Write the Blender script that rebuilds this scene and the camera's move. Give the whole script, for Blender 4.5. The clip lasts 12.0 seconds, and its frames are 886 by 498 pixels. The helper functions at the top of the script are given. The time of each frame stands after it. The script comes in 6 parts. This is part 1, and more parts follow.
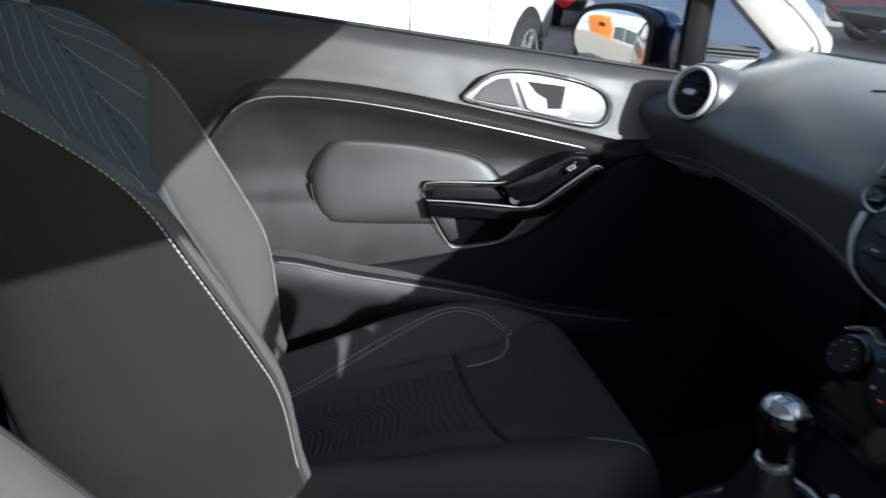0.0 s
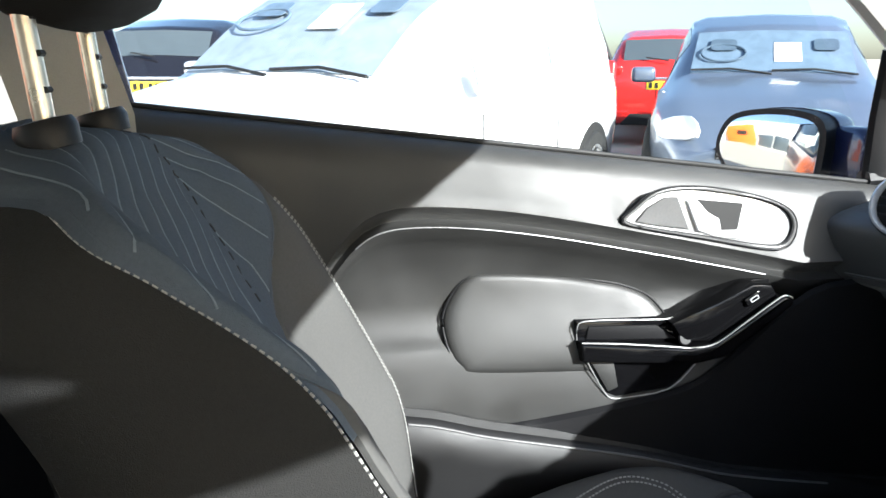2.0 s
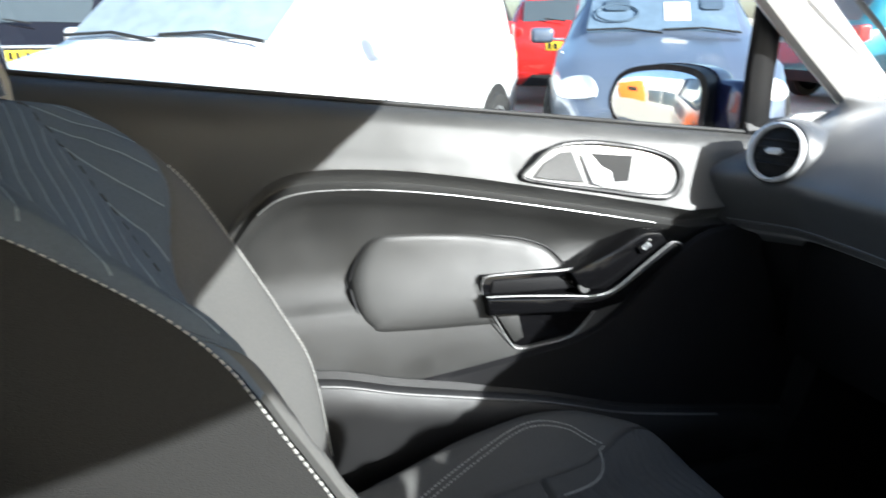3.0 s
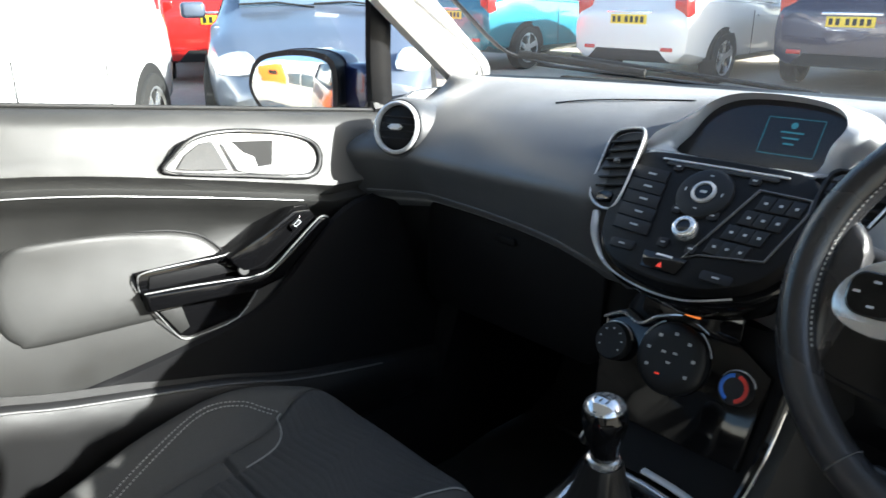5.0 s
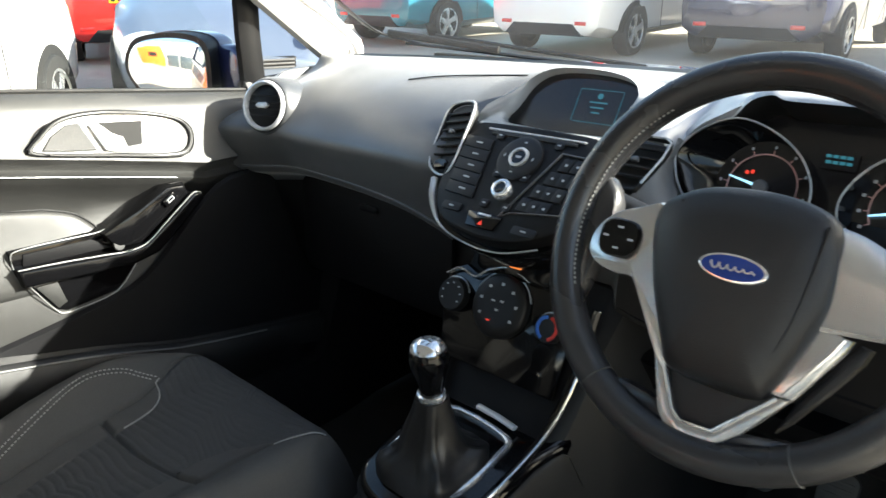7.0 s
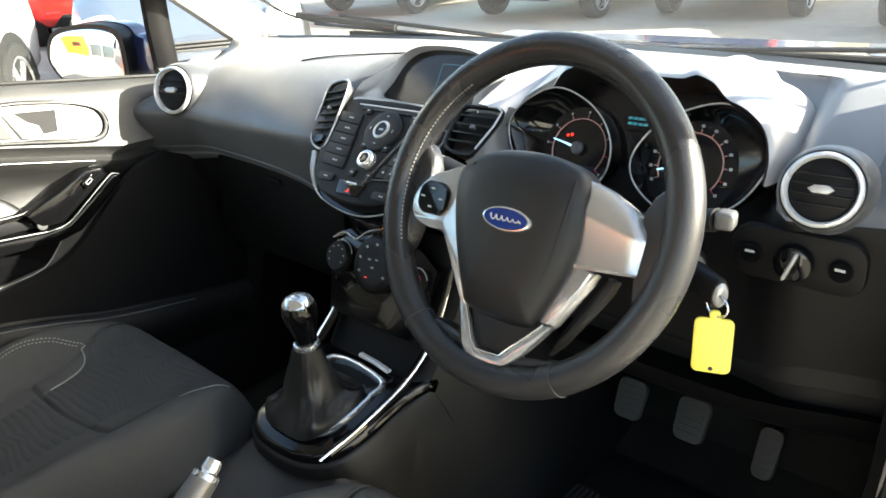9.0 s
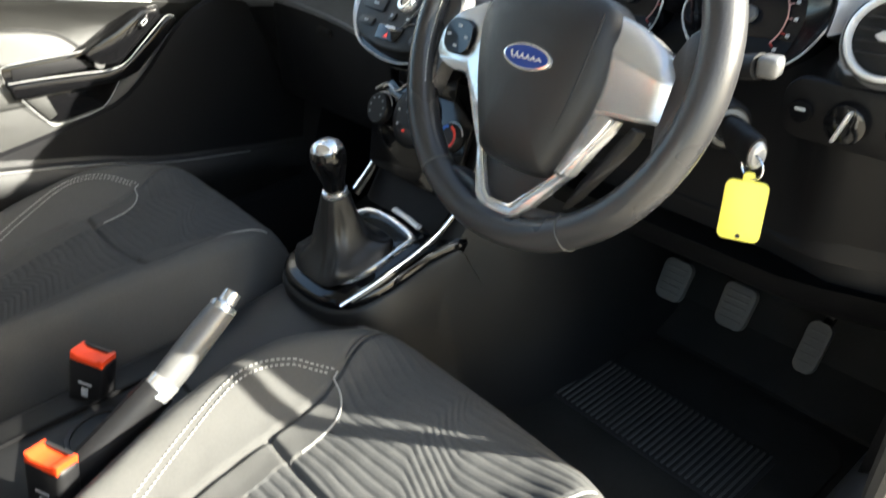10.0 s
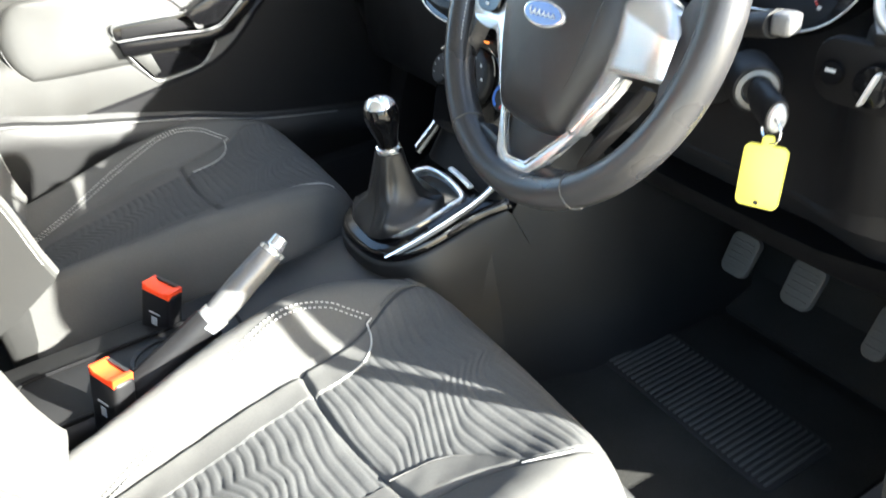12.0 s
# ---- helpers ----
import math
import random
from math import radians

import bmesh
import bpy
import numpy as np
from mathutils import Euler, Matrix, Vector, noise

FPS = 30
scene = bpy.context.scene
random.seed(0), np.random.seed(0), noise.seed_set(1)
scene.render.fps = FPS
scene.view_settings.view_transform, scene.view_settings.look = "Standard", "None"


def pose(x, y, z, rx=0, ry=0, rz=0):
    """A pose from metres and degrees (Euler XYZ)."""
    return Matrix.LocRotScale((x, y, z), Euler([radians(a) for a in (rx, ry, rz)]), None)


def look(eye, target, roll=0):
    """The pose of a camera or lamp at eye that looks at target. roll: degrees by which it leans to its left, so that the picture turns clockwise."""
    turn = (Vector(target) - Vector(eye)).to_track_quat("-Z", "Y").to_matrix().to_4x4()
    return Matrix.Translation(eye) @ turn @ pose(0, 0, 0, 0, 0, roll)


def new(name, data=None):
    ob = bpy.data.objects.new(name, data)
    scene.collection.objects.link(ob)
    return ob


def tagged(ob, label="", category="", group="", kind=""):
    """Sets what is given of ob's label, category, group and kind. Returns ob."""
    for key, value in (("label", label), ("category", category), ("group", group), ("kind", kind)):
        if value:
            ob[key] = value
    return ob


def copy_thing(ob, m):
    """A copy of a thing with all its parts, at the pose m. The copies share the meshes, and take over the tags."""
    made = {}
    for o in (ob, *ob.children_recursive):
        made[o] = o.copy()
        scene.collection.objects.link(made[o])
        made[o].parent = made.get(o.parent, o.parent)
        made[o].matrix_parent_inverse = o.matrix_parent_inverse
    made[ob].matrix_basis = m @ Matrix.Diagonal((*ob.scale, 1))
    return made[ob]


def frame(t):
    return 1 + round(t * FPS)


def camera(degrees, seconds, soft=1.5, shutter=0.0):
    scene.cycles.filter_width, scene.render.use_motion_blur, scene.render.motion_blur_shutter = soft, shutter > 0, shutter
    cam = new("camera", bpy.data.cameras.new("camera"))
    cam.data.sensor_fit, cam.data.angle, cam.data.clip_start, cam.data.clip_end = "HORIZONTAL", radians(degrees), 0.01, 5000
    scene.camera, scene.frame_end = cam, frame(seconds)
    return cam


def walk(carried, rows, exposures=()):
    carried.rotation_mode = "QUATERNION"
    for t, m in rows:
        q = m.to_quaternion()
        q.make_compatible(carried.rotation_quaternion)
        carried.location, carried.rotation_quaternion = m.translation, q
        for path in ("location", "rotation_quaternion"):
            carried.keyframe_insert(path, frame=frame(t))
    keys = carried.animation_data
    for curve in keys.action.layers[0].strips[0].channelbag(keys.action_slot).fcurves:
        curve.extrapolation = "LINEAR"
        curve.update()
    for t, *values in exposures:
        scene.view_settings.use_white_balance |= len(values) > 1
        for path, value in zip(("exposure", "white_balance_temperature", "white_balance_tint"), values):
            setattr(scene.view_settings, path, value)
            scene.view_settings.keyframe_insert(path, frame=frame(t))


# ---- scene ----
cam = camera(62.3, 12.0, shutter=0.5)
PATH = [
    (0, (0.564, -0.509, 1.162), (-1.239, -0.102, 0.397), 2.9),
    (0.5, (0.469, -0.508, 1.134), (-1.378, -0.248, 0.412), 0.4),
    (1, (0.378, -0.551, 1.11), (-1.512, -0.301, 0.504), -1.7),
    (1.5, (0.327, -0.607, 1.127), (-1.598, -0.373, 0.641), -1.9),
    (2, (0.323, -0.629, 1.132), (-1.599, -0.337, 0.663), -0.1),
    (2.5, (0.328, -0.637, 1.134), (-1.564, -0.244, 0.616), 0.3),
    (3, (0.339, -0.623, 1.127), (-1.508, -0.1, 0.566), -0.9),
    (3.5, (0.361, -0.616, 1.132), (-1.347, 0.186, 0.469), -1.8),
    (3.7, (0.374, -0.623, 1.138), (-1.275, 0.282, 0.46), -3.4),
    (5.3, (0.439, -0.59, 1.159), (-0.966, 0.677, 0.511), -0.4),
    (5.5, (0.449, -0.585, 1.156), (-0.936, 0.701, 0.501), -0.3),
    (6, (0.481, -0.585, 1.163), (-0.862, 0.745, 0.507), 0.1),
    (6.5, (0.529, -0.584, 1.163), (-0.793, 0.751, 0.478), -0.6),
    (7, (0.591, -0.577, 1.172), (-0.712, 0.764, 0.464), -1.5),
    (7.5, (0.647, -0.559, 1.174), (-0.646, 0.786, 0.455), -2.0),
    (7.7, (0.669, -0.562, 1.179), (-0.59, 0.806, 0.442), -2.1),
    (9.3, (0.824, -0.522, 1.198), (-0.454, 0.783, 0.384), -4.7),
    (9.5, (0.832, -0.509, 1.181), (-0.472, 0.732, 0.31), -4.4),
    (10, (0.852, -0.475, 1.134), (-0.49, 0.583, 0.094), -3.4),
    (10.5, (0.861, -0.463, 1.107), (-0.501, 0.509, 0.011), -3.2),
    (11, (0.856, -0.455, 1.1), (-0.504, 0.493, -0.019), -3.2),
    (11.5, (0.865, -0.441, 1.096), (-0.506, 0.418, -0.08), -4.8),
    (12, (0.943, -0.4, 1.123), (-0.558, 0.357, 0.04), -6.4),
]
walk(cam, [(t, look(e, g, r)) for t, e, g, r in PATH],
     [(0, 0.92, 5700, 5), (1.5, 1.75, 5850, 7), (3.5, 1.75, 5850, 6), (5.5, 2.10, 6150, 5), (7.5, 2.30, 6600, 4), (9.5, 2.75, 6850, 4), (10.5, 2.9, 6450, 5), (11.2, 3.1, 6300, 6), (12, 3.55, 6300, 5)])

# ---- light ----
SUN_EL, SUN_AZ = radians(23.5), radians(53.2)          # azimuth: from straight ahead (+y) towards the driver's side (+x)
world = bpy.data.worlds.new("sky")
scene.world = world
world.use_nodes = True
wn = world.node_tree
sky = wn.nodes.new("ShaderNodeTexSky")
sky.sky_type, sky.sun_disc = 'NISHITA', False
sky.sun_elevation, sky.sun_rotation = SUN_EL, SUN_AZ
sky.air_density, sky.dust_density = 1.0, 2.0
wn.links.new(sky.outputs[0], wn.nodes["Background"].inputs[0])
wn.nodes["Background"].inputs[1].default_value = 0.10
sun_data = bpy.data.lights.new("sun", 'SUN')
sun_data.energy, sun_data.angle, sun_data.color = 5.0, radians(0.6), (1.0, 0.95, 0.87)
sun = new("sun", sun_data)
sun_dir = Vector((math.sin(SUN_AZ) * math.cos(SUN_EL), math.cos(SUN_AZ) * math.cos(SUN_EL), math.sin(SUN_EL)))
sun.matrix_world = look(Vector((0, 0, 8)) + sun_dir * 20, (0, 0, 8))


# ---- materials ----
def material(name, color, rough=0.5, metal=0.0, bump=0.0, scale=300.0, vary=0.12, spec=0.5, stain=0.0, coat=0.0, emit=None, weave=0.0, even=False):
    """A procedural surface: base colour with fine grain, broad stains and a fine relief."""
    m = bpy.data.materials.new(name)
    m.use_nodes = True
    nt = m.node_tree
    b = nt.nodes["Principled BSDF"]
    b.inputs["Roughness"].default_value, b.inputs["Metallic"].default_value = rough, metal
    b.inputs["Specular IOR Level"].default_value, b.inputs["Coat Weight"].default_value = spec, coat
    co = nt.nodes.new("ShaderNodeTexCoord")
    fine = nt.nodes.new("ShaderNodeTexNoise")
    fine.inputs["Scale"].default_value, fine.inputs["Detail"].default_value = scale, 3
    nt.links.new(co.outputs["Object"], fine.inputs["Vector"])
    broad = nt.nodes.new("ShaderNodeTexNoise")
    broad.inputs["Scale"].default_value, broad.inputs["Detail"].default_value = 9.0, 4
    nt.links.new(co.outputs["Object"], broad.inputs["Vector"])
    addn = nt.nodes.new("ShaderNodeMath")
    addn.operation = 'ADD'
    nt.links.new(fine.outputs[0], addn.inputs[0])
    nt.links.new(broad.outputs[0], addn.inputs[1])
    rng = nt.nodes.new("ShaderNodeMapRange")
    rng.inputs["From Min"].default_value, rng.inputs["From Max"].default_value = 0.6, 1.4
    rng.inputs["To Min"].default_value, rng.inputs["To Max"].default_value = 1 - vary, 1 + vary
    nt.links.new(addn.outputs[0], rng.inputs["Value"])
    mul = nt.nodes.new("ShaderNodeVectorMath")
    mul.operation = 'SCALE'
    mul.inputs[0].default_value = color
    nt.links.new(rng.outputs[0], mul.inputs["Scale"])
    nt.links.new(mul.outputs[0], b.inputs["Base Color"])
    rr = nt.nodes.new("ShaderNodeMapRange")
    rr.inputs["From Min"].default_value, rr.inputs["From Max"].default_value = 0.35, 0.65
    rr.inputs["To Min"].default_value, rr.inputs["To Max"].default_value = max(rough - 0.06 - stain, 0.02), min(rough + 0.06 + stain, 1)
    nt.links.new(broad.outputs[0], rr.inputs["Value"])
    if not even:
        nt.links.new(rr.outputs[0], b.inputs["Roughness"])
    if bump:
        bp = nt.nodes.new("ShaderNodeBump")
        bp.inputs["Strength"].default_value, bp.inputs["Distance"].default_value = bump, 0.001
        if weave:
            vor = nt.nodes.new("ShaderNodeTexVoronoi")
            vor.inputs["Scale"].default_value = weave
            nt.links.new(co.outputs["Object"], vor.inputs["Vector"])
            nt.links.new(vor.outputs["Distance"], bp.inputs["Height"])
        else:
            nt.links.new(fine.outputs[0], bp.inputs["Height"])
        nt.links.new(bp.outputs[0], b.inputs["Normal"])
    if emit:
        b.inputs["Emission Color"].default_value = (*emit[:3], 1)
        b.inputs["Emission Strength"].default_value = emit[3]
    return m


def glass(name, tint=(0.93, 0.96, 0.95), gloss=1.0, veil=0.0):
    """A thin pane: see-through, with a mirror-like gloss that grows at grazing angles, and a film for glare."""
    m = bpy.data.materials.new(name)
    m.use_nodes = True
    nt = m.node_tree
    nt.nodes.remove(nt.nodes["Principled BSDF"])
    tr, gl = nt.nodes.new("ShaderNodeBsdfTransparent"), nt.nodes.new("ShaderNodeBsdfGlossy")
    tr.inputs[0].default_value = (*tint, 1)
    gl.inputs["Roughness"].default_value = 0.01
    fr, mx, ml = nt.nodes.new("ShaderNodeLayerWeight"), nt.nodes.new("ShaderNodeMixShader"), nt.nodes.new("ShaderNodeMapRange")
    pw = nt.nodes.new("ShaderNodeMath")
    pw.operation = 'POWER'
    pw.inputs[1].default_value = 5.0
    nt.links.new(fr.outputs["Facing"], pw.inputs[0])
    ml.inputs["To Min"].default_value, ml.inputs["To Max"].default_value = 0.03 * gloss, 0.9 * gloss
    nt.links.new(pw.outputs[0], ml.inputs["Value"])
    nt.links.new(ml.outputs[0], mx.inputs[0])
    nt.links.new(tr.outputs[0], mx.inputs[1])
    nt.links.new(gl.outputs[0], mx.inputs[2])
    last = mx
    # translucent film lays a milky glare over the view ahead
    if veil:
        film, dm, spots, amount = nt.nodes.new("ShaderNodeBsdfTranslucent"), nt.nodes.new("ShaderNodeMixShader"), nt.nodes.new("ShaderNodeTexNoise"), nt.nodes.new("ShaderNodeMapRange")
        film.inputs[0].default_value = (0.8, 0.8, 0.8, 1)
        spots.inputs["Scale"].default_value, spots.inputs["Detail"].default_value = 5.0, 6
        amount.inputs["From Min"].default_value, amount.inputs["From Max"].default_value = 0.3, 0.7
        amount.inputs["To Min"].default_value, amount.inputs["To Max"].default_value = veil * 0.6, veil * 1.4
        nt.links.new(spots.outputs[0], amount.inputs["Value"])
        nt.links.new(amount.outputs[0], dm.inputs[0])
        nt.links.new(mx.outputs[0], dm.inputs[1])
        nt.links.new(film.outputs[0], dm.inputs[2])
        last = dm
    nt.links.new(last.outputs[0], nt.nodes["Material Output"].inputs[0])
    return m


M = {
    "dash": material("charcoal soft-touch plastic", (0.050, 0.052, 0.055), 0.40, bump=0.35, scale=900, stain=0.03, spec=1.0),
    # cowl, and hood over the dials, pale the charcoal to stand for sun
    "hood": material("silver-grey plastic, also sunlit charcoal", (0.46, 0.465, 0.47), 0.36, 0.35, bump=0.2, scale=900, spec=0.7),
    "cowl": material("charcoal cowl plastic paled for sun", (0.17, 0.172, 0.176), 0.38, 0.15, bump=0.2, scale=900, spec=0.7),
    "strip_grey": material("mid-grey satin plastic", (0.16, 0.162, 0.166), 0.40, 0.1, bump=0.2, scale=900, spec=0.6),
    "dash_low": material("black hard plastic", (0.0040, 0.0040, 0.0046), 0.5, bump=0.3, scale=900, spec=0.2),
    "door": material("grey moulded plastic", (0.041, 0.041, 0.0395), 0.45, bump=0.35, scale=900, stain=0.04),
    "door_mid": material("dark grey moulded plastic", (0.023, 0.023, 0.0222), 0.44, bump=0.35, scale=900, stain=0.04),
    "door_pad": material("grey leatherette", (0.024, 0.024, 0.0232), 0.48, bump=0.2, scale=1100, stain=0.03),
    "console_grey": material("near-black grained console plastic", (0.011, 0.011, 0.0114), 0.45, bump=0.4, scale=800, spec=0.4),
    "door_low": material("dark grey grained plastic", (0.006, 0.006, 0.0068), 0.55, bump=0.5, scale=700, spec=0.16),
    "sill_trim": material("scuffed grey sill plastic", (0.060, 0.060, 0.064), 0.6, bump=0.5, scale=500, vary=0.2, stain=0.1),
    "piano": material("gloss black plastic", (0.004, 0.004, 0.0045), 0.10, spec=0.45, vary=0.05),
    "black": material("matt black plastic", (0.007, 0.007, 0.0078), 0.5, bump=0.2, scale=800, spec=0.35),
    "rubber": material("black rubber", (0.013, 0.013, 0.013), 0.7, bump=0.4, scale=400),
    "chrome": material("chrome", (0.80, 0.80, 0.80), 0.14, 0.8, vary=0.04),
    "satin": material("satin silver plastic", (0.50, 0.50, 0.50), 0.32, 0.45, vary=0.04, stain=0.03),
    "door_silver": material("dull silver door trim", (0.30, 0.30, 0.30), 0.36, 0.45, vary=0.06, stain=0.03),
    "grip": material("grey satin grip", (0.13, 0.13, 0.13), 0.36, 0.25, bump=0.2),
    "spoke": material("satin silver wheel trim", (0.58, 0.58, 0.58), 0.27, 0.8, vary=0.03, even=True),
    "ring": material("bright silver ring", (0.72, 0.73, 0.75), 0.3, 0.3, vary=0.04),
    "steel": material("brushed steel", (0.50, 0.45, 0.38), 0.25, 1.0, vary=0.25, scale=60),
    "leather": material("black leather", (0.023, 0.023, 0.0245), 0.31, bump=0.25, scale=450, stain=0.05),
    "airbag": material("dark grained airbag plastic", (0.012, 0.012, 0.013), 0.40, bump=0.5, scale=900, spec=0.4),
    "fabric": material("grey woven seat fabric", (0.072, 0.0715, 0.069), 0.9, bump=0.20, weave=1700, vary=0.10, spec=0.2),
    "fabric_side": material("dark grey seat cloth", (0.018, 0.018, 0.0175), 0.92, bump=0.4, weave=900, vary=0.10, spec=0.2),
    # the blue is sky light on the backrest, put into the colour
    "fabric_back": material("ribbed backrest fabric blued for sky light", (0.070, 0.086, 0.106), 0.9, bump=0.4, weave=1100, vary=0.12, spec=0.2),
    "fabric_rib": material("charcoal ribbed seat fabric", (0.060, 0.061, 0.061), 0.9, bump=0.25, weave=1600, vary=0.12, spec=0.2),
    # pale blue stands for sky reflected on the raised welts
    "welt": material("sky-tinted piping", (0.14, 0.17, 0.20), 0.7, vary=0.1),
    "gaiter_skin": material("soft black gaiter leather", (0.009, 0.009, 0.0098), 0.38, bump=0.3, scale=450, stain=0.04),
    "thread": material("pale grey thread", (0.30, 0.30, 0.285), 0.8, vary=0.15, scale=500),
    "carpet": material("black carpet", (0.026, 0.026, 0.0245), 1.0, bump=1.0, scale=700, vary=0.35, spec=0.1),
    "cream": material("cream pillar trim", (0.43, 0.425, 0.41), 0.75, bump=0.3, scale=700),
    "headlining": material("pale woven headlining", (0.45, 0.44, 0.41), 0.95, bump=0.4, scale=900),
    "navy": material("navy blue car paint", (0.012, 0.018, 0.075), 0.25, 0.3, coat=1.0, scale=2.0, even=True, vary=0.06),
    "orange": material("orange buckle plastic", (0.82, 0.060, 0.012), 0.4, vary=0.06),
    "yellow": material("yellow plastic tag", (0.95, 0.82, 0.12), 0.4, vary=0.05),
    "blue_badge": material("blue badge enamel", (0.012, 0.035, 0.20), 0.15, coat=1.0, vary=0.05),
    "screen": material("dark display glass", (0.008, 0.008, 0.010), 0.15, vary=0.05),
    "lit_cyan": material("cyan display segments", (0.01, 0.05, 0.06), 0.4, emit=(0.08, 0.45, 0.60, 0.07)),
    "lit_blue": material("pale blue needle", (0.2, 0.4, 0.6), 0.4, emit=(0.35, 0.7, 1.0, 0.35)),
    "lit_red": material("red warning light", (0.3, 0.01, 0.01), 0.4, emit=(1.0, 0.06, 0.03, 0.16)),
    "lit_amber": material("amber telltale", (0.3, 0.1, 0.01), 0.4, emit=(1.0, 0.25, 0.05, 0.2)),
    "white_mark": material("white printed marking", (0.42, 0.43, 0.44), 0.5),
    "red_mark": material("red printed marking", (0.55, 0.03, 0.02), 0.5),
    "blue_mark": material("blue printed marking", (0.03, 0.14, 0.55), 0.5),
    "asphalt": material("worn pale asphalt", (0.42, 0.375, 0.30), 0.9, bump=0.8, scale=60, vary=0.22),
    "concrete": material("pale render", (0.62, 0.60, 0.56), 0.9, bump=0.3, scale=40),
    "tyre": material("tyre rubber", (0.018, 0.018, 0.018), 0.75, bump=0.4, scale=90),
    "alloy": material("silver alloy wheel", (0.55, 0.56, 0.58), 0.3, 0.8, vary=0.08),
    "underside": material("shadowy black underbody", (0.008, 0.008, 0.008), 0.8),
    "tail": material("red tail lamp", (0.50, 0.015, 0.012), 0.15, coat=1.0),
    "amber_lamp": material("orange tail lamp", (0.80, 0.16, 0.04), 0.15, coat=1.0),
    "headlamp": material("clear headlamp", (0.62, 0.64, 0.66), 0.12, 0.4, coat=1.0),
    "plate": material("yellow number plate", (0.85, 0.62, 0.04), 0.4),
    "ink": material("black ink", (0.01, 0.01, 0.01), 0.6),
    "paper": material("white paper sheet", (0.80, 0.80, 0.78), 0.8),
    "sign_orange": material("orange sign board", (0.80, 0.17, 0.02), 0.5),
    "white_paint": material("white car paint", (0.80, 0.80, 0.80), 0.25, 0.0, coat=1.0, scale=2.0, even=True, vary=0.03),
    "pearl_paint": material("pale silver white paint", (0.80, 0.80, 0.79), 0.25, 0.1, coat=1.0, scale=2.0, even=True, vary=0.03),
    "silver_paint": material("silver blue car paint", (0.13, 0.16, 0.215), 0.28, 0.3, coat=1.0, scale=2.0, even=True, vary=0.04),
    "red_paint": material("red car paint", (0.62, 0.025, 0.02), 0.25, 0.0, coat=1.0, scale=2.0, even=True, vary=0.04),
    "dark_paint": material("near-black car paint", (0.015, 0.014, 0.018), 0.2, 0.2, coat=1.0, scale=2.0, even=True, vary=0.05),
    "plum_paint": material("dark blue car paint", (0.025, 0.027, 0.06), 0.25, 0.3, coat=1.0, scale=2.0, even=True, vary=0.05),
    "teal_paint": material("teal blue car paint", (0.03, 0.22, 0.30), 0.25, 0.3, coat=1.0, scale=2.0, even=True, vary=0.04),
    "pane": glass("window glass"),
    "screen_glass": glass("veiled windscreen glass", (0.98, 0.99, 0.985), 0.7, veil=0.016),
    "pink_mark": material("pale red dial marking", (0.50, 0.27, 0.25), 0.5),
    # opaque glass: sky reflection and dust are put into the colour
    "pale_glass": material("dusty glass paled for sky reflection", (0.27, 0.32, 0.37), 0.10, 0.0, spec=0.7, vary=0.25),
    "blue_glass": material("opaque blue-grey windscreen", (0.13, 0.18, 0.24), 0.12, 0.0, spec=0.30, vary=0.25),
    "dim_glass": material("cabin shade painted on glass", (0.075, 0.105, 0.14), 0.2, 0.0, spec=0.30, vary=0.25),
    "fabric_flank": material("mid-grey seat side cloth", (0.034, 0.034, 0.0325), 0.9, bump=0.3, weave=1200, vary=0.1, spec=0.2),
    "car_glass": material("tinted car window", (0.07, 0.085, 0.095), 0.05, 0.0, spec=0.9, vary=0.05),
    "mirror": material("mirror", (0.85, 0.86, 0.87), 0.01, 1.0, vary=0.0),
}
for key, amount in (("dash", 0.30), ("cowl", 0.25), ("hood", 0.15)):                # sheen lifts these skins at grazing angles, for the bright sunlit tops
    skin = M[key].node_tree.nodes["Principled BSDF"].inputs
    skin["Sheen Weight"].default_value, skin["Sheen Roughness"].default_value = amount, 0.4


# ---- mesh helpers ----
def finish(bm, name, mat, sharp=35):
    bmesh.ops.recalc_face_normals(bm, faces=bm.faces)
    me = bpy.data.meshes.new(name)
    bm.to_mesh(me)
    bm.free()
    for p in me.polygons:
        p.use_smooth = True
    me.set_sharp_from_angle(angle=radians(sharp))
    me.materials.append(M[mat])
    return me


def thing(name, label, category, at=(0, 0, 0), group="", kind=""):
    ob = new(name)
    ob.empty_display_size = 0.05
    ob.location = at
    return tagged(ob, label, category, group, kind)


def part(name, bm, mat, parent=None, label="", sharp=35, own=False):
    """Links a bmesh as one mesh object; its vertices are in world places unless own, when they are the parent's."""
    ob = new(name, finish(bm, name, mat, sharp))
    if parent:
        ob.parent = parent
        if not own:
            base, up = Vector((0, 0, 0)), parent
            while up:
                base += up.location
                up = up.parent
            ob.location = -base
    if label:
        ob["label"] = label
    return ob


def structure(name, bm, mat, label, category, sharp=35):
    return tagged(part(name, bm, mat, None, "", sharp), label, category, kind="structure")


def grid(rows, close_u=False, thick=0.0, flip=1):
    """A skin through rows of points; thick gives it depth along its normals."""
    bm = bmesh.new()
    vs = [[bm.verts.new(p) for p in r] for r in rows]
    n = len(vs[0])
    for a, b in zip(vs, vs[1:]):
        for i in range(n if close_u else n - 1):
            j = (i + 1) % n
            try:
                bm.faces.new((a[i], a[j], b[j], b[i]))
            except ValueError:
                pass
    if thick:
        bmesh.ops.recalc_face_normals(bm, faces=bm.faces)
        bmesh.ops.solidify(bm, geom=bm.faces[:], thickness=thick * flip)
    return bm


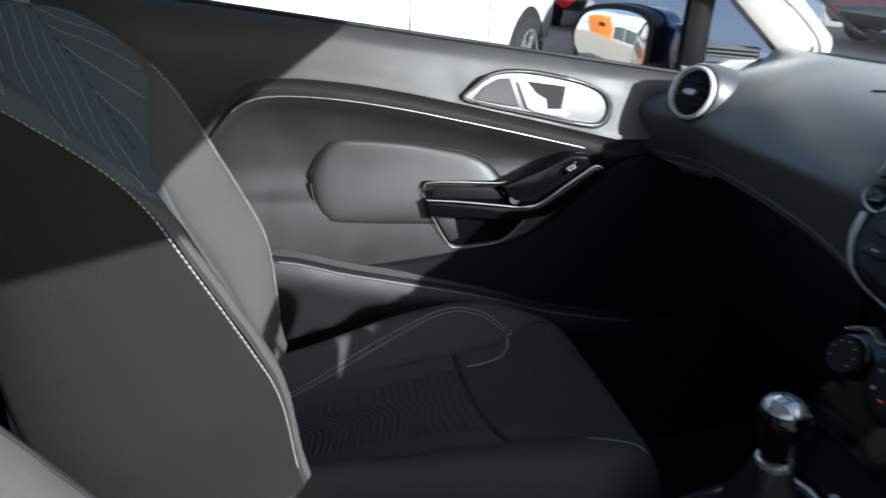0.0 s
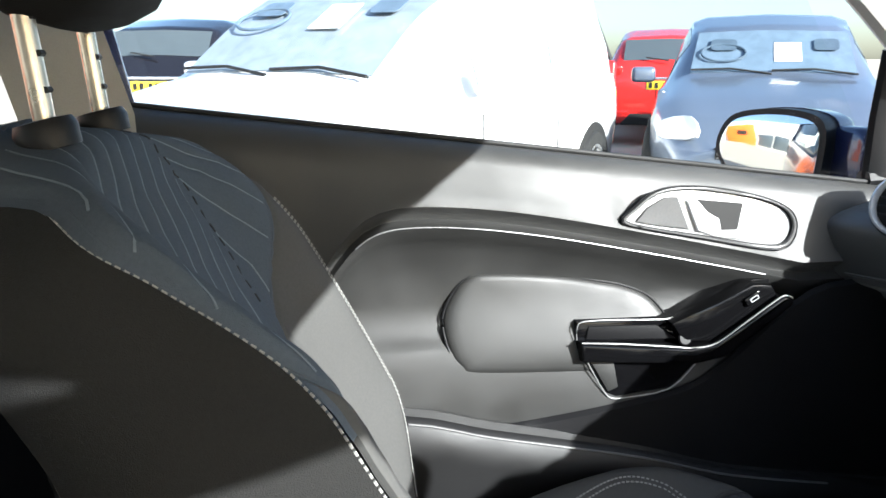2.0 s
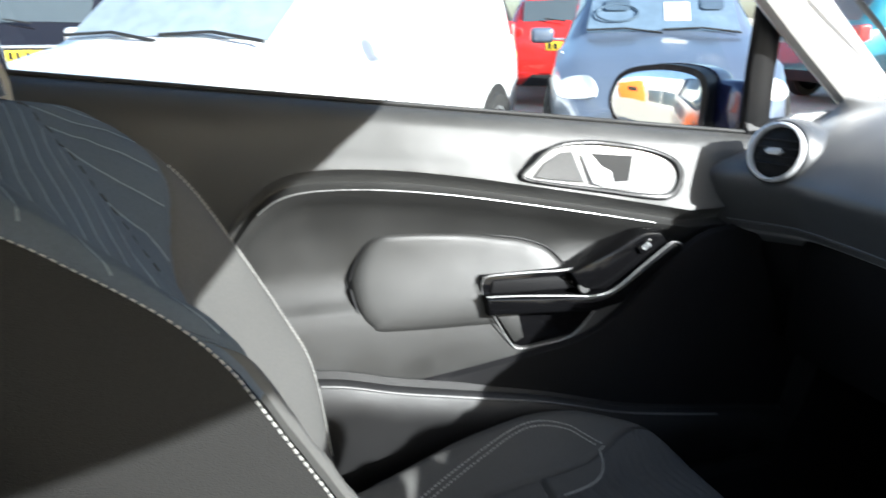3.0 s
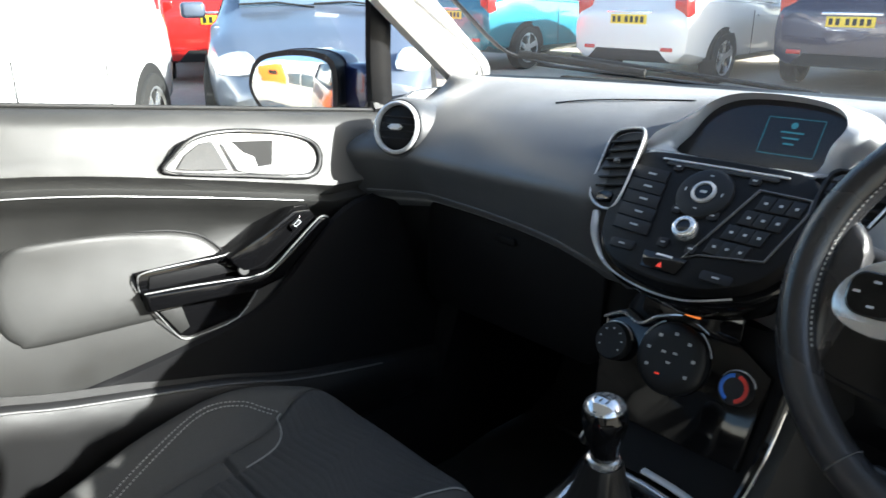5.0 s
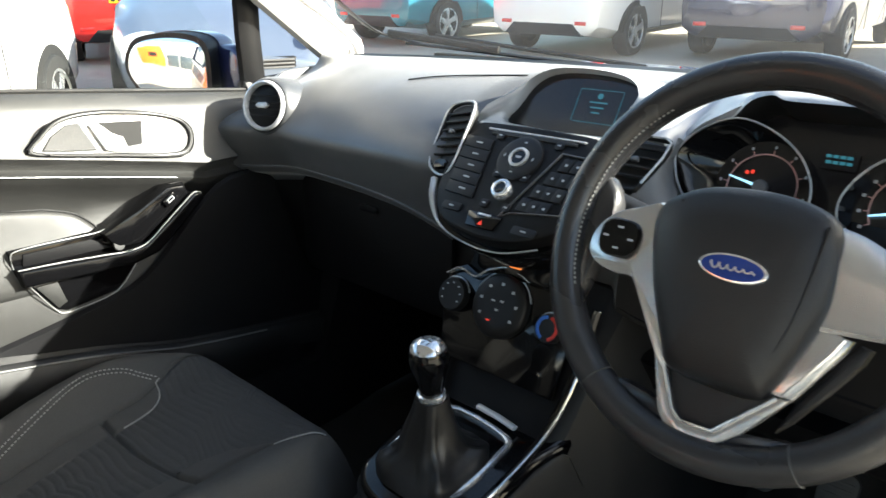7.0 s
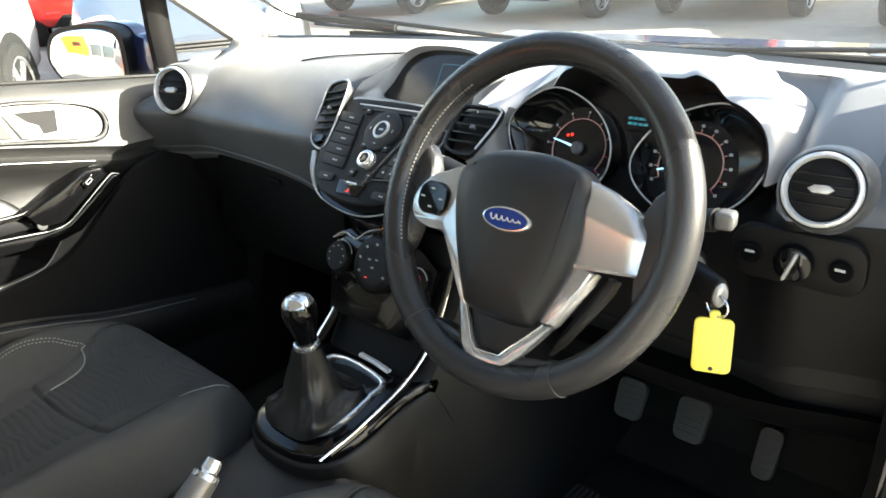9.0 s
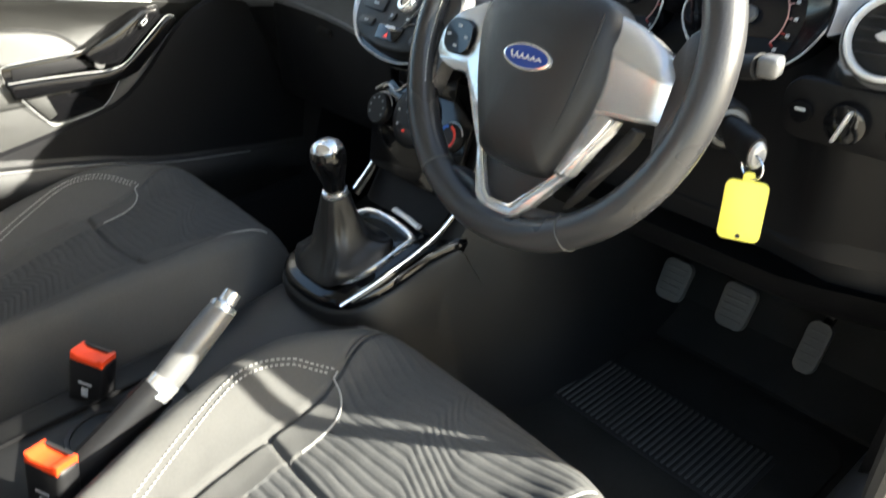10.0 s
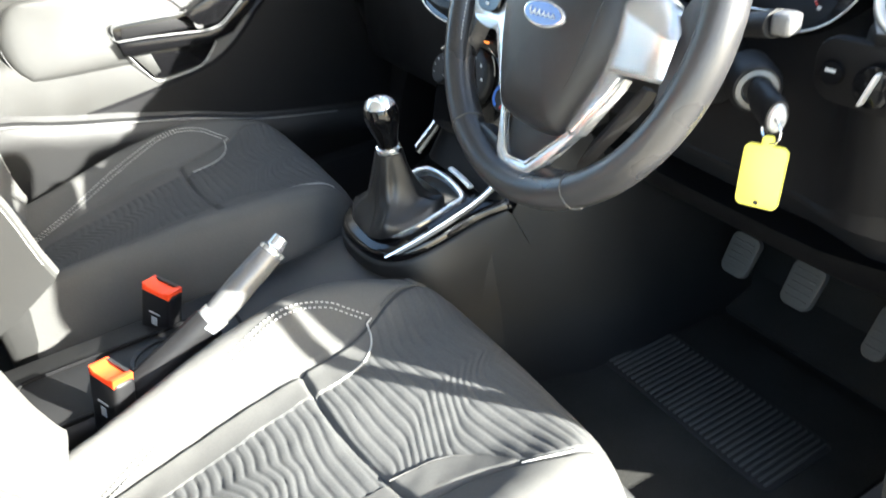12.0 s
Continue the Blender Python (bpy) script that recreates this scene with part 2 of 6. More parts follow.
def smooth(points, steps=6, closed=False):
    """Points along a smooth curve through the given ones."""
    pts = [Vector(p) for p in points]
    n, out = len(pts), []
    for i in range(n if closed else n - 1):
        p1, p2 = pts[i], pts[(i + 1) % n]
        p0 = pts[i - 1] if (closed or i) else p1
        p3 = pts[(i + 2) % n] if (closed or i + 2 < n) else p2
        for s in range(steps):
            t = s / steps
            out.append(0.5 * (2 * p1 + (p2 - p0) * t + (2 * p0 - 5 * p1 + 4 * p2 - p3) * t * t + (3 * p1 - p0 - 3 * p2 + p3) * t ** 3))
    if not closed:
        out.append(pts[-1])
    return out


def tube(points, r, closed=False, seg=10, squash=1.0, up=(0, 0, 1), taper=None):
    """A rod along points; squash flattens it along the up side."""
    pts = [Vector(p) for p in points]
    rows, n = [], len(pts)
    for i, p in enumerate(pts):
        a = pts[i - 1] if (closed or i) else p
        b = pts[(i + 1) % n] if (closed or i + 1 < n) else p
        d = (b - a).normalized()
        side = d.cross(Vector(up))
        side = side.normalized() if side.length > 1e-4 else Vector((1, 0, 0))
        nrm = side.cross(d).normalized()
        k = r * (taper(i / max(n - 1, 1)) if taper else 1)
        rows.append([p + side * k * math.cos(2 * math.pi * s / seg) + nrm * k * squash * math.sin(2 * math.pi * s / seg) for s in range(seg)])
    if closed:
        rows.append(rows[0])
    bm = grid(rows, close_u=True)
    if closed:
        bmesh.ops.remove_doubles(bm, verts=bm.verts, dist=1e-6)
    else:
        bm.verts.ensure_lookup_table()
        bm.faces.new([bm.verts[i] for i in range(seg)])
        bm.faces.new([bm.verts[len(bm.verts) - seg + i] for i in range(seg)])
    return bm


def prism(outline, m, depth, bevel=0.0, seg=2):
    """A flat outline (x, y pairs) pushed depth along its normal, at the pose m, with rounded edges."""
    bm = bmesh.new()
    vs = [bm.verts.new((p[0], p[1], 0)) for p in outline]
    f = bm.faces.new(vs)
    if f.normal.z < 0 or sum(a.co.x * b.co.y - b.co.x * a.co.y for a, b in zip(vs, vs[1:] + vs[:1])) < 0:
        f.normal_flip()
    ext = bmesh.ops.extrude_face_region(bm, geom=[f])
    top = [v for v in ext["geom"] if isinstance(v, bmesh.types.BMVert)]
    bmesh.ops.translate(bm, verts=top, vec=(0, 0, depth))
    if bevel:
        tops = set(top)
        edges = [e for e in bm.edges if e.verts[0] in tops and e.verts[1] in tops]
        bmesh.ops.bevel(bm, geom=edges, offset=bevel, segments=seg, affect='EDGES', profile=0.5)
    bm.transform(m)
    return bm


def rbox(size, m=Matrix(), bevel=0.005, seg=2):
    bm = bmesh.new()
    bmesh.ops.create_cube(bm, size=1)
    bm.transform(Matrix.Diagonal((*size, 1)))
    if bevel:
        bmesh.ops.bevel(bm, geom=bm.edges[:], offset=min(bevel, min(size) * 0.49), segments=seg, affect='EDGES', profile=0.5)
    bm.transform(m)
    return bm


def lathe(profile, m=Matrix(), seg=32):
    """(radius, height) pairs turned about z."""
    rows = [[(r * math.cos(2 * math.pi * i / seg), r * math.sin(2 * math.pi * i / seg), h) for i in range(seg)] for r, h in profile]
    bm = grid(rows, close_u=True)
    bmesh.ops.remove_doubles(bm, verts=bm.verts, dist=1e-6)
    bm.transform(m)
    return bm


def rounded(w, h, r, n=5, cx=0.0, cy=0.0):
    """The outline of a rounded rectangle."""
    r, out = min(r, w / 2 - 1e-4, h / 2 - 1e-4), []
    for sx, sy, a0 in ((1, 1, 0), (-1, 1, 90), (-1, -1, 180), (1, -1, 270)):
        for i in range(n + 1):
            a = radians(a0 + 90 * i / n)
            out.append((cx + sx * (w / 2 - r) + r * math.cos(a), cy + sy * (h / 2 - r) + r * math.sin(a)))
    return out


def frame_of(origin, normal, up=(0, 0, 1)):
    """A pose whose z is normal and whose y leans towards up."""
    z = Vector(normal).normalized()
    x = Vector(up).cross(z).normalized()
    y = z.cross(x)
    return Matrix.Translation(origin) @ Matrix((x, y, z)).transposed().to_4x4()


def join(*bms):
    out = bmesh.new()
    for b in bms:
        me = bpy.data.meshes.new("tmp")
        b.to_mesh(me)
        out.from_mesh(me)
        b.free()
        bpy.data.meshes.remove(me)
    return out


def ring(outline, inner, m, depth, bevel=0.0):
    """A frame between two outlines of the same count."""
    bm = bmesh.new()
    n = len(outline)
    o0, i0 = [bm.verts.new((*p, 0)) for p in outline], [bm.verts.new((*p, 0)) for p in inner]
    o1, i1 = [bm.verts.new((*p, depth)) for p in outline], [bm.verts.new((*p, depth)) for p in inner]
    for i in range(n):
        j = (i + 1) % n
        for q in ((o1[i], o1[j], i1[j], i1[i]), (o0[i], i0[i], i0[j], o0[j]), (o0[i], o0[j], o1[j], o1[i]), (i0[i], i1[i], i1[j], i0[j])):
            bm.faces.new(q)
    if bevel:
        tops = set(o1 + i1)
        rim = [e for e in bm.edges if e.verts[0] in tops and e.verts[1] in tops and len({e.verts[0] in set(o1), e.verts[1] in set(o1)}) == 1]
        bmesh.ops.bevel(bm, geom=rim, offset=bevel, segments=2, affect='EDGES', profile=0.5)
    bm.transform(m)
    return bm


def lerp(a, b, t):
    return a + (b - a) * t


def step(a, b, x):
    t = max(0.0, min(1.0, (x - a) / (b - a)))
    return t * t * (3 - 2 * t)


def through_pts(pts, x):
    """Piecewise smooth value at x through (x, value) pairs."""
    if x <= pts[0][0]:
        return pts[0][1]
    for (a, va), (b, vb) in zip(pts, pts[1:]):
        if x <= b:
            return lerp(va, vb, (x - a) / (b - a))
    return pts[-1][1]


def spline(pts, x):
    """A smooth value at x through (x, value) pairs (monotone in x)."""
    n = len(pts)
    if x <= pts[0][0]:
        return pts[0][1]
    for i in range(n - 1):
        (a, va), (b, vb) = pts[i], pts[i + 1]
        if x <= b:
            h = b - a
            m0 = (vb - pts[i - 1][1]) / (b - pts[i - 1][0]) if i else (vb - va) / h
            m1 = (pts[i + 2][1] - va) / (pts[i + 2][0] - a) if i + 2 < n else (vb - va) / h
            t = (x - a) / h
            return (2 * t ** 3 - 3 * t * t + 1) * va + (t ** 3 - 2 * t * t + t) * h * m0 + (3 * t * t - 2 * t ** 3) * vb + (t ** 3 - t * t) * h * m1
    return pts[-1][1]


def dome(outline, m, layers):
    """Outlines shrunk towards the middle and raised, layer by layer: (scale, height)."""
    cx = sum(p[0] for p in outline) / len(outline)
    cy = sum(p[1] for p in outline) / len(outline)
    bm = grid([[m @ Vector((cx + (a - cx) * k, cy + (b - cy) * k, h)) for a, b in outline] for k, h in layers], close_u=True)
    bmesh.ops.remove_doubles(bm, verts=bm.verts, dist=1e-6)
    bmesh.ops.holes_fill(bm, edges=bm.edges[:], sides=0)
    return bm


def curve2(pts, steps=4):
    """A smooth closed outline through (x, y) pairs."""
    return [tuple(p[:2]) for p in smooth([(a, b, 0) for a, b in pts], steps, True)]


# ---- the car's shell ----
def belt(y):
    return 1.030 - 0.1175 * (y + 0.42)


def trim_line(y):
    return spline([(-0.68, 0.78), (-0.62, 0.868), (-0.585, 0.902), (-0.54, 0.917), (-0.45, 0.916), (-0.33, 0.901), (-0.15, 0.866), (0.01, 0.832), (0.10, 0.812)], y)


YZ = Matrix(((0, 0, 1, 0), (1, 0, 0, 0), (0, 1, 0, 0), (0, 0, 0, 1)))      # outline (y, z), pushed along +x


def yz(x):
    return Matrix.Translation((x, 0, 0)) @ YZ


body = thing("car_body", "navy blue three-door hatchback shell with cream pillar trim", "car body", kind="structure")
part("floor_pan", rbox((1.40, 2.5, 0.03), pose(0, -0.50, 0.195), 0.004), "carpet", body, "black carpeted car floor")
part("bulkhead", grid([[(x, 0.56, 0.205), (x, 0.66, 0.24), (x, 0.78, 0.42), (x, 0.80, 0.98)] for x in (-0.74, 0, 0.74)], thick=0.02), "carpet", body)
ROOF = [(0.02, 1.360), (-0.25, 1.412), (-0.80, 1.430), (-1.30, 1.400), (-1.72, 1.33)]
roof_rows = []
for y, z in ROOF:
    roof_rows.append([(x, y - 0.04 * (x / 0.6) ** 2, z - 0.04 * (x / 0.6) ** 4) for x in [i * 0.1 - 0.6 for i in range(13)]])
part("roof_panel", grid(roof_rows, thick=0.03), "headlining", body, "pale headlining of the roof")
# windscreen surround and pane
part("windscreen_pane", grid([[(lerp(-0.74, -0.56, t) * s, lerp(0.66, 0.0, t) - 0.10 * s * s * (1 - 0.6 * t), lerp(1.0, 1.36, t) + 0.02 * math.sin(math.pi * t)) for s in [i / 8 - 1 for i in range(17)]] for t in [i / 6 for i in range(7)]]),
     "screen_glass", body, "clear windscreen with a pale veil").visible_shadow = False
for s in (-1, 1):
    part("screen_edge", tube(smooth([(s * 0.640, 0.30, 1.195), (s * 0.672, 0.40, 1.142), (s * 0.705, 0.495, 1.090), (s * 0.712, 0.565, 1.050), (s * 0.676, 0.602, 1.032), (s * 0.60, 0.625, 1.018)], 5), 0.0065, seg=8, squash=0.5), "black", body, "black windscreen edge")
part("screen_foot", tube(smooth([(-0.66, 0.612, 1.022), (-0.45, 0.640, 1.010), (-0.2, 0.668, 0.996), (0.0, 0.676, 0.992), (0.2, 0.668, 0.996), (0.45, 0.640, 1.010), (0.66, 0.612, 1.022)], 4), 0.008, seg=8, squash=0.5), "black", body, "black windscreen foot seal")
x0, x1 = -0.68, -0.40
wiper = new("wiper")
wiper.parent = body
part("blade", tube([(lerp(x0, x1, t), 0.640 - 0.10 * (lerp(x0, x1, t)) ** 2 - 0.02 * (1 - t), 1.046 - 0.028 * t) for t in [i / 8 for i in range(9)]], 0.0060, seg=8, squash=1.3), "rubber", wiper, "black wiper blade", 40, True)
part("wiper_arm", tube([(lerp(x0, x1, 0.4), 0.610, 1.042), (x1 - 0.02, 0.632, 1.028), (x1 + 0.30, 0.690, 0.996)], 0.0045, seg=8), "black", wiper, "black wiper arm", 40, True)
part("scuttle", grid([[(x, 0.60 - 0.12 * (x / 0.74) ** 2, 1.0), (x, 0.66 - 0.12 * (x / 0.74) ** 2, 1.002), (x, 0.74 - 0.12 * (x / 0.74) ** 2, 0.985), (x, 0.80, 0.93)] for x in [i * 0.148 - 0.74 for i in range(11)]], thick=0.01), "black", body, "black scuttle under the windscreen")
part("bonnet", grid([[(x, y, 0.955 - 0.10 * ((y - 0.7) / 0.9) ** 2 - 0.06 * (x / 0.8) ** 4) for x in [i * 0.16 - 0.8 for i in range(11)]] for y in (0.74, 0.9, 1.1, 1.3, 1.45, 1.58)], thick=0.02), "navy", body, "navy painted bonnet")
for s in (-1, 1):
    pts = smooth([(s * 0.80, 0.56, 0.985), (s * 0.735, 0.33, 1.14), (s * 0.665, 0.13, 1.27), (s * 0.60, -0.05, 1.36)], 5)
    part("a_pillar", tube(pts, 0.034, seg=14, squash=1.75, up=(s * 0.5, 1, 0.6)), "cream", body, "cream trimmed windscreen pillar")
    # driver's rail, out of view, is bent low to shade the passenger seat
    rail = smooth([(s * 0.605, -0.04, 1.355), (s * 0.62, -0.5, 1.375), (s * 0.62, -0.95, 1.375), (s * 0.60, -1.7, 1.31)] if s < 0 else [(0.610, -0.04, 1.345), (0.640, -0.35, 1.285), (0.650, -0.80, 1.268), (0.61, -1.7, 1.28)], 5)
    part("roof_rail", tube(rail, 0.045, seg=10), "headlining", body)
    part("b_pillar", grid([[(s * 0.77, -0.93, 0.2), (s * 0.70, -0.90, 0.2), (s * 0.68, -1.02, 0.2)], [(s * 0.775, -0.93, 1.08), (s * 0.72, -0.91, 1.08), (s * 0.70, -1.02, 1.08)], [(s * 0.66, -0.98, 1.38), (s * 0.60, -0.96, 1.38), (s * 0.60, -1.05, 1.38)]], thick=0.02), "cream", body, "pale door pillar trim")
    part("rear_quarter", rbox((0.05, 0.85, 0.85), pose(s * 0.72, -1.42, 0.62), 0.01), "door_low", body)
    part("rear_side_pane", grid([[(s * 0.76, -1.02, 1.07), (s * 0.74, -1.75, 1.10)], [(s * 0.65, -1.05, 1.37), (s * 0.64, -1.65, 1.33)]]), "pane", body).visible_shadow = False
part("tailgate", rbox((1.4, 0.06, 0.85), pose(0, -1.82, 0.62), 0.01), "door_low", body)
part("rear_pane", grid([[(-0.62, -1.84, 1.05), (0.62, -1.84, 1.05)], [(-0.55, -1.70, 1.33), (0.55, -1.70, 1.33)]]), "pane", body).visible_shadow = False
# driver's sill and lower hinge pillar, seen past the pedals
part("sill", grid([[(0.62, y, 0.21), (0.655, y, 0.33), (0.70, y, 0.37), (0.78, y, 0.36), (0.80, y, 0.25)] for y in (-0.92, -0.4, 0.1, 0.45, 0.60)], thick=0.01), "sill_trim", body, "scuffed grey plastic door sill trim")
part("kick_panel", grid([[(0.66, 0.40, 0.25), (0.66, 0.60, 0.25), (0.64, 0.80, 0.25)], [(0.70, 0.28, 0.55), (0.68, 0.55, 0.55), (0.66, 0.80, 0.55)], [(0.715, 0.22, 0.86), (0.70, 0.5, 0.86), (0.68, 0.8, 0.86)]], thick=0.012), "door_low", body)
part("hinge_pillar", grid([[(0.725, 0.20, 0.30), (0.80, 0.27, 0.30)], [(0.74, 0.17, 0.65), (0.81, 0.25, 0.65)], [(0.755, 0.24, 0.95), (0.81, 0.33, 0.95)], [(0.76, 0.36, 1.05), (0.81, 0.45, 1.05)]], thick=0.012), "navy", body, "navy painted door aperture")
part("door_seal", tube(smooth([(0.715, 0.36, 0.30), (0.72, 0.21, 0.42), (0.728, 0.165, 0.60), (0.735, 0.165, 0.80), (0.735, 0.25, 0.98), (0.72, 0.38, 1.08), (0.66, 0.12, 1.27), (0.60, -0.05, 1.36)], 6), 0.011, seg=8), "rubber", body, "black rubber door seal")
part("engine_box", rbox((1.56, 0.8, 0.62), pose(0, 1.15, 0.58), 0.02), "navy", body, "navy painted front wings and nose")

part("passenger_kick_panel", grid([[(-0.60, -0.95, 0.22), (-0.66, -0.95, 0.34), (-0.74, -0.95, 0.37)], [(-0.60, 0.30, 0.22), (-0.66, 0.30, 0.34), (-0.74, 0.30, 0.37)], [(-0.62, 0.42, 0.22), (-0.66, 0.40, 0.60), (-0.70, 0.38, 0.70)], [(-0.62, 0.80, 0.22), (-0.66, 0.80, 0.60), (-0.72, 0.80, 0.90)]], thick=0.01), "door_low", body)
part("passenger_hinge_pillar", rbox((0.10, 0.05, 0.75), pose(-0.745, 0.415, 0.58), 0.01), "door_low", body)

# ---- passenger door ----
door = thing("passenger_door", "grey moulded passenger door with gloss black grab handle", "car door", (-0.74, -0.3, 0.3))
rows = []
for i in range(61):
    y = lerp(-0.93, 0.36, i / 60)
    b, t = belt(y), trim_line(y)
    if y < -0.55:
        t = max(t, 0.76)
    prof = [(-0.775, b - 0.01), (-0.765, b), (-0.748, b - 0.001), (-0.733, b - 0.010), (-0.722, b - 0.028), (-0.714, b - 0.055)]
    prof += [(-0.704, t + 0.046), (-0.699, t + 0.034), (-0.697, t + 0.027), (-0.703, t + 0.021), (-0.716, t + 0.012), (-0.719, t + 0.005), (-0.711, t - 0.001), (-0.703, t - 0.004), (-0.705, t - 0.010), (-0.722, t - 0.026), (-0.735, t - 0.046)]
    f = min(1.0, (t - 0.062 - 0.7225) / 0.0635)
    prof += [(-0.741, lerp(t - 0.046, 0.7225 + 0.0635 * f, 0.5)), (-0.743, 0.7225 + 0.0635 * f), (-0.740, 0.7225 + 0.0435 * f), (-0.733, 0.7225 + 0.0235 * f), (-0.724, 0.7225 + 0.0075 * f), (-0.717, 0.7225), (-0.713, 0.714), (-0.706, 0.690), (-0.699, 0.650), (-0.694, 0.620), (-0.692, 0.585)]
    rows.append([(x, y, z) for x, z in prof])
part("door_panel", grid([r[:12] for r in rows], thick=0.004), "door", door, "grey grained upper door panel", 50)
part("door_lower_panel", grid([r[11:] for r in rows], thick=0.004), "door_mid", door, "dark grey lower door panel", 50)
part("window_seal", tube([(-0.757, lerp(-0.93, 0.30, i / 10), belt(lerp(-0.93, 0.30, i / 10)) + 0.003) for i in range(11)], 0.004, seg=8), "rubber", door)
part("accent_strip", tube(smooth([(-0.7015, y, trim_line(y) - 0.004) for y in [-0.60, -0.575, -0.54, -0.48, -0.40, -0.30, -0.20, -0.10, 0.0, 0.04]], 4), 0.0011, seg=8), "door_silver", door, "thin satin silver trim strip")
PAD = [(-0.469, 0.765), (-0.461, 0.718), (-0.446, 0.694), (-0.420, 0.681), (-0.24, 0.672), (-0.15, 0.668), (-0.105, 0.72), (-0.108, 0.748), (-0.138, 0.784), (-0.18, 0.802), (-0.216, 0.810), (-0.30, 0.824), (-0.402, 0.831), (-0.430, 0.824), (-0.450, 0.805)]


def swell(bm, amount=0.034):
    """Pushes the foot of the armrest out to meet the panel below it."""
    for v in bm.verts:
        v.co.x += amount * step(0.830, 0.670, v.co.z)
    return bm


part("armrest_pad", swell(dome(curve2(PAD, 4), yz(-0.745), [(1.0, 0.0), (0.995, 0.003), (0.98, 0.0055), (0.955, 0.0075), (0.92, 0.0090), (0.85, 0.0100), (0.7, 0.0108), (0.5, 0.0112), (0.3, 0.0114), (0.1, 0.0114), (0.02, 0.0114)])), "door_pad", door, "padded grey leatherette armrest insert", 60)
part("pad_seam", swell(tube([yz(-0.7425) @ Vector((a, b, 0)) for a, b in curve2([(cy + (a - cy) * 1.008, cz + (b - cz) * 1.012) for cy, cz in [(-0.29, 0.745)] for a, b in PAD], 4)], 0.0019, closed=True, seg=6)), "black", door)


# grab handle: black body, front bar, silver edges
def lean(bm, k=0.075):
    """Lets the handle come off the door towards its front end."""
    for v in bm.verts:
        v.co.x += k * (v.co.y + 0.27)
    return bm


BAR = [(-0.263, 0.729), (-0.259, 0.697), (-0.15, 0.692), (-0.078, 0.689), (-0.030, 0.700), (0.020, 0.740), (0.068, 0.782), (0.066, 0.793), (0.050, 0.797), (-0.010, 0.752), (-0.052, 0.722), (-0.09, 0.716)]
part("grab_bar", lean(prism(BAR, yz(-0.712), 0.027, 0.006, 3)), "piano", door, "gloss black grab handle")
TRAY = [(-0.265, 0.757), (-0.263, 0.705), (-0.06, 0.700), (0.06, 0.788), (0.05, 0.814), (0.006, 0.812), (-0.10, 0.760), (-0.13, 0.755)]
part("handle_tray", prism(TRAY, yz(-0.745), 0.040, 0.004), "piano", door, "gloss black tray behind the grab handle")
part("tray_floor", prism([(-0.250, 0.729), (-0.246, 0.750), (-0.135, 0.746), (-0.10, 0.722)], yz(-0.708), 0.0065, 0.002), "door_low", door)
part("switch_panel", lean(prism([(-0.118, 0.754), (-0.098, 0.722), (-0.055, 0.722), (0.046, 0.796), (0.036, 0.812), (0.006, 0.814), (-0.05, 0.784)], yz(-0.722), 0.026, 0.005)), "piano", door, "gloss black window switch panel")
part("window_switch", rbox((0.008, 0.028, 0.015), pose(-0.674, 0.006, 0.792, 32), 0.003), "piano", door)
part("switch_mark", ring(rounded(0.014, 0.007, 0.001, 2), rounded(0.0115, 0.0045, 0.001, 2), frame_of((-0.670, 0.006, 0.793), (1, 0, 0)) @ pose(0, 0, 0, 0, 0, 32), 0.0012), "white_mark", door)
# raised black disc stands for the shade in a hole
part("hole_shade", lathe([(0.011, 0.0), (0.009, 0.003), (0.0, 0.003)], frame_of((-0.686, -0.095, 0.728), (1, 0, 0.3)), 16), "ink", door)
part("handle_edge", lean(tube(smooth([(-0.6855, y, z) for y, z in [(-0.262, 0.730), (-0.20, 0.727), (-0.12, 0.720), (-0.085, 0.717), (-0.050, 0.724), (-0.010, 0.754), (0.030, 0.785), (0.050, 0.798), (0.064, 0.794)]], 4), 0.0013, seg=8)), "door_silver", door)
part("tray_edge", tube(smooth([(-0.7035, y, z) for y, z in [(-0.264, 0.728), (-0.264, 0.750), (-0.252, 0.758), (-0.20, 0.758), (-0.125, 0.755), (-0.108, 0.758)]], 4), 0.0010, seg=8), "door_silver", door)
# flat plates stand for the recess: black for its shade, paler for its wall
part("pull_pocket", prism([(-0.246, 0.694), (-0.214, 0.640), (-0.198, 0.632), (-0.105, 0.642), (-0.060, 0.690)], yz(-0.722), 0.0265, 0.003), "piano", door)
part("pocket_wall", prism([(-0.240, 0.690), (-0.212, 0.643), (-0.196, 0.650), (-0.205, 0.690)], yz(-0.7), 0.0060, 0.001), "door_mid", door)
part("pocket_edge", tube(smooth([(-0.6945, y, z) for y, z in [(-0.248, 0.694), (-0.218, 0.642), (-0.203, 0.631), (-0.18, 0.631), (-0.110, 0.641), (-0.066, 0.684)]], 3), 0.0010, seg=8), "door_silver", door)
# inner door release
REL = [(-0.203, 0.915), (-0.185, 0.935), (-0.155, 0.958), (-0.11, 0.965), (-0.05, 0.960), (0.02, 0.945), (0.065, 0.925), (0.080, 0.897), (0.068, 0.868), (0.03, 0.866), (-0.07, 0.885), (-0.16, 0.902)]
rel = [p[:2] for p in smooth([(a, b, 0) for a, b in REL], 4, True)]
cy, cz = -0.06, 0.915
part("release_bezel", ring(rel, [(cy + (a - cy) * 0.965, cz + (b - cz) * 0.92) for a, b in rel], yz(-0.705), 0.012, 0.002), "grip", door, "satin grey bezel round the door release")
part("release_gap", tube([yz(-0.6955) @ Vector((cy + (a - cy) * 1.012, cz + (b - cz) * 1.03, 0)) for a, b in rel], 0.0015, closed=True, seg=6), "black", door)
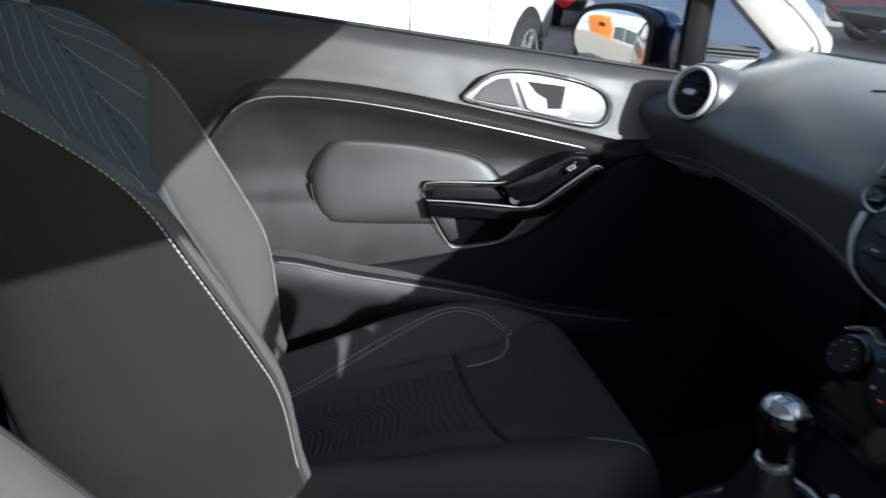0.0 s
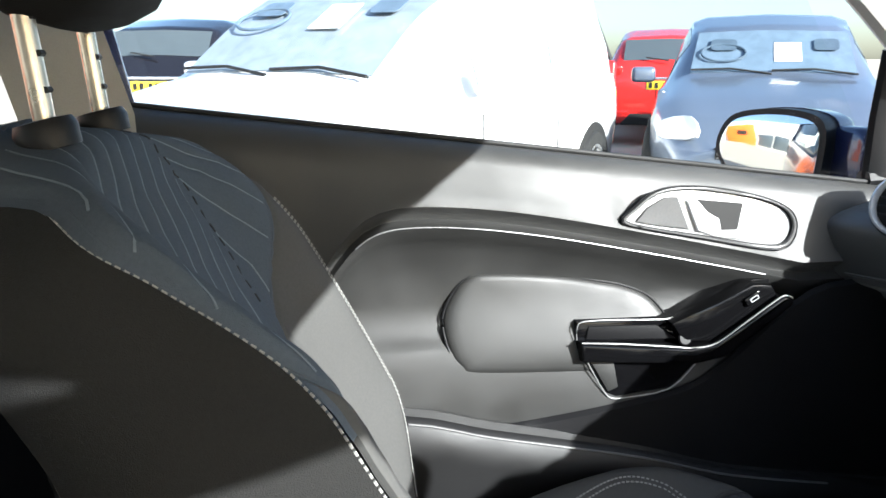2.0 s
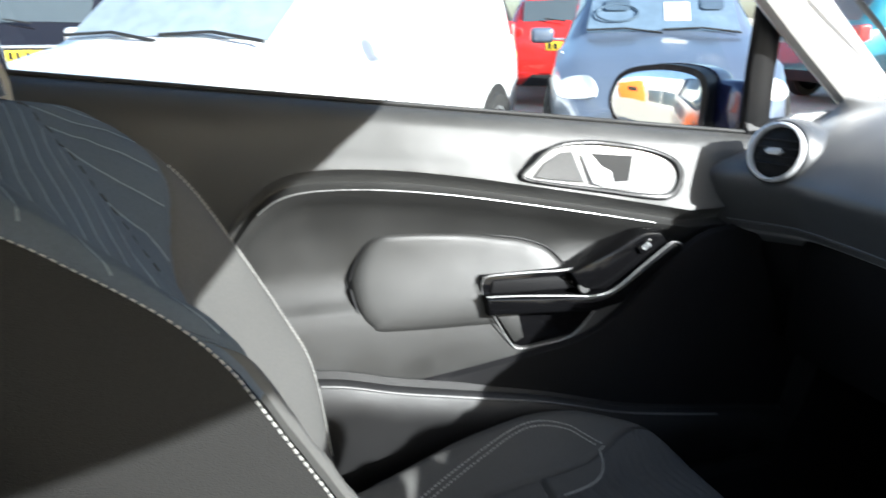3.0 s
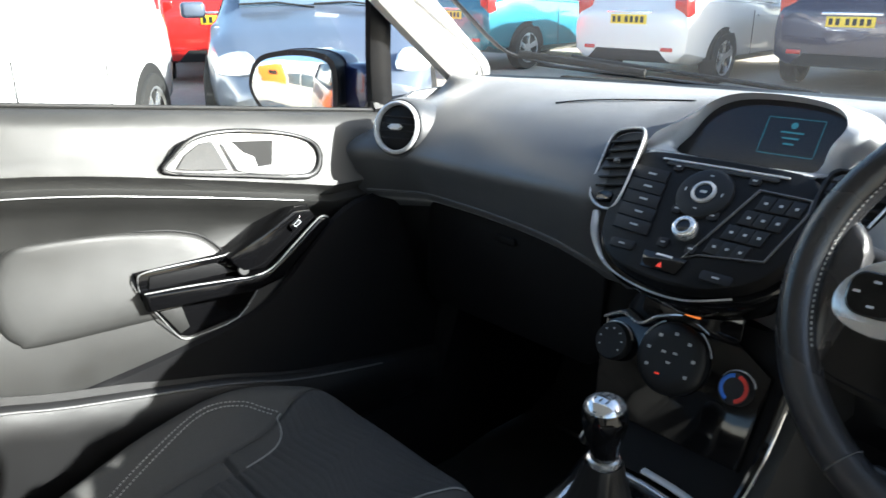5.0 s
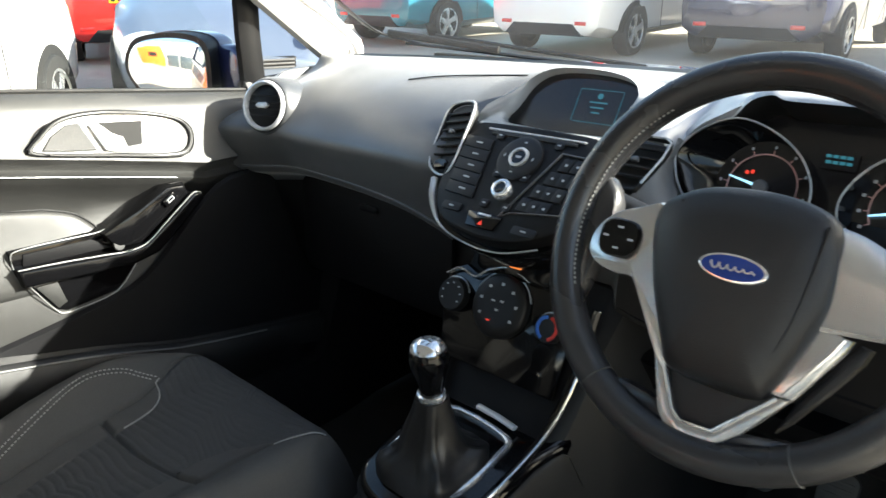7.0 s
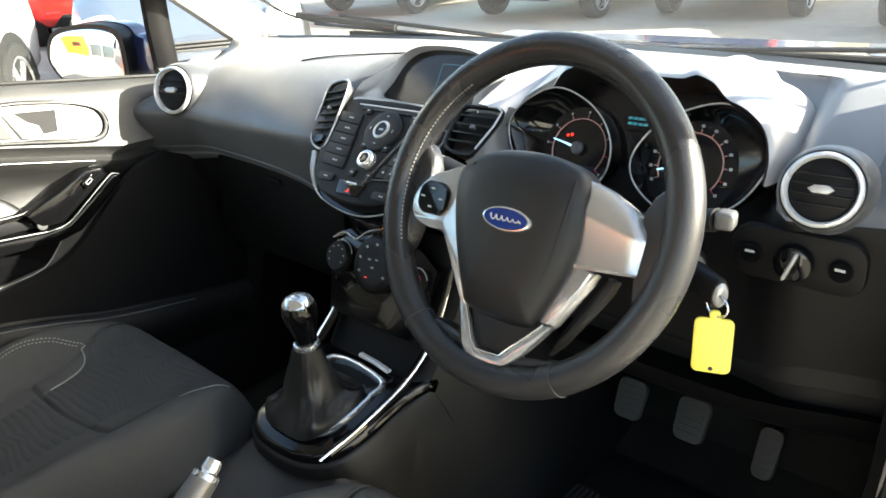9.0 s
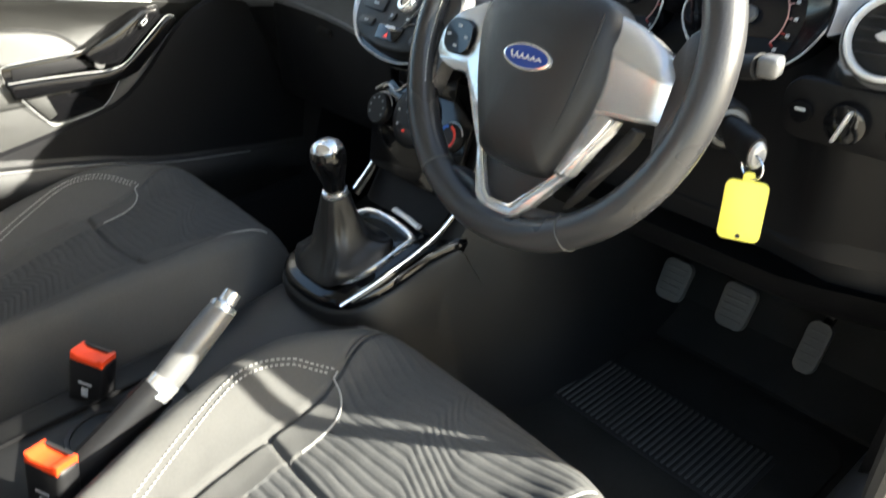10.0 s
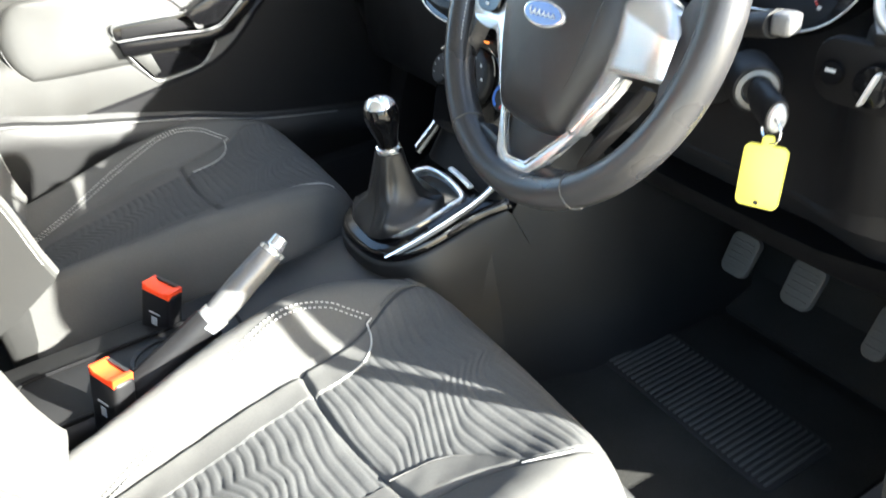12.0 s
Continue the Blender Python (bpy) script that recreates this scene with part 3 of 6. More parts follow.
part("release_inner_gap", tube([yz(-0.6995) @ Vector((cy + (a - cy) * 0.955, cz + (b - cz) * 0.90, 0)) for a, b in rel], 0.0013, closed=True, seg=6), "black", door)
part("release_cup", prism([(cy + (a - cy) * 0.965, cz + (b - cz) * 0.92) for a, b in rel], yz(-0.711), 0.011, 0.002), "satin", door)
# black plate on the cup stands for the shaded hollow by the lever
part("release_shade", prism([(-0.086, 0.945), (-0.010, 0.937), (-0.016, 0.896), (-0.042, 0.896), (-0.047, 0.914), (-0.066, 0.924)], yz(-0.702), 0.0025), "ink", door)
part("release_lever", prism([(-0.104, 0.944), (-0.090, 0.943), (-0.068, 0.922), (-0.049, 0.912), (-0.045, 0.893), (-0.012, 0.892), (0.000, 0.888), (-0.006, 0.881), (-0.055, 0.888), (-0.082, 0.897)], yz(-0.7), 0.006, 0.002), "ring", door, "bright door release lever")
part("lock_plate", dome([(-0.182, 0.914), (-0.166, 0.934), (-0.140, 0.949), (-0.118, 0.950), (-0.096, 0.900), (-0.15, 0.907)], yz(-0.7), [(1.0, 0.0), (1.0, 0.002), (0.95, 0.004), (0.02, 0.003)]), "grip", door, "grey lock plate", 50)
# lower pocket and dark lower panel
LIP = [(-0.93, 0.68), (-0.51, 0.624), (-0.415, 0.598), (-0.32, 0.577), (-0.16, 0.541), (0.0, 0.495), (0.40, 0.43)]
lower = []
for i in range(41):
    y = lerp(-0.93, 0.40, i / 40)
    top = spline(LIP, y)
    lower.append([(-0.686, y, top + 0.016), (-0.682, y, top + 0.002), (-0.672, y, top), (-0.664, y, top - 0.008), (-0.662, y, top - 0.05), (-0.672, y, 0.40), (-0.69, y, 0.32), (-0.72, y, 0.25)])
part("map_pocket", grid(lower, thick=0.004), "console_grey", door, "grey door pocket", 50)
part("pocket_lip", tube([(p[3][0] + 0.001, p[3][1], p[2][2]) for p in lower[12:34]], 0.0019, seg=8), "grip", door)
FRONT_TOP = [(-0.46, 0.592), (-0.28, 0.612), (-0.18, 0.627), (-0.08, 0.648), (-0.022, 0.683), (0.03, 0.730), (0.08, 0.774), (0.14, 0.805), (0.40, 0.82)]
rows = []
for i in range(31):
    y = lerp(-0.46, 0.40, i / 30)
    top, bot = spline(FRONT_TOP, y), spline(LIP, y) - 0.006
    rows.append([(-0.680, y, bot), (-0.682, y, lerp(bot, top, 0.5)), (-0.684, y, top - 0.006), (-0.692, y, top)])
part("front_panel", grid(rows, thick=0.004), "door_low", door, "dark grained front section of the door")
# window frame: divider, quarter pane
part("outer_skin", grid([[(-0.80, y, 0.22), (-0.835, y, 0.55), (-0.825, y, 0.85), (-0.775, y, belt(y) - 0.006)] for y in (-0.93, -0.5, 0.0, 0.4, 0.62)], thick=0.006), "navy", door, "navy painted outer skin")
part("window_divider", tube([(-0.768, 0.268, 0.945), (-0.760, 0.262, 1.06), (-0.745, 0.258, 1.165)], 0.030, seg=10, squash=0.45, up=(1, 0, 0)), "dash_low", door, "black quarterlight divider")
part("window_frame", tube(smooth([(-0.80, 0.54, 0.955), (-0.752, 0.34, 1.115), (-0.705, 0.19, 1.215), (-0.655, 0.02, 1.315), (-0.625, -0.30, 1.365), (-0.625, -0.70, 1.37), (-0.645, -0.93, 1.36)], 5), 0.017, seg=8), "rubber", door, "black window frame seal")
part("rear_frame", tube([(-0.770, -0.91, 1.08), (-0.655, -0.935, 1.36)], 0.016, seg=8), "navy", door)
part("quarter_sill", tube([(-0.765, 0.24, 0.958), (-0.80, 0.53, 0.962)], 0.016, seg=8), "black", door)
part("door_pane", grid([[(-0.762, -0.92, belt(-0.92)), (-0.762, 0.27, belt(0.27))], [(-0.635, -0.92, 1.365), (-0.655, -0.02, 1.315)]]), "pane", door, "clear door window").visible_shadow = False

# ---- door mirror ----
mirror = thing("door_mirror", "navy door mirror with black inner shell", "wing mirror", (-0.80, 0.25, 0.97))
mm = frame_of((-0.930, 0.178, 0.985), (0.42, -0.90, 0.02)) @ Matrix.Diagonal((0.90, 1.06, 1, 1))
mo = [p[:2] for p in smooth([(a, b, 0) for a, b in [(-0.115, 0.012), (-0.090, 0.052), (-0.03, 0.066), (0.05, 0.066), (0.098, 0.050), (0.104, 0.00), (0.090, -0.055), (0.02, -0.062), (-0.060, -0.050), (-0.100, -0.022)]], 4, True)]
part("shell", prism([(a * 1.10, b * 1.14) for a, b in mo], mm @ pose(0, 0, 0.012, 180) @ Matrix.Diagonal((1, -1, 1, 1)), 0.085, 0.035, 4), "black", mirror, "black mirror shell", 60)
part("cover", prism([(a * 1.13, b * 1.17) for a, b in mo], mm @ pose(0, 0, -0.030, 180) @ Matrix.Diagonal((1, -1, 1, 1)), 0.075, 0.035, 4), "navy", mirror, "navy painted cover", 60)
part("glass", prism(mo, mm @ pose(0, 0, 0.010), 0.005, 0.0015), "mirror", mirror, "mirror glass")
part("arm", prism(rounded(0.115, 0.096, 0.03, 4), frame_of((-0.832, 0.275, 0.992), (0.05, -1, 0.02)) , 0.035, 0.012), "navy", mirror, "navy painted mirror foot", 50)


# ---- dashboard ----
dash = thing("dashboard", "charcoal soft-touch dashboard with round chrome-ringed vents", "dashboard", (0, 0.4, 0.6))


def dash_profile(x):
    """(y, z) from the windscreen to the knee, at x."""
    e = 0.12 * (x / 0.74) ** 2
    side = step(0.52, 0.74, x) * 0.05 - step(0.58, 0.74, -x) * 0.060
    low = spline([(-0.74, 0.796), (-0.60, 0.800), (-0.51, 0.800), (-0.40, 0.796), (-0.29, 0.786), (-0.20, 0.766), (-0.16, 0.752), (0.0, 0.76), (0.10, 0.74), (0.20, 0.70), (0.74, 0.69)], x)
    tuck = 0.012 * step(-0.10, -0.20, x)
    push = 0.115 * step(0.13, 0.19, x) * step(0.575, 0.535, x) + 0.088 * step(-0.19, -0.13, x) * step(0.19, 0.13, x)
    lo = 0.4 * push
    if x > 0.12:
        lo = 0.012 + 0.030 * step(0.12, 0.2, x) * step(0.60, 0.50, x)
    return [(0.655 - e, 0.985), (0.60 - e, 1.004), (0.50 - 0.6 * e, 1.010), (0.40 + push * 0.5, 1.003 - abs(side) * 0.3), (0.315 + push * 0.9, 0.978 - abs(side) * 0.4), (0.250 + push + side * 0.4, 0.942 - abs(side) * 0.2), (0.212 + push + side, 0.908), (0.203 + lerp(push, lo, 0.5) + side, 0.880), (0.218 + tuck + lo + side, low + 0.020), (0.222 + tuck + lo + side, low + 0.008), (0.240 + tuck + lo + side, low), (0.275 + lo + side, low - 0.010), (0.30 + lo + side, low - 0.04)]


rows = []
for i in range(73):
    x = lerp(-0.735, 0.745, i / 72)
    pr = [Vector((x, y, z)) for y, z in dash_profile(x)]
    row = smooth(pr, 3)
    for p in row:                                  # swellings that carry the round vents
        for cx, cz, d in ((-0.635, 0.962, 0.026),):
            p.y -= d * math.exp(-((p.x - cx) / 0.075) ** 4 - ((p.z - cz) / 0.058) ** 2)
    rows.append(row)
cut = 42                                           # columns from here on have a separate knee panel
part("dash_end", grid([r[:20] for r in rows[67:]], thick=0.006), "dash", dash, "charcoal dashboard end", 60)
part("dash_top", grid([r for r in rows[:cut + 1]], thick=0.006), "dash", dash, "charcoal grained dashboard top", 60)
# same charcoal as dash_top; the paler material puts sun into its colour
part("driver_cowl", grid([r[:20] for r in rows[cut:68]], thick=0.006), "cowl", dash, "charcoal dashboard top round the dials, paled for sun", 60)
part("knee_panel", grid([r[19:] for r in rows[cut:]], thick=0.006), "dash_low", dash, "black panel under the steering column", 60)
fold = [Vector((lerp(-0.70, -0.15, i / 24), *dash_profile(lerp(-0.70, -0.15, i / 24))[8])) for i in range(25)]
part("dash_fold", tube([p + Vector((0, -0.0015, 0)) for p in fold], 0.0022, seg=8), "dash", dash, "crease along the dashboard edge", 60)
knee = []
for i in range(37):
    x = lerp(-0.735, 0.745, i / 36)
    d = 0.05 * step(0.52, 0.74, x)
    top = dash_profile(x)[-1]
    z0 = top[1] + 0.02
    knee.append([(x, top[0] - 0.01, z0), (x, max(top[0] - 0.02, 0.255 + d), z0 - 0.04), (x, 0.275 + d, lerp(z0, 0.60, 0.5)), (x, 0.30 + d, 0.60), (x, 0.36 + d, 0.555), (x, 0.48, 0.54), (x, 0.78, 0.55)])
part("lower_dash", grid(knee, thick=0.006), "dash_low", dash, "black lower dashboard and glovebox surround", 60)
part("dash_line", tube(smooth([(-0.385, 0.350, 0.9915), (-0.33, 0.372, 0.9985), (-0.25, 0.395, 1.0035), (-0.17, 0.420, 1.0065)], 5), 0.0013, seg=6), "black", dash, "dark line across the dashboard top", 60)
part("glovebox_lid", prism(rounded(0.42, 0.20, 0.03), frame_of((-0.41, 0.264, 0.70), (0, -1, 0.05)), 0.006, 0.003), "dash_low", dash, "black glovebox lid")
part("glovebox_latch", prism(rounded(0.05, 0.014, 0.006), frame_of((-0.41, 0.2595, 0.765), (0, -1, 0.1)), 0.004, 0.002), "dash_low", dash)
for s in (-1, 1):
    part("end_cap", prism([(0.24, 0.55), (0.22, 0.70), (0.225, 0.86), (0.25, 0.95), (0.33, 0.985), (0.50, 0.99), (0.60, 0.97), (0.60, 0.55)], yz(s * 0.735 - (0 if s > 0 else 0.012)), 0.012, 0.003), "dash", dash)


def round_vent(x, y, z, aim, size):
    m = frame_of((x, y, z), aim) @ Matrix.Scale(size, 4)
    vent = new("round_vent")
    vent.parent, vent.location = dash, -dash.location
    vent["label"] = "round air vent with a chrome ring"
    part("pod", lathe([(0.0600, -0.060), (0.0575, -0.030), (0.0545, -0.014), (0.0515, -0.005), (0.0485, -0.001), (0.044, 0.002)], m, 48), "dash", vent, "", 60, True)
    part("groove", lathe([(0.0490, -0.004), (0.0482, 0.0005), (0.0468, 0.001), (0.0455, -0.006)], m, 40), "black", vent, "", 60, True)
    part("bezel", lathe([(0.0445, -0.012), (0.0462, 0.002), (0.0448, 0.007), (0.0415, 0.008), (0.0390, 0.003), (0.0385, -0.012)], m, 40), "ring", vent, "bright silver ring", 60, True)
    part("disc", lathe([(0.0405, -0.004), (0.034, 0.000), (0.02, 0.003), (0.0, 0.004)], m, 32), "dash_low", vent, "black louvre disc", 60, True)
    for k in (-0.018, -0.006, 0.006, 0.018):
        w = 2 * math.sqrt(0.036 ** 2 - k * k) - 0.004
        part("louvre", rbox((w, 0.002, 0.004), m @ pose(0, k, 0.004, 25), 0.0008), "black", vent, "", 35, True)
    part("tab", prism([(-0.015, 0), (-0.008, 0.005), (0.008, 0.006), (0.015, 0.001), (0.008, -0.005), (-0.009, -0.005)], m @ pose(0, 0, 0.004), 0.006, 0.0015), "satin", vent, "satin silver tab", 35, True)


round_vent(-0.621, 0.196, 0.942, (0.30, -0.90, 0.28), 1.04)
round_vent(0.606, 0.232, 0.938, (0.06, -0.93, 0.34), 0.84)

# ---- instrument cluster ----
cluster = thing("instrument_cluster", "hooded instrument cluster with two lit dials", "instrument cluster", (0.355, 0.32, 0.92))
CM = frame_of((0.355, 0.31, 0.93), (0, -0.9, 0.43))
RIM = [(-0.186, -0.030), (-0.184, 0.000), (-0.172, 0.030), (-0.148, 0.050), (-0.122, 0.061), (-0.103, 0.077), (-0.081, 0.085), (-0.064, 0.080), (-0.030, 0.080)]
RIM = smooth([(a, b, 0) for a, b in RIM] + [(-a, b, 0) for a, b in RIM[::-1]], 4)
hood, cave = [], []
for i, q in enumerate(RIM):
    d = RIM[min(i + 1, len(RIM) - 1)] - RIM[max(i - 1, 0)]
    o3 = CM.to_3x3() @ Vector((-d.y, d.x, 0)).normalized()
    o3.y = 0
    P = CM @ Vector((q.x, q.y, 0.050 - 0.034 * step(0.095, 0.15, -q.x)))
    flare = 1 + 1.6 * step(0.09, 0.17, -q.x)
    hood.append([P + o3 * 0.001, P + o3 * 0.005 + Vector((0, 0.004, 0)), P + o3 * 0.008 * flare + Vector((0, 0.020, 0.000)), P + o3 * 0.012 * flare + Vector((0, 0.060, -0.002)), P + o3 * 0.016 * flare + Vector((0, 0.13, -0.010)), P + o3 * 0.010 * flare + Vector((0, 0.21, -0.030))])
    cave.append([P + o3 * 0.001, P - o3 * 0.003 + Vector((0, 0.004, 0)), CM @ Vector((q.x * 0.985, q.y * 0.97, 0.02)), CM @ Vector((q.x * 0.97, q.y * 0.95, -0.012))])
# charcoal like the dash; the pale material adds the sun's brightness
part("hood", grid(hood), "hood", cluster, "charcoal hood over the dials, paled for sun", 60)
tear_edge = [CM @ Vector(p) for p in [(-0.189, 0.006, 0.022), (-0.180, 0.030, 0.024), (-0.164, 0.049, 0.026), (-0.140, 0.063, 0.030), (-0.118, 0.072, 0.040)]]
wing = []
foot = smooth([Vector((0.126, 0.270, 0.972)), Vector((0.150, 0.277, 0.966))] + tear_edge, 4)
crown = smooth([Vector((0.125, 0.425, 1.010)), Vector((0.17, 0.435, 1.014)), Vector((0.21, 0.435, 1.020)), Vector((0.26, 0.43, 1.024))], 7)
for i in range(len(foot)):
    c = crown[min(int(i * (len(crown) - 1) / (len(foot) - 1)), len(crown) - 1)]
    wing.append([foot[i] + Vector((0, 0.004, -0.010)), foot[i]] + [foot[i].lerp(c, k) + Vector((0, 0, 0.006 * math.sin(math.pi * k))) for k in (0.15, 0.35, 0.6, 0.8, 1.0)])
part("cowl_wing", grid(wing, thick=0.004), "hood", cluster, "charcoal cowl beside the dials, paled for sun", 60)
part("hood_lining", grid(cave), "black", cluster, "black inside of the hood", 60)
part("backing", prism([(q.x * 0.985, q.y * 0.97) for q in RIM] + [(0.17, -0.08), (-0.17, -0.08)], CM @ pose(0, 0.0, -0.016), 0.006), "screen", cluster)
TEAR = [(-0.183, 0.012), (-0.161, 0.041), (-0.121, 0.060), (-0.076, 0.050), (-0.037, 0.024), (-0.016, -0.012), (-0.020, -0.045), (-0.050, -0.070), (-0.090, -0.078), (-0.132, -0.067), (-0.162, -0.044), (-0.179, -0.014)]
for s in (-1, 1):
    dm = CM @ pose(s * 0.080, -0.014, 0)
    dial = new("dial")
    dial.parent, dial.location = cluster, -cluster.location
    dial["label"] = "round dial with white figures and a pale blue needle"
    part("face", lathe([(0.060, 0.0), (0.0, 0.001)], dm, 32), "screen", dial, "", 35, True)
    tear = smooth([(-s * a, b, 0) for a, b in TEAR], 4, True)
    cone = []
    for k, h in ((1.02, 0.0), (1.012, 0.028), (1.0, 0.031), (0.97, 0.027), (0.55, 0.012), (0.0, 0.0)):
        row = []
        for q in tear:
            w = Vector((q.x - s * 0.080, q.y + 0.014, 0))
            c0 = w.normalized() * 0.058
            u = c0.lerp(w, k)
            lift = h * (1.0 - 0.45 * step(-0.02, -0.07, q.y))
            row.append(dm @ Vector((u.x, u.y, lift)))
        cone.append(row)
    part("surround", grid(cone, close_u=True), "piano", dial, "gloss black teardrop dial surround", 60, True)
    part("surround_edge", tube(cone[2], 0.0013, closed=True, seg=6), "satin", dial, "thin silver edge", 60, True)
    arc = [dm @ Vector((0.041 * math.cos(radians(a)), 0.041 * math.sin(radians(a)), 0.003)) for a in range(-38, 212, 6)]
    part("scale_arc", tube(arc, 0.0010, seg=6, up=(0, -1, 0)), "pink_mark", dial, "", 35, True)
    n = 9 if s < 0 else 13
    for k in range(n):
        a = radians(208 - k * 246 / (n - 1))
        part("tick", rbox((0.005, 0.0012, 0.001), dm @ pose(0.044 * math.cos(a), 0.044 * math.sin(a), 0.003, 0, 0, math.degrees(a)), 0), "pink_mark" if k < n - 2 else "red_mark", dial, "", 35, True)
        part("mark", rbox((0.0024 if s < 0 else 0.0040, 0.0036, 0.001), dm @ pose(0.0505 * math.cos(a), 0.0505 * math.sin(a), 0.003), 0), "white_mark", dial, "", 35, True)
    na = radians(168 if s < 0 else 196)
    part("needle", prism([(0, -0.0020), (0, 0.0020), (0.041, 0.0008), (0.041, -0.0008)], dm @ pose(0, 0, 0.006, 0, 0, math.degrees(na)), 0.0015), "lit_blue", dial, "pale blue lit needle", 35, True)
    part("hub", lathe([(0.009, 0.004), (0.009, 0.009), (0.007, 0.011), (0, 0.011)], dm, 20), "grip", dial, "", 35, True)
    for k in range(2):
        part("warning_light", prism(rounded(0.0045, 0.005, 0.002), dm @ pose(-0.021 + 0.0062 * k, 0.016 + 0.0015 * k, 0.003), 0.0006), "lit_red", dial, "red warning light", 35, True)
part("trip_display", prism(rounded(0.040, 0.022, 0.003), CM @ pose(-0.006, 0.033, -0.006), 0.001), "screen", cluster)
for k in range(2):
    for j in range(4):
        part("display_line", rbox((0.0060, 0.0036, 0.0006), CM @ pose(-0.018 + 0.0075 * j + 0.001 * k, 0.037 - 0.0070 * k, -0.004), 0), "lit_cyan", cluster)
part("lower_display", rbox((0.012, 0.005, 0.0006), CM @ pose(-0.002, -0.035, -0.004), 0), "lit_cyan", cluster)
part("silver_base_line", rbox((0.050, 0.0020, 0.002), CM @ pose(0.085, -0.060, 0.026, 0, 0, 3), 0.0008), "chrome", cluster)

# ---- centre stack: screen hood, audio panel, vents ----
stack = thing("centre_stack", "black audio panel with buttons under a hooded display", "car radio", (0, 0.2, 0.8))
SM = frame_of((-0.03, 0.2, 0.9), (0, -0.70, 0.714))
PANEL = [(-0.115, 0.078), (-0.05, 0.086), (0.05, 0.086), (0.115, 0.078), (0.134, 0.03), (0.134, -0.01), (0.110, -0.060), (0.06, -0.088), (0.0, -0.096), (-0.06, -0.088), (-0.092, -0.072), (-0.112, -0.045), (-0.122, -0.010), (-0.124, 0.03)]
part("panel", dome(curve2(PANEL, 3), SM @ pose(0, 0, -0.030), [(1.03, 0.0), (1.02, 0.022), (1.0, 0.028), (0.97, 0.030), (0.5, 0.030), (0.02, 0.030)]), "dash_low", stack, "black audio control panel")
part("panel_base", dome(curve2([(a * 1.10, b * 1.05 - 0.006) for a, b in PANEL], 3), SM @ pose(0, 0, -0.060), [(0.9, -0.02), (1.0, 0.020), (1.0, 0.036), (0.98, 0.040), (0.5, 0.040)]), "piano", stack, "gloss black lower edge of the panel")
part("chin_line", tube(smooth([SM @ Vector(p) for p in [(-0.142, -0.020, -0.012), (-0.128, -0.052, -0.016), (-0.090, -0.088, -0.018), (-0.03, -0.104, -0.019), (0.03, -0.104, -0.019), (0.085, -0.085, -0.018)]], 5), 0.0060, seg=8, taper=lambda t: 1.0 - 0.78 * step(0.15, 0.5, t)), "satin", stack, "satin silver chin of the panel")
part("disc_slot", rbox((0.150, 0.006, 0.004), SM @ pose(0.004, 0.068, 0.0005), 0.001), "ink", stack)
part("slot_lip", rbox((0.170, 0.003, 0.003), SM @ pose(0.004, 0.0735, 0.001), 0.001), "hood", stack)
part("menu_pad", lathe([(0.0365, 0.0), (0.0355, 0.004), (0.031, 0.006), (0.016, 0.005), (0.0155, 0.003)], SM @ pose(0, 0.032, 0), 40), "black", stack, "round menu pad", 50)
part("ok_button", lathe([(0.0160, 0.004), (0.0155, 0.0075), (0.0120, 0.0085), (0.0112, 0.0068), (0.0112, 0.005)], SM @ pose(0, 0.032, 0), 32), "satin", stack, "silver centre button", 50)
part("ok_face", lathe([(0.0112, 0.0062), (0, 0.0066)], SM @ pose(0, 0.032, 0), 24), "piano", stack)
part("ok_mark", rbox((0.009, 0.0035, 0.0004), SM @ pose(0, 0.032, 0.0068), 0), "white_mark", stack)
part("volume_face", lathe([(0.0086, 0.0095), (0, 0.0100)], SM @ pose(0.001, -0.022, 0), 24), "piano", stack)
part("volume_knob", lathe([(0.0160, 0.0), (0.0150, 0.010), (0.0128, 0.012), (0.0090, 0.0115), (0.0086, 0.008)], SM @ pose(0.001, -0.022, 0), 32), "chrome", stack, "silver volume knob", 50)
for a in (0, 90, 180, 270):
    part("menu_mark", rbox((0.005, 0.0018, 0.0004), SM @ pose(0.0245 * math.cos(radians(a)), 0.032 + 0.0245 * math.sin(radians(a)), 0.0060, 0, 0, a + 90), 0), "white_mark", stack)
for r in range(5):
    k = 0.0035 * r
    part("side_button", prism([(-0.032 + k, -0.0092), (0.021 + k, -0.0092), (0.018 + k, 0.0092), (-0.036 + k, 0.0092)], SM @ pose(-0.078, 0.046 - 0.0196 * r, 0, 0, 0, -3), 0.0030, 0.001), "black", stack)
    part("button_mark", rbox((0.012, 0.0024, 0.0004), SM @ pose(-0.082 + k, 0.046 - 0.0196 * r, 0.0034, 0, 0, -3), 0), "white_mark", stack)
part("keypad_frame", ring([(0.030, -0.052), (0.014, -0.062), (0.062, 0.052), (0.126, 0.050), (0.128, 0.030), (0.108, -0.040)], [(0.031, -0.0505), (0.0165, -0.0595), (0.0635, 0.0500), (0.1245, 0.0482), (0.126, 0.030), (0.1065, -0.0385)], SM, 0.003, 0.0005), "grip", stack)
for r in range(4):
    for c in range(3):
        u, v = 0.077 - r * 0.0108 + c * 0.0180 - 0.0006 * r * c, 0.034 - r * 0.0232
        part("key", prism([(-0.0098, -0.0104), (0.0070, -0.0104), (0.0100, 0.0104), (-0.0066, 0.0104)], SM @ pose(u, v, 0), 0.0026, 0.0008), "black", stack)
        part("key_mark", rbox((0.004, 0.0032, 0.0004), SM @ pose(u + 0.001, v, 0.0030), 0), "white_mark", stack)
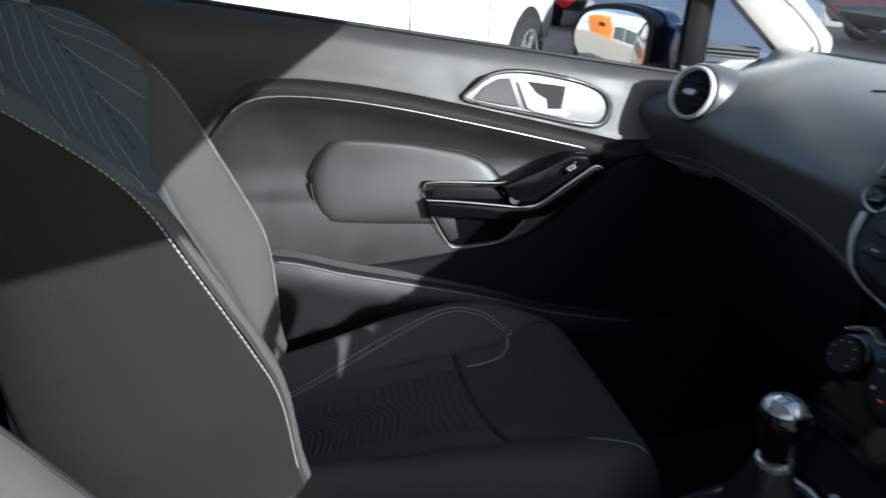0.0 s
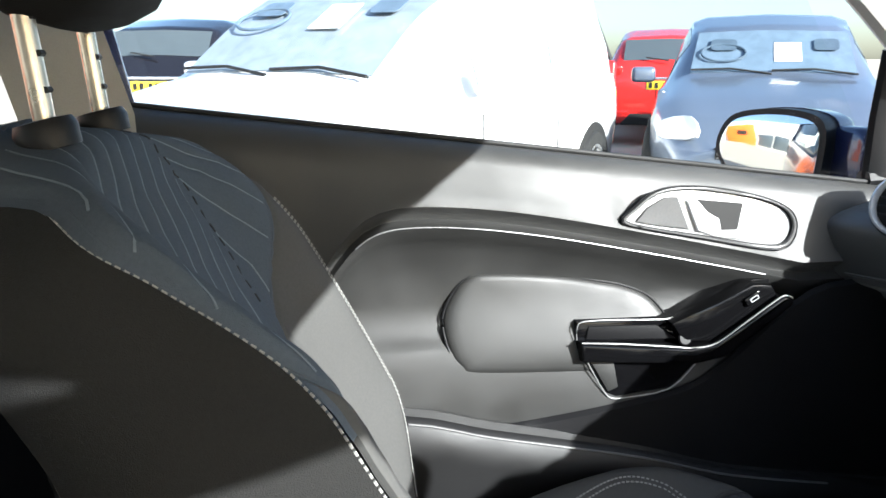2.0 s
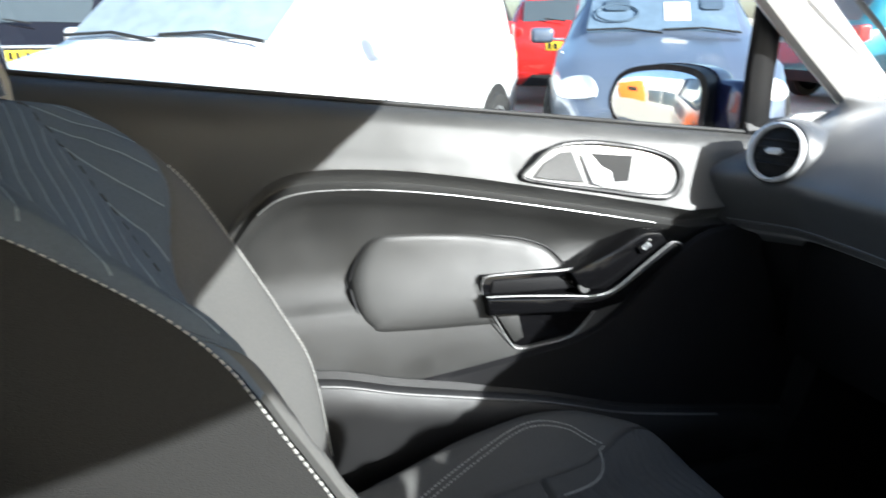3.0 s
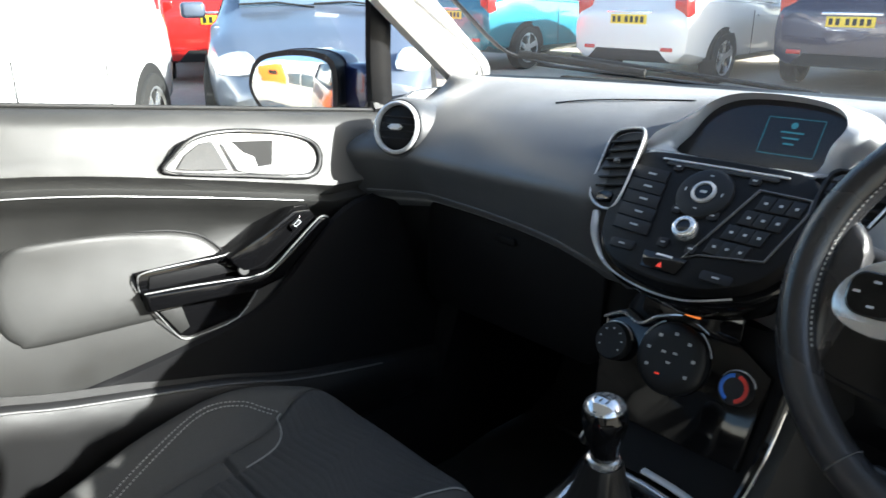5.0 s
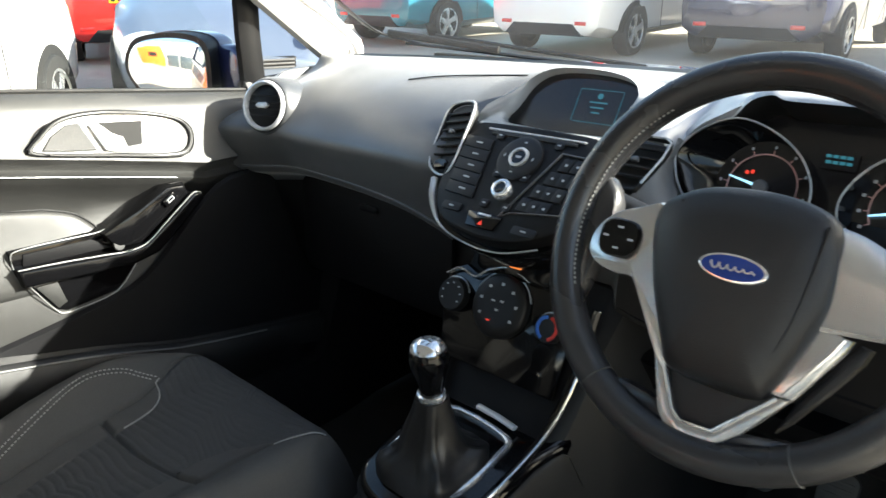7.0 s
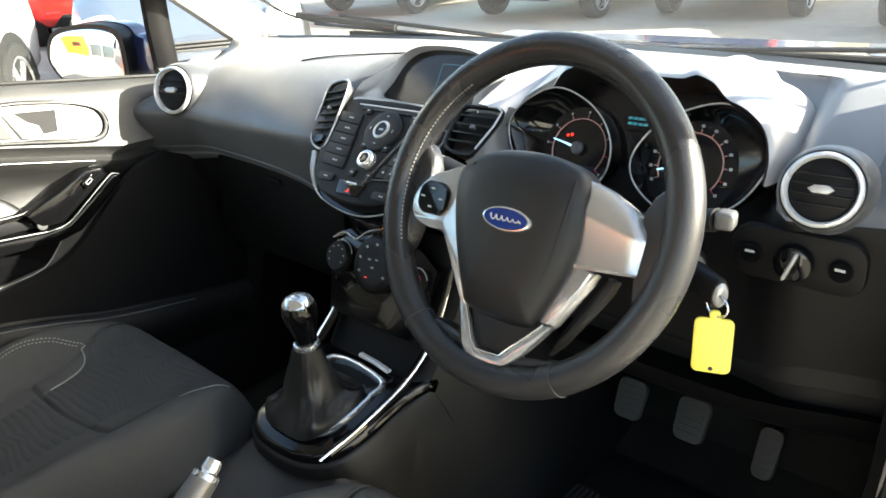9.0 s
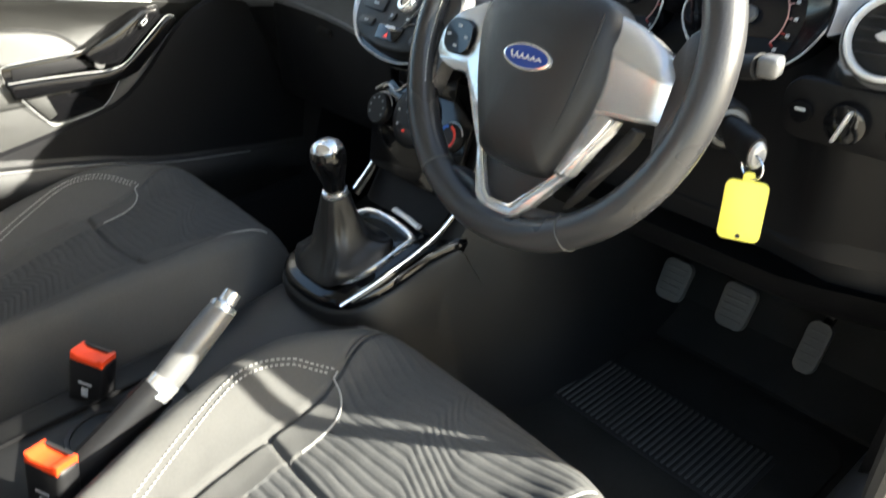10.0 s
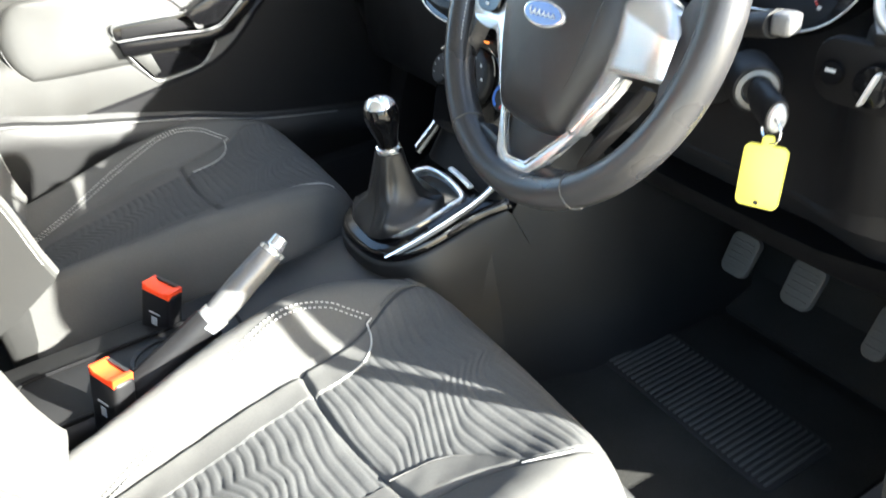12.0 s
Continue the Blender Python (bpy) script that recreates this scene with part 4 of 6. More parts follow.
for u, v, w in ((-0.070, -0.062, 0.036), (0.066, -0.074, 0.040), (-0.024, 0.004, 0.014), (0.024, 0.004, 0.014), (-0.018, -0.046, 0.014), (0.020, -0.046, 0.014), (-0.052, 0.064, 0.014), (0.052, 0.062, 0.014)):
    part("small_button", prism(rounded(w, 0.013, 0.004), SM @ pose(u, v, 0), 0.0028, 0.001), "black", stack)
    part("button_mark", rbox((min(w * 0.4, 0.009), 0.0022, 0.0004), SM @ pose(u, v, 0.0032), 0), "white_mark", stack)
part("hazard_button", prism([(-0.024, -0.012), (0.024, -0.012), (0.030, 0.010), (-0.030, 0.010)], SM @ pose(-0.006, -0.072, 0), 0.003, 0.001), "piano", stack)
part("hazard_light", prism([(-0.004, -0.0035), (0.004, -0.0035), (0, 0.004)], SM @ pose(-0.006, -0.077, 0.0032), 0.0006), "lit_red", stack, "red hazard triangle")
part("hazard_bar", rbox((0.022, 0.003, 0.002), SM @ pose(-0.006, -0.064, 0.0032), 0.0005), "ring", stack)
# wide slatted vent on the driver's side of the panel
vm = SM @ pose(0.178, 0.058, 0.0)
vent = new("side_vent")
vent.parent, vent.location = stack, -stack.location
vent["label"] = "wide slatted air vent with a thin satin edge"
o = curve2([(-0.046, 0.030), (-0.020, 0.036), (0.014, 0.036), (0.024, 0.031), (0.022, 0.010), (0.010, -0.030), (0.002, -0.037), (-0.026, -0.036), (-0.046, -0.022)], 3)
part("surround", ring([(a * 1.10, b * 1.12) for a, b in o], o, vm @ pose(0, 0, -0.004), 0.007, 0.002), "black", vent, "", 35, True)
part("satin_edge", tube([vm @ Vector(p) for p in [(0.000, 0.0385, 0.004), (0.018, 0.0385, 0.004), (0.027, 0.033, 0.004), (0.025, 0.010, 0.004), (0.013, -0.030, 0.004)]], 0.0016, seg=6), "satin", vent, "", 35, True)
# black plate behind the slats stands for the dark of the duct
part("duct_shade", prism(o, vm @ pose(0, 0, -0.022), 0.010), "ink", vent, "", 35, True)
for k in (0.024, 0.010, -0.004, -0.018):
    w = 0.068 - 0.016 * step(0.02, -0.03, k)
    part("slat", rbox((w, 0.0030, 0.012), vm @ pose(-0.012 - 0.007 * step(0.02, -0.03, k), k, -0.004, 24), 0.001), "black", vent, "", 35, True)
part("vent_tab", rbox((0.010, 0.007, 0.007), vm @ pose(-0.010, 0.003, 0.003), 0.002), "grip", vent, "", 35, True)
# narrow slatted vent on the passenger's side of the panel
vm = frame_of((-0.172, 0.236, 0.930), (-0.12, -0.76, 0.62)) @ pose(0, 0, 0, 0, 0, 13)
vent = new("side_vent")
vent.parent, vent.location = stack, -stack.location
vent["label"] = "slatted air vent in a thin satin frame"
o = curve2([(-0.016, 0.062), (0.016, 0.064), (0.030, 0.052), (0.030, 0.0), (0.026, -0.050), (0.014, -0.066), (-0.014, -0.056), (-0.030, -0.034), (-0.030, 0.02), (-0.027, 0.050)], 3)
part("surround", ring(o, [(a * 0.86, b * 0.93) for a, b in o], vm, 0.006, 0.002), "black", vent, "black vent frame", 35, True)
part("satin_edge", tube([vm @ Vector((a * 0.98, b * 0.985, 0.0055)) for a, b in o], 0.0020, closed=True, seg=6), "satin", vent, "thin satin silver edge", 60, True)
# this vent's depth is likewise a black plate in place of shade
part("duct_shade", prism([(a * 0.84, b * 0.92) for a, b in o], vm @ pose(0, 0, -0.012), 0.012), "ink", vent, "", 35, True)
for k in (0.044, 0.030, 0.016, 0.002, -0.012, -0.026):
    part("slat", rbox((0.046, 0.0030, 0.010), vm @ pose(0, k, 0.002, 24), 0.001), "black", vent, "", 35, True)
part("vent_tab", rbox((0.008, 0.007, 0.007), vm @ pose(0, 0.010, 0.007), 0.002), "grip", vent, "", 35, True)
part("vent_button", dome(rounded(0.026, 0.014, 0.006, 4), vm @ pose(0.0, -0.046, 0.002), [(1, 0), (1, 0.005), (0.85, 0.007), (0.02, 0.006)]), "piano", vent, "", 35, True)
# grey cowl strip that runs down between this vent and the dials
strip = []
near = smooth([SM @ Vector(p) for p in [(0.206, 0.102, -0.004), (0.207, 0.088, -0.004), (0.203, 0.066, -0.004), (0.191, 0.030, -0.004), (0.176, 0.010, -0.006)]], 4)
far = smooth([CM @ Vector(p) for p in [(-0.180, 0.024, 0.030), (-0.184, 0.000, 0.030), (-0.178, -0.026, 0.029), (-0.160, -0.052, 0.025), (-0.128, -0.074, 0.018)]], 4)
for a, b in zip(near, far):
    strip.append([a + Vector((0, 0.012, -0.004)), a] + [a.lerp(b, k) + Vector((0, -0.006 * math.sin(math.pi * k), 0.004 * math.sin(math.pi * k))) for k in (0.2, 0.4, 0.6, 0.8)] + [b, b + Vector((0, 0.010, -0.004))])
part("cowl_strip", grid(strip), "strip_grey", cluster, "grey cowl strip beside the vent", 60)
# display under its hood
DM = frame_of((-0.033, 0.335, 0.966), (0, -0.85, 0.53))
arch = [(-0.108, -0.020), (-0.02, -0.022), (0.078, -0.022), (0.098, 0.012), (0.108, 0.042), (0.086, 0.064), (0.03, 0.073), (-0.040, 0.070), (-0.078, 0.050), (-0.098, 0.010)]
inner = curve2(arch, 4)
part("display_glass", prism(inner, DM @ pose(0, 0, -0.014), 0.004), "screen", stack, "dark recessed display")
ax, ay = 0.0, 0.022
hood_rows = []
for k, h in ((0.985, -0.014), (1.0, 0.006), (1.02, 0.009), (1.08, 0.009), (1.18, 0.008), (1.25, 0.005), (1.29, -0.006), (1.34, -0.030), (1.42, -0.055)):
    row = []
    for a, b in inner:
        top, low = step(0.030, 0.066, b), step(0.022, -0.022, b) * step(-0.106, -0.090, a)
        hh = lerp(h, -0.010 - 0.03 * (k - 1), low) if k > 0.99 else h
        p = DM @ Vector((ax + (a - ax) * (1 + (k - 1) * (1.45 if a < ax else 0.80)), ay + (b - ay) * (1 + (k - 1) * (0.75 if b > ay else 0.25)), hh))
        over = DM @ Vector((ax + (a - ax) * (1 + (k - 1) * 0.6), b, min(h, 0.009) if k < 1.03 else 0.009)) + Vector((0, max(k - 1.02, 0) * 0.42, -max(k - 1.06, 0) * 0.11))
        p += Vector((0, -0.23, -0.09)) * max(min(k, 1.25) - 1.02, 0) * step(-0.055, -0.095, a)      # the flank turns up to the sun
        row.append(p.lerp(over, top))
    hood_rows.append(row)
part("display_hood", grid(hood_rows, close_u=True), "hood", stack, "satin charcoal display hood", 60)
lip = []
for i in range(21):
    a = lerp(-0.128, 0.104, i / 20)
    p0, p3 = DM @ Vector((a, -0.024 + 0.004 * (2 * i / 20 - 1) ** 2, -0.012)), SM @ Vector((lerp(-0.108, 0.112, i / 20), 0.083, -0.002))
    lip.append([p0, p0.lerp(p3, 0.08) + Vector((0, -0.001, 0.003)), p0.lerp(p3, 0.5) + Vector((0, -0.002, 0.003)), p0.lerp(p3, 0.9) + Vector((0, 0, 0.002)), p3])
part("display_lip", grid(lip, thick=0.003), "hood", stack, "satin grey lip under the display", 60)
part("screen_border", ring(rounded(0.074, 0.052, 0.002, 2, 0.040, 0.024), rounded(0.0725, 0.0505, 0.0015, 2, 0.040, 0.024), DM @ pose(0, 0, -0.0098), 0.0004), "lit_cyan", stack, "faint cyan display border")
part("screen_icon", lathe([(0.0045, 0), (0.0045, 0.0004), (0.0, 0.0004)], DM @ pose(0.040, 0.040, -0.0098), 16), "lit_cyan", stack)
for k, w in enumerate((0.030, 0.022, 0.014)):
    part("screen_line", rbox((w, 0.0022, 0.0004), DM @ pose(0.040, 0.030 - 0.008 * k, -0.0096), 0), "lit_cyan", stack)

# ---- heater controls and console ----
console = thing("centre_console", "black centre console with gloss black and chrome gear surround", "car console", (0, -0.1, 0.25))
rows = []
for y, z, w in [(-0.86, 0.50, 0.085), (-0.60, 0.470, 0.090), (-0.42, 0.468, 0.095), (-0.26, 0.470, 0.098), (-0.16, 0.475, 0.098), (-0.10, 0.480, 0.100), (-0.06, 0.485, 0.102), (0.0, 0.505, 0.104), (0.10, 0.545, 0.108), (0.16, 0.620, 0.116), (0.20, 0.70, 0.125), (0.24, 0.76, 0.135), (0.40, 0.74, 0.145), (0.62, 0.70, 0.15)]:
    rows.append([(-w * 1.45, y, 0.20), (-w * 1.22, y, z * 0.75), (-w * 1.04, y, z - 0.025), (-w * 0.96, y, z - 0.006), (-w * 0.85, y, z), (0, y, z), (w * 0.85, y, z), (w * 0.96, y, z - 0.006), (w * 1.04, y, z - 0.025), (w * 1.22, y, z * 0.75), (w * 1.45, y, 0.20)])
part("console_body", grid(rows[:9], thick=0.006), "console_grey", console, "dark grained console", 50)
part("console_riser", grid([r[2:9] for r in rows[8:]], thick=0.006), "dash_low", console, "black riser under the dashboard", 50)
for side in (slice(0, 3), slice(8, 11)):
    part("console_side", grid([r[side] for r in rows[8:]], thick=0.006), "console_grey", console, "dark grained side of the console", 50)
HM = frame_of((-0.02, 0.185, 0.708), (0, -0.9, 0.43))
part("heater_panel", prism([(-0.125, 0.028), (-0.095, 0.045), (-0.065, 0.034), (-0.02, 0.062), (0.06, 0.05), (0.115, 0.02), (0.110, -0.10), (-0.10, -0.10), (-0.12, -0.03)], HM @ pose(0, 0, -0.01), 0.012, 0.004), "piano", console, "gloss black heater panel")
for name, u, v, r in (("fan_knob", -0.098, -0.006, 0.026), ("mode_knob", -0.008, 0.0, 0.048), ("temperature_knob", 0.082, -0.006, 0.021)):
    knob = part(name, lathe([(r, 0), (r, 0.010), (r * 0.92, 0.014), (r * 0.6, 0.014), (0, 0.013)], HM @ pose(u, v, 0.002), 36), "black", console, "round black heater knob", 50)
    part("knob_ring", tube([HM @ Vector((u + r * 1.07 * math.cos(b), v + r * 1.07 * math.sin(b), 0.006)) for b in [radians(10 * i) for i in range(2, 17)]], 0.0011, seg=6), "satin", knob).location = (0, 0, 0)
    for k in range(7):
        a = radians(210 - 40 * k)
        if name[0] == "t":
            continue
        w = 0.0050 if name[0] == "m" else 0.0028
        part("mark", rbox((w, w * 0.8, 0.0006), HM @ pose(u + r * 0.68 * math.cos(a), v + r * 0.68 * math.sin(a), 0.0164), 0), "white_mark", knob).location = (0, 0, 0)
    if name[0] == "m":
        for du, dv in ((-0.010, 0.006), (0.006, 0.008), (0.000, -0.006)):
            part("mark", rbox((0.006, 0.003, 0.0006), HM @ pose(u + du, v + dv, 0.0164), 0), "white_mark", knob).location = (0, 0, 0)
        part("lamp", rbox((0.006, 0.0022, 0.0006), HM @ pose(u - 0.010, v - 0.024, 0.0164), 0), "lit_red", knob).location = (0, 0, 0)
    if name[0] == "t":
        for mat, a0, a1 in (("blue_mark", 100, 250), ("red_mark", 80, -70)):
            part("colour_arc", tube([HM @ Vector((u + 0.0155 * math.cos(radians(lerp(a0, a1, i / 16))), v + 0.0155 * math.sin(radians(lerp(a0, a1, i / 16))), 0.0158)) for i in range(17)], 0.0028, seg=6, squash=0.4, up=(0, -0.9, 0.43)), mat, knob).location = (0, 0, 0)
part("chrome_brow", tube(smooth([HM @ Vector(p) for p in [(-0.125, 0.022, 0.006), (-0.098, 0.036, 0.008), (-0.068, 0.030, 0.008), (-0.045, 0.046, 0.010), (-0.008, 0.058, 0.010), (0.03, 0.046, 0.008)]], 4), 0.0022, seg=8), "chrome", console, "chrome brow over the knobs")
part("bay", rbox((0.17, 0.05, 0.08), pose(-0.005, 0.185, 0.615, -25), 0.006), "black", console)
part("telltale", rbox((0.020, 0.004, 0.006), pose(-0.015, 0.196, 0.772), 0.001), "lit_amber", console, "amber passenger airbag light")
part("telltale_panel", prism(rounded(0.14, 0.05, 0.01), frame_of((-0.02, 0.205, 0.775), (0, -0.95, 0.2)), 0.004, 0.001), "piano", console)
for s, skip in ((-1, 2), (1, 0)):
    part("side_rail", tube(smooth([(s * 0.092, -0.05, 0.534), (s * 0.100, 0.0, 0.548), (s * 0.104, 0.10, 0.580), (s * 0.108, 0.165, 0.64), (s * 0.118, 0.205, 0.74)][skip:], 5), 0.0065, seg=8), "piano", console, "gloss black console rail")
    part("rail_chrome", tube(smooth([(s * 0.096, -0.070, 0.536), (s * 0.106, 0.0, 0.556), (s * 0.110, 0.10, 0.588), (s * 0.114, 0.165, 0.646), (s * 0.122, 0.205, 0.74)][skip:], 5), 0.0018, seg=6), "chrome", console)
GM = frame_of((0.003, 0.022, 0.549), (0, -0.21, 0.978), (0, 1, 0))
go = curve2([(-0.080, -0.046), (-0.062, -0.066), (-0.020, -0.074), (0.025, -0.068), (0.052, -0.052), (0.063, -0.012), (0.062, 0.045), (0.050, 0.078), (-0.070, 0.080), (-0.083, 0.0)], 4)
gi = [(a * 0.905 - 0.001, (b - 0.004) * 0.89 + 0.005) for a, b in go]
plinth = curve2([(-0.104, -0.040), (-0.092, -0.082), (-0.050, -0.104), (0.030, -0.102), (0.080, -0.078), (0.100, -0.030), (0.104, 0.060), (0.106, 0.150), (-0.106, 0.150), (-0.108, 0.050)], 4)
part("gear_surround", dome(plinth, GM @ pose(0, 0, -0.036), [(1.0, 0.0), (1.0, 0.018), (0.985, 0.026), (0.955, 0.031), (0.90, 0.033), (0.02, 0.033)]), "piano", console, "gloss black gear surround", 60)
part("plinth_base", dome([(a * 1.04, min(b, 0.11) * 1.04 - 0.002) for a, b in plinth], GM @ pose(0, 0, -0.16), [(1.18, 0.0), (1.08, 0.07), (1.0, 0.134), (0.96, 0.140), (0.02, 0.140)]), "console_grey", console, "dark grey console nose under the surround", 60)
part("gear_bezel", ring(go, gi, GM @ pose(0, 0, -0.003), 0.007, 0.0025), "chrome", console, "chrome gear gaiter bezel")
part("reverse_tab", tube([GM @ Vector((-0.022, 0.098, 0.006)), GM @ Vector((0.020, 0.094, 0.008)), GM @ Vector((0.052, 0.090, 0.007))], 0.0055, seg=10, squash=0.6), "ring", console, "silver catch behind the gaiter")
part("power_socket", lathe([(0.013, 0.0), (0.013, 0.004), (0.010, 0.004), (0.009, -0.01), (0, -0.01)], frame_of((0.075, -0.170, 0.487), (0.1, -0.5, 0.9)), 20), "chrome", console)
part("cup_holder", lathe([(0.046, 0.003), (0.044, 0.007), (0.039, 0.005), (0.036, -0.05), (0, -0.05)], pose(0.040, -0.400, 0.472), 32), "console_grey", console, "round black cup holder", 50)
# flat black disc across the cup's mouth stands for its shaded depth
part("cup_shade", lathe([(0.0385, 0.0045), (0.0, 0.0045)], pose(0.040, -0.400, 0.4705), 28), "ink", console)
part("tray_rim", ring(rounded(0.13, 0.32, 0.03), rounded(0.118, 0.308, 0.025), pose(0.03, -0.44, 0.468), 0.006, 0.002), "dash_low", console)

# ---- gear lever ----
gear = thing("gear_lever", "chrome-topped gear lever in a black leather gaiter", "gear lever", (0, 0.02, 0.55))
rows = []
for k, (w, d, z, xx, yy) in enumerate([(0.066, 0.067, 0.546, -0.006, 0.006), (0.064, 0.065, 0.555, -0.006, 0.006), (0.059, 0.060, 0.561, -0.006, 0.006), (0.050, 0.050, 0.567, -0.006, 0.006), (0.041, 0.041, 0.577, -0.005, 0.005), (0.034, 0.034, 0.592, -0.005, 0.004), (0.0285, 0.0285, 0.612, -0.003, 0.004), (0.0245, 0.0245, 0.632, -0.001, 0.003), (0.0205, 0.0205, 0.652, 0.0, 0.003)]):
    row = []
    for i in range(64):
        a = 2 * math.pi * i / 64
        sag = step(0, 2, k) * step(8, 6, k)
        fold = 1 + sag * (0.16 * noise.noise((2.2 * math.cos(a), 2.2 * math.sin(a), z * 14)) + 0.07 * math.sin(4 * a + z * 30))
        e = 0.55 if k < 4 else 0.75
        row.append((xx + w * fold * math.copysign(abs(math.cos(a)) ** e, math.cos(a)), yy + d * fold * math.copysign(abs(math.sin(a)) ** e, math.sin(a)), z + 0.010 * sag * noise.noise((3 * math.cos(a), 3 * math.sin(a), k * 0.4 + 5)) + 0.21 * (yy + d * math.sin(a)) * step(5, 0, k)))
    rows.append(row)
part("gaiter", grid(rows, close_u=True), "gaiter_skin", gear, "creased black leather gaiter", 60)
part("collar", lathe([(0.0185, 0), (0.0200, 0.004), (0.0190, 0.010), (0.016, 0.011)], pose(0, 0.003, 0.650, 4), 28), "chrome", gear, "chrome collar", 50)
part("knob", lathe([(0.0155, 0.0), (0.0165, 0.012), (0.0205, 0.026), (0.0252, 0.042), (0.0268, 0.053), (0.0258, 0.062), (0.0235, 0.068)], pose(0, 0.003, 0.659, 4), 32), "piano", gear, "gloss black knob", 60)
part("cap", lathe([(0.0237, 0.0675), (0.0205, 0.0735), (0.013, 0.0785), (0.0, 0.080)], pose(0, 0.003, 0.659, 4), 32), "chrome", gear, "chrome cap", 60)
for u, v in ((-0.008, 0.006), (0.0, 0.006), (0.008, 0.006), (-0.008, -0.006), (0.0, -0.006), (0.008, -0.006)):
    part("shift_mark", rbox((0.0018, 0.007, 0.0008), pose(0, 0.003, 0.659, 4) @ pose(u, v, 0.0795 - 8 * (u * u + v * v)), 0), "ink", gear)
part("shift_bar", rbox((0.018, 0.0018, 0.0008), pose(0, 0.003, 0.659, 4) @ pose(0, 0, 0.0800), 0), "ink", gear)

# ---- handbrake ----
brake = thing("handbrake", "silver-grey handbrake lever with chrome button", "handbrake", (0.085, -0.4, 0.47))
part("grip", tube(smooth([(0.092, -0.330, 0.540), (0.088, -0.300, 0.557), (0.080, -0.255, 0.582), (0.074, -0.222, 0.600)], 5), 0.0185, seg=16, taper=lambda t: 0.92 + 0.14 * math.sin(math.pi * t)), "grip", brake, "satin silver grip", 60)
part("button", lathe([(0.0185, -0.002), (0.019, 0.005), (0.012, 0.009), (0.0115, 0.024), (0.0, 0.026)], frame_of((0.0745, -0.224, 0.599), (-0.15, 0.80, 0.55)), 20), "chrome", brake, "chrome release button", 50)
part("stem", tube([(0.098, -0.46, 0.475), (0.096, -0.40, 0.505), (0.092, -0.330, 0.540)], 0.020, seg=12, squash=1.2), "black", brake, "black lever stem")
part("band", tube([(0.0935, -0.338, 0.536), (0.0905, -0.318, 0.547)], 0.0200, seg=14), "chrome", brake)

# ---- buckles ----
def buckle(at, lean, turn):
    b = thing("seat_belt_buckle", "black seat belt buckle with an orange release button", "seat belt buckle", at, "seat belt buckles")
    m = pose(0, 0, 0, lean[0], lean[1], turn)
    part("housing", rbox((0.056, 0.030, 0.100), m @ pose(0, 0, -0.052), 0.007, 3), "black", b, "", 40, True)
    part("release_button", prism([(-0.025, -0.009), (0.025, -0.009), (0.025, 0.004), (0.018, 0.004), (0.014, 0.001), (-0.014, 0.001), (-0.018, 0.004), (-0.025, 0.004)], m @ frame_of((0, 0.013, 0), (0, -1, 0)), 0.0285, 0.003), "orange", b, "bright orange release button", 40, True)
    part("slot", rbox((0.040, 0.005, 0.004), m @ pose(0, 0.010, 0.003), 0), "ink", b, "", 40, True)
    part("press_mark", rbox((0.020, 0.0008, 0.003), m @ pose(0, -0.0154, -0.040), 0), "white_mark", b, "", 40, True)
    part("press_icon", rbox((0.010, 0.0008, 0.014), m @ pose(0, -0.0154, -0.054), 0), "white_mark", b, "", 40, True)
    part("stalk", rbox((0.026, 0.010, 0.12), m @ pose(0, 0, -0.14), 0.003), "black", b, "", 40, True)
    return b


buckle((-0.052, -0.366, 0.530), (-10, 14), 34)
buckle((0.116, -0.462, 0.540), (-12, 6), 26)


# ---- seats ----
WAVE = [(-0.30, 0.060), (-0.105, 0.0020), (-0.095, 0.0), (-0.085, 0.0003), (0.010, 0.0117), (0.020, 0.0115), (0.030, 0.0080), (0.088, -0.0210), (0.098, -0.0235), (0.108, -0.0235), (0.30, 0.005)]


def rib(u, v):
    """Pleat height across the cushion's wavy ribs, which break twice on slanting lines."""
    w = v - through_pts(WAVE, u + 0.9 * (v - 0.42) * step(-0.06, 0.02, u)) + 0.0008 * noise.noise((u * 14, v * 14, 9))
    f = (w / 0.0132) % 1.0
    return 0.0020 * (1 - abs(2 * f - 1) ** 2.8)


def spine(v):
    """The backrest's off-centre seam, from which the welts fan out."""
    return -0.105 - 0.12 * min(v - 0.5, 0)


def welt_fall(v):
    return 1.3 * max(v - 0.545, 0) + 0.55 * min(max(v - 0.42, 0), 0.125) - 0.10 * max(0.42 - v, 0)


WELT = 0.040


def back_rib(u, v):
    """Pillows of the backrest between its welts, which break into a chevron near the top."""
    f = ((abs(u - spine(v)) + welt_fall(v)) / WELT) % 1.0
    return 0.0030 * (1 - abs(2 * f - 1) ** 3) * step(0.30, 0.40, v)


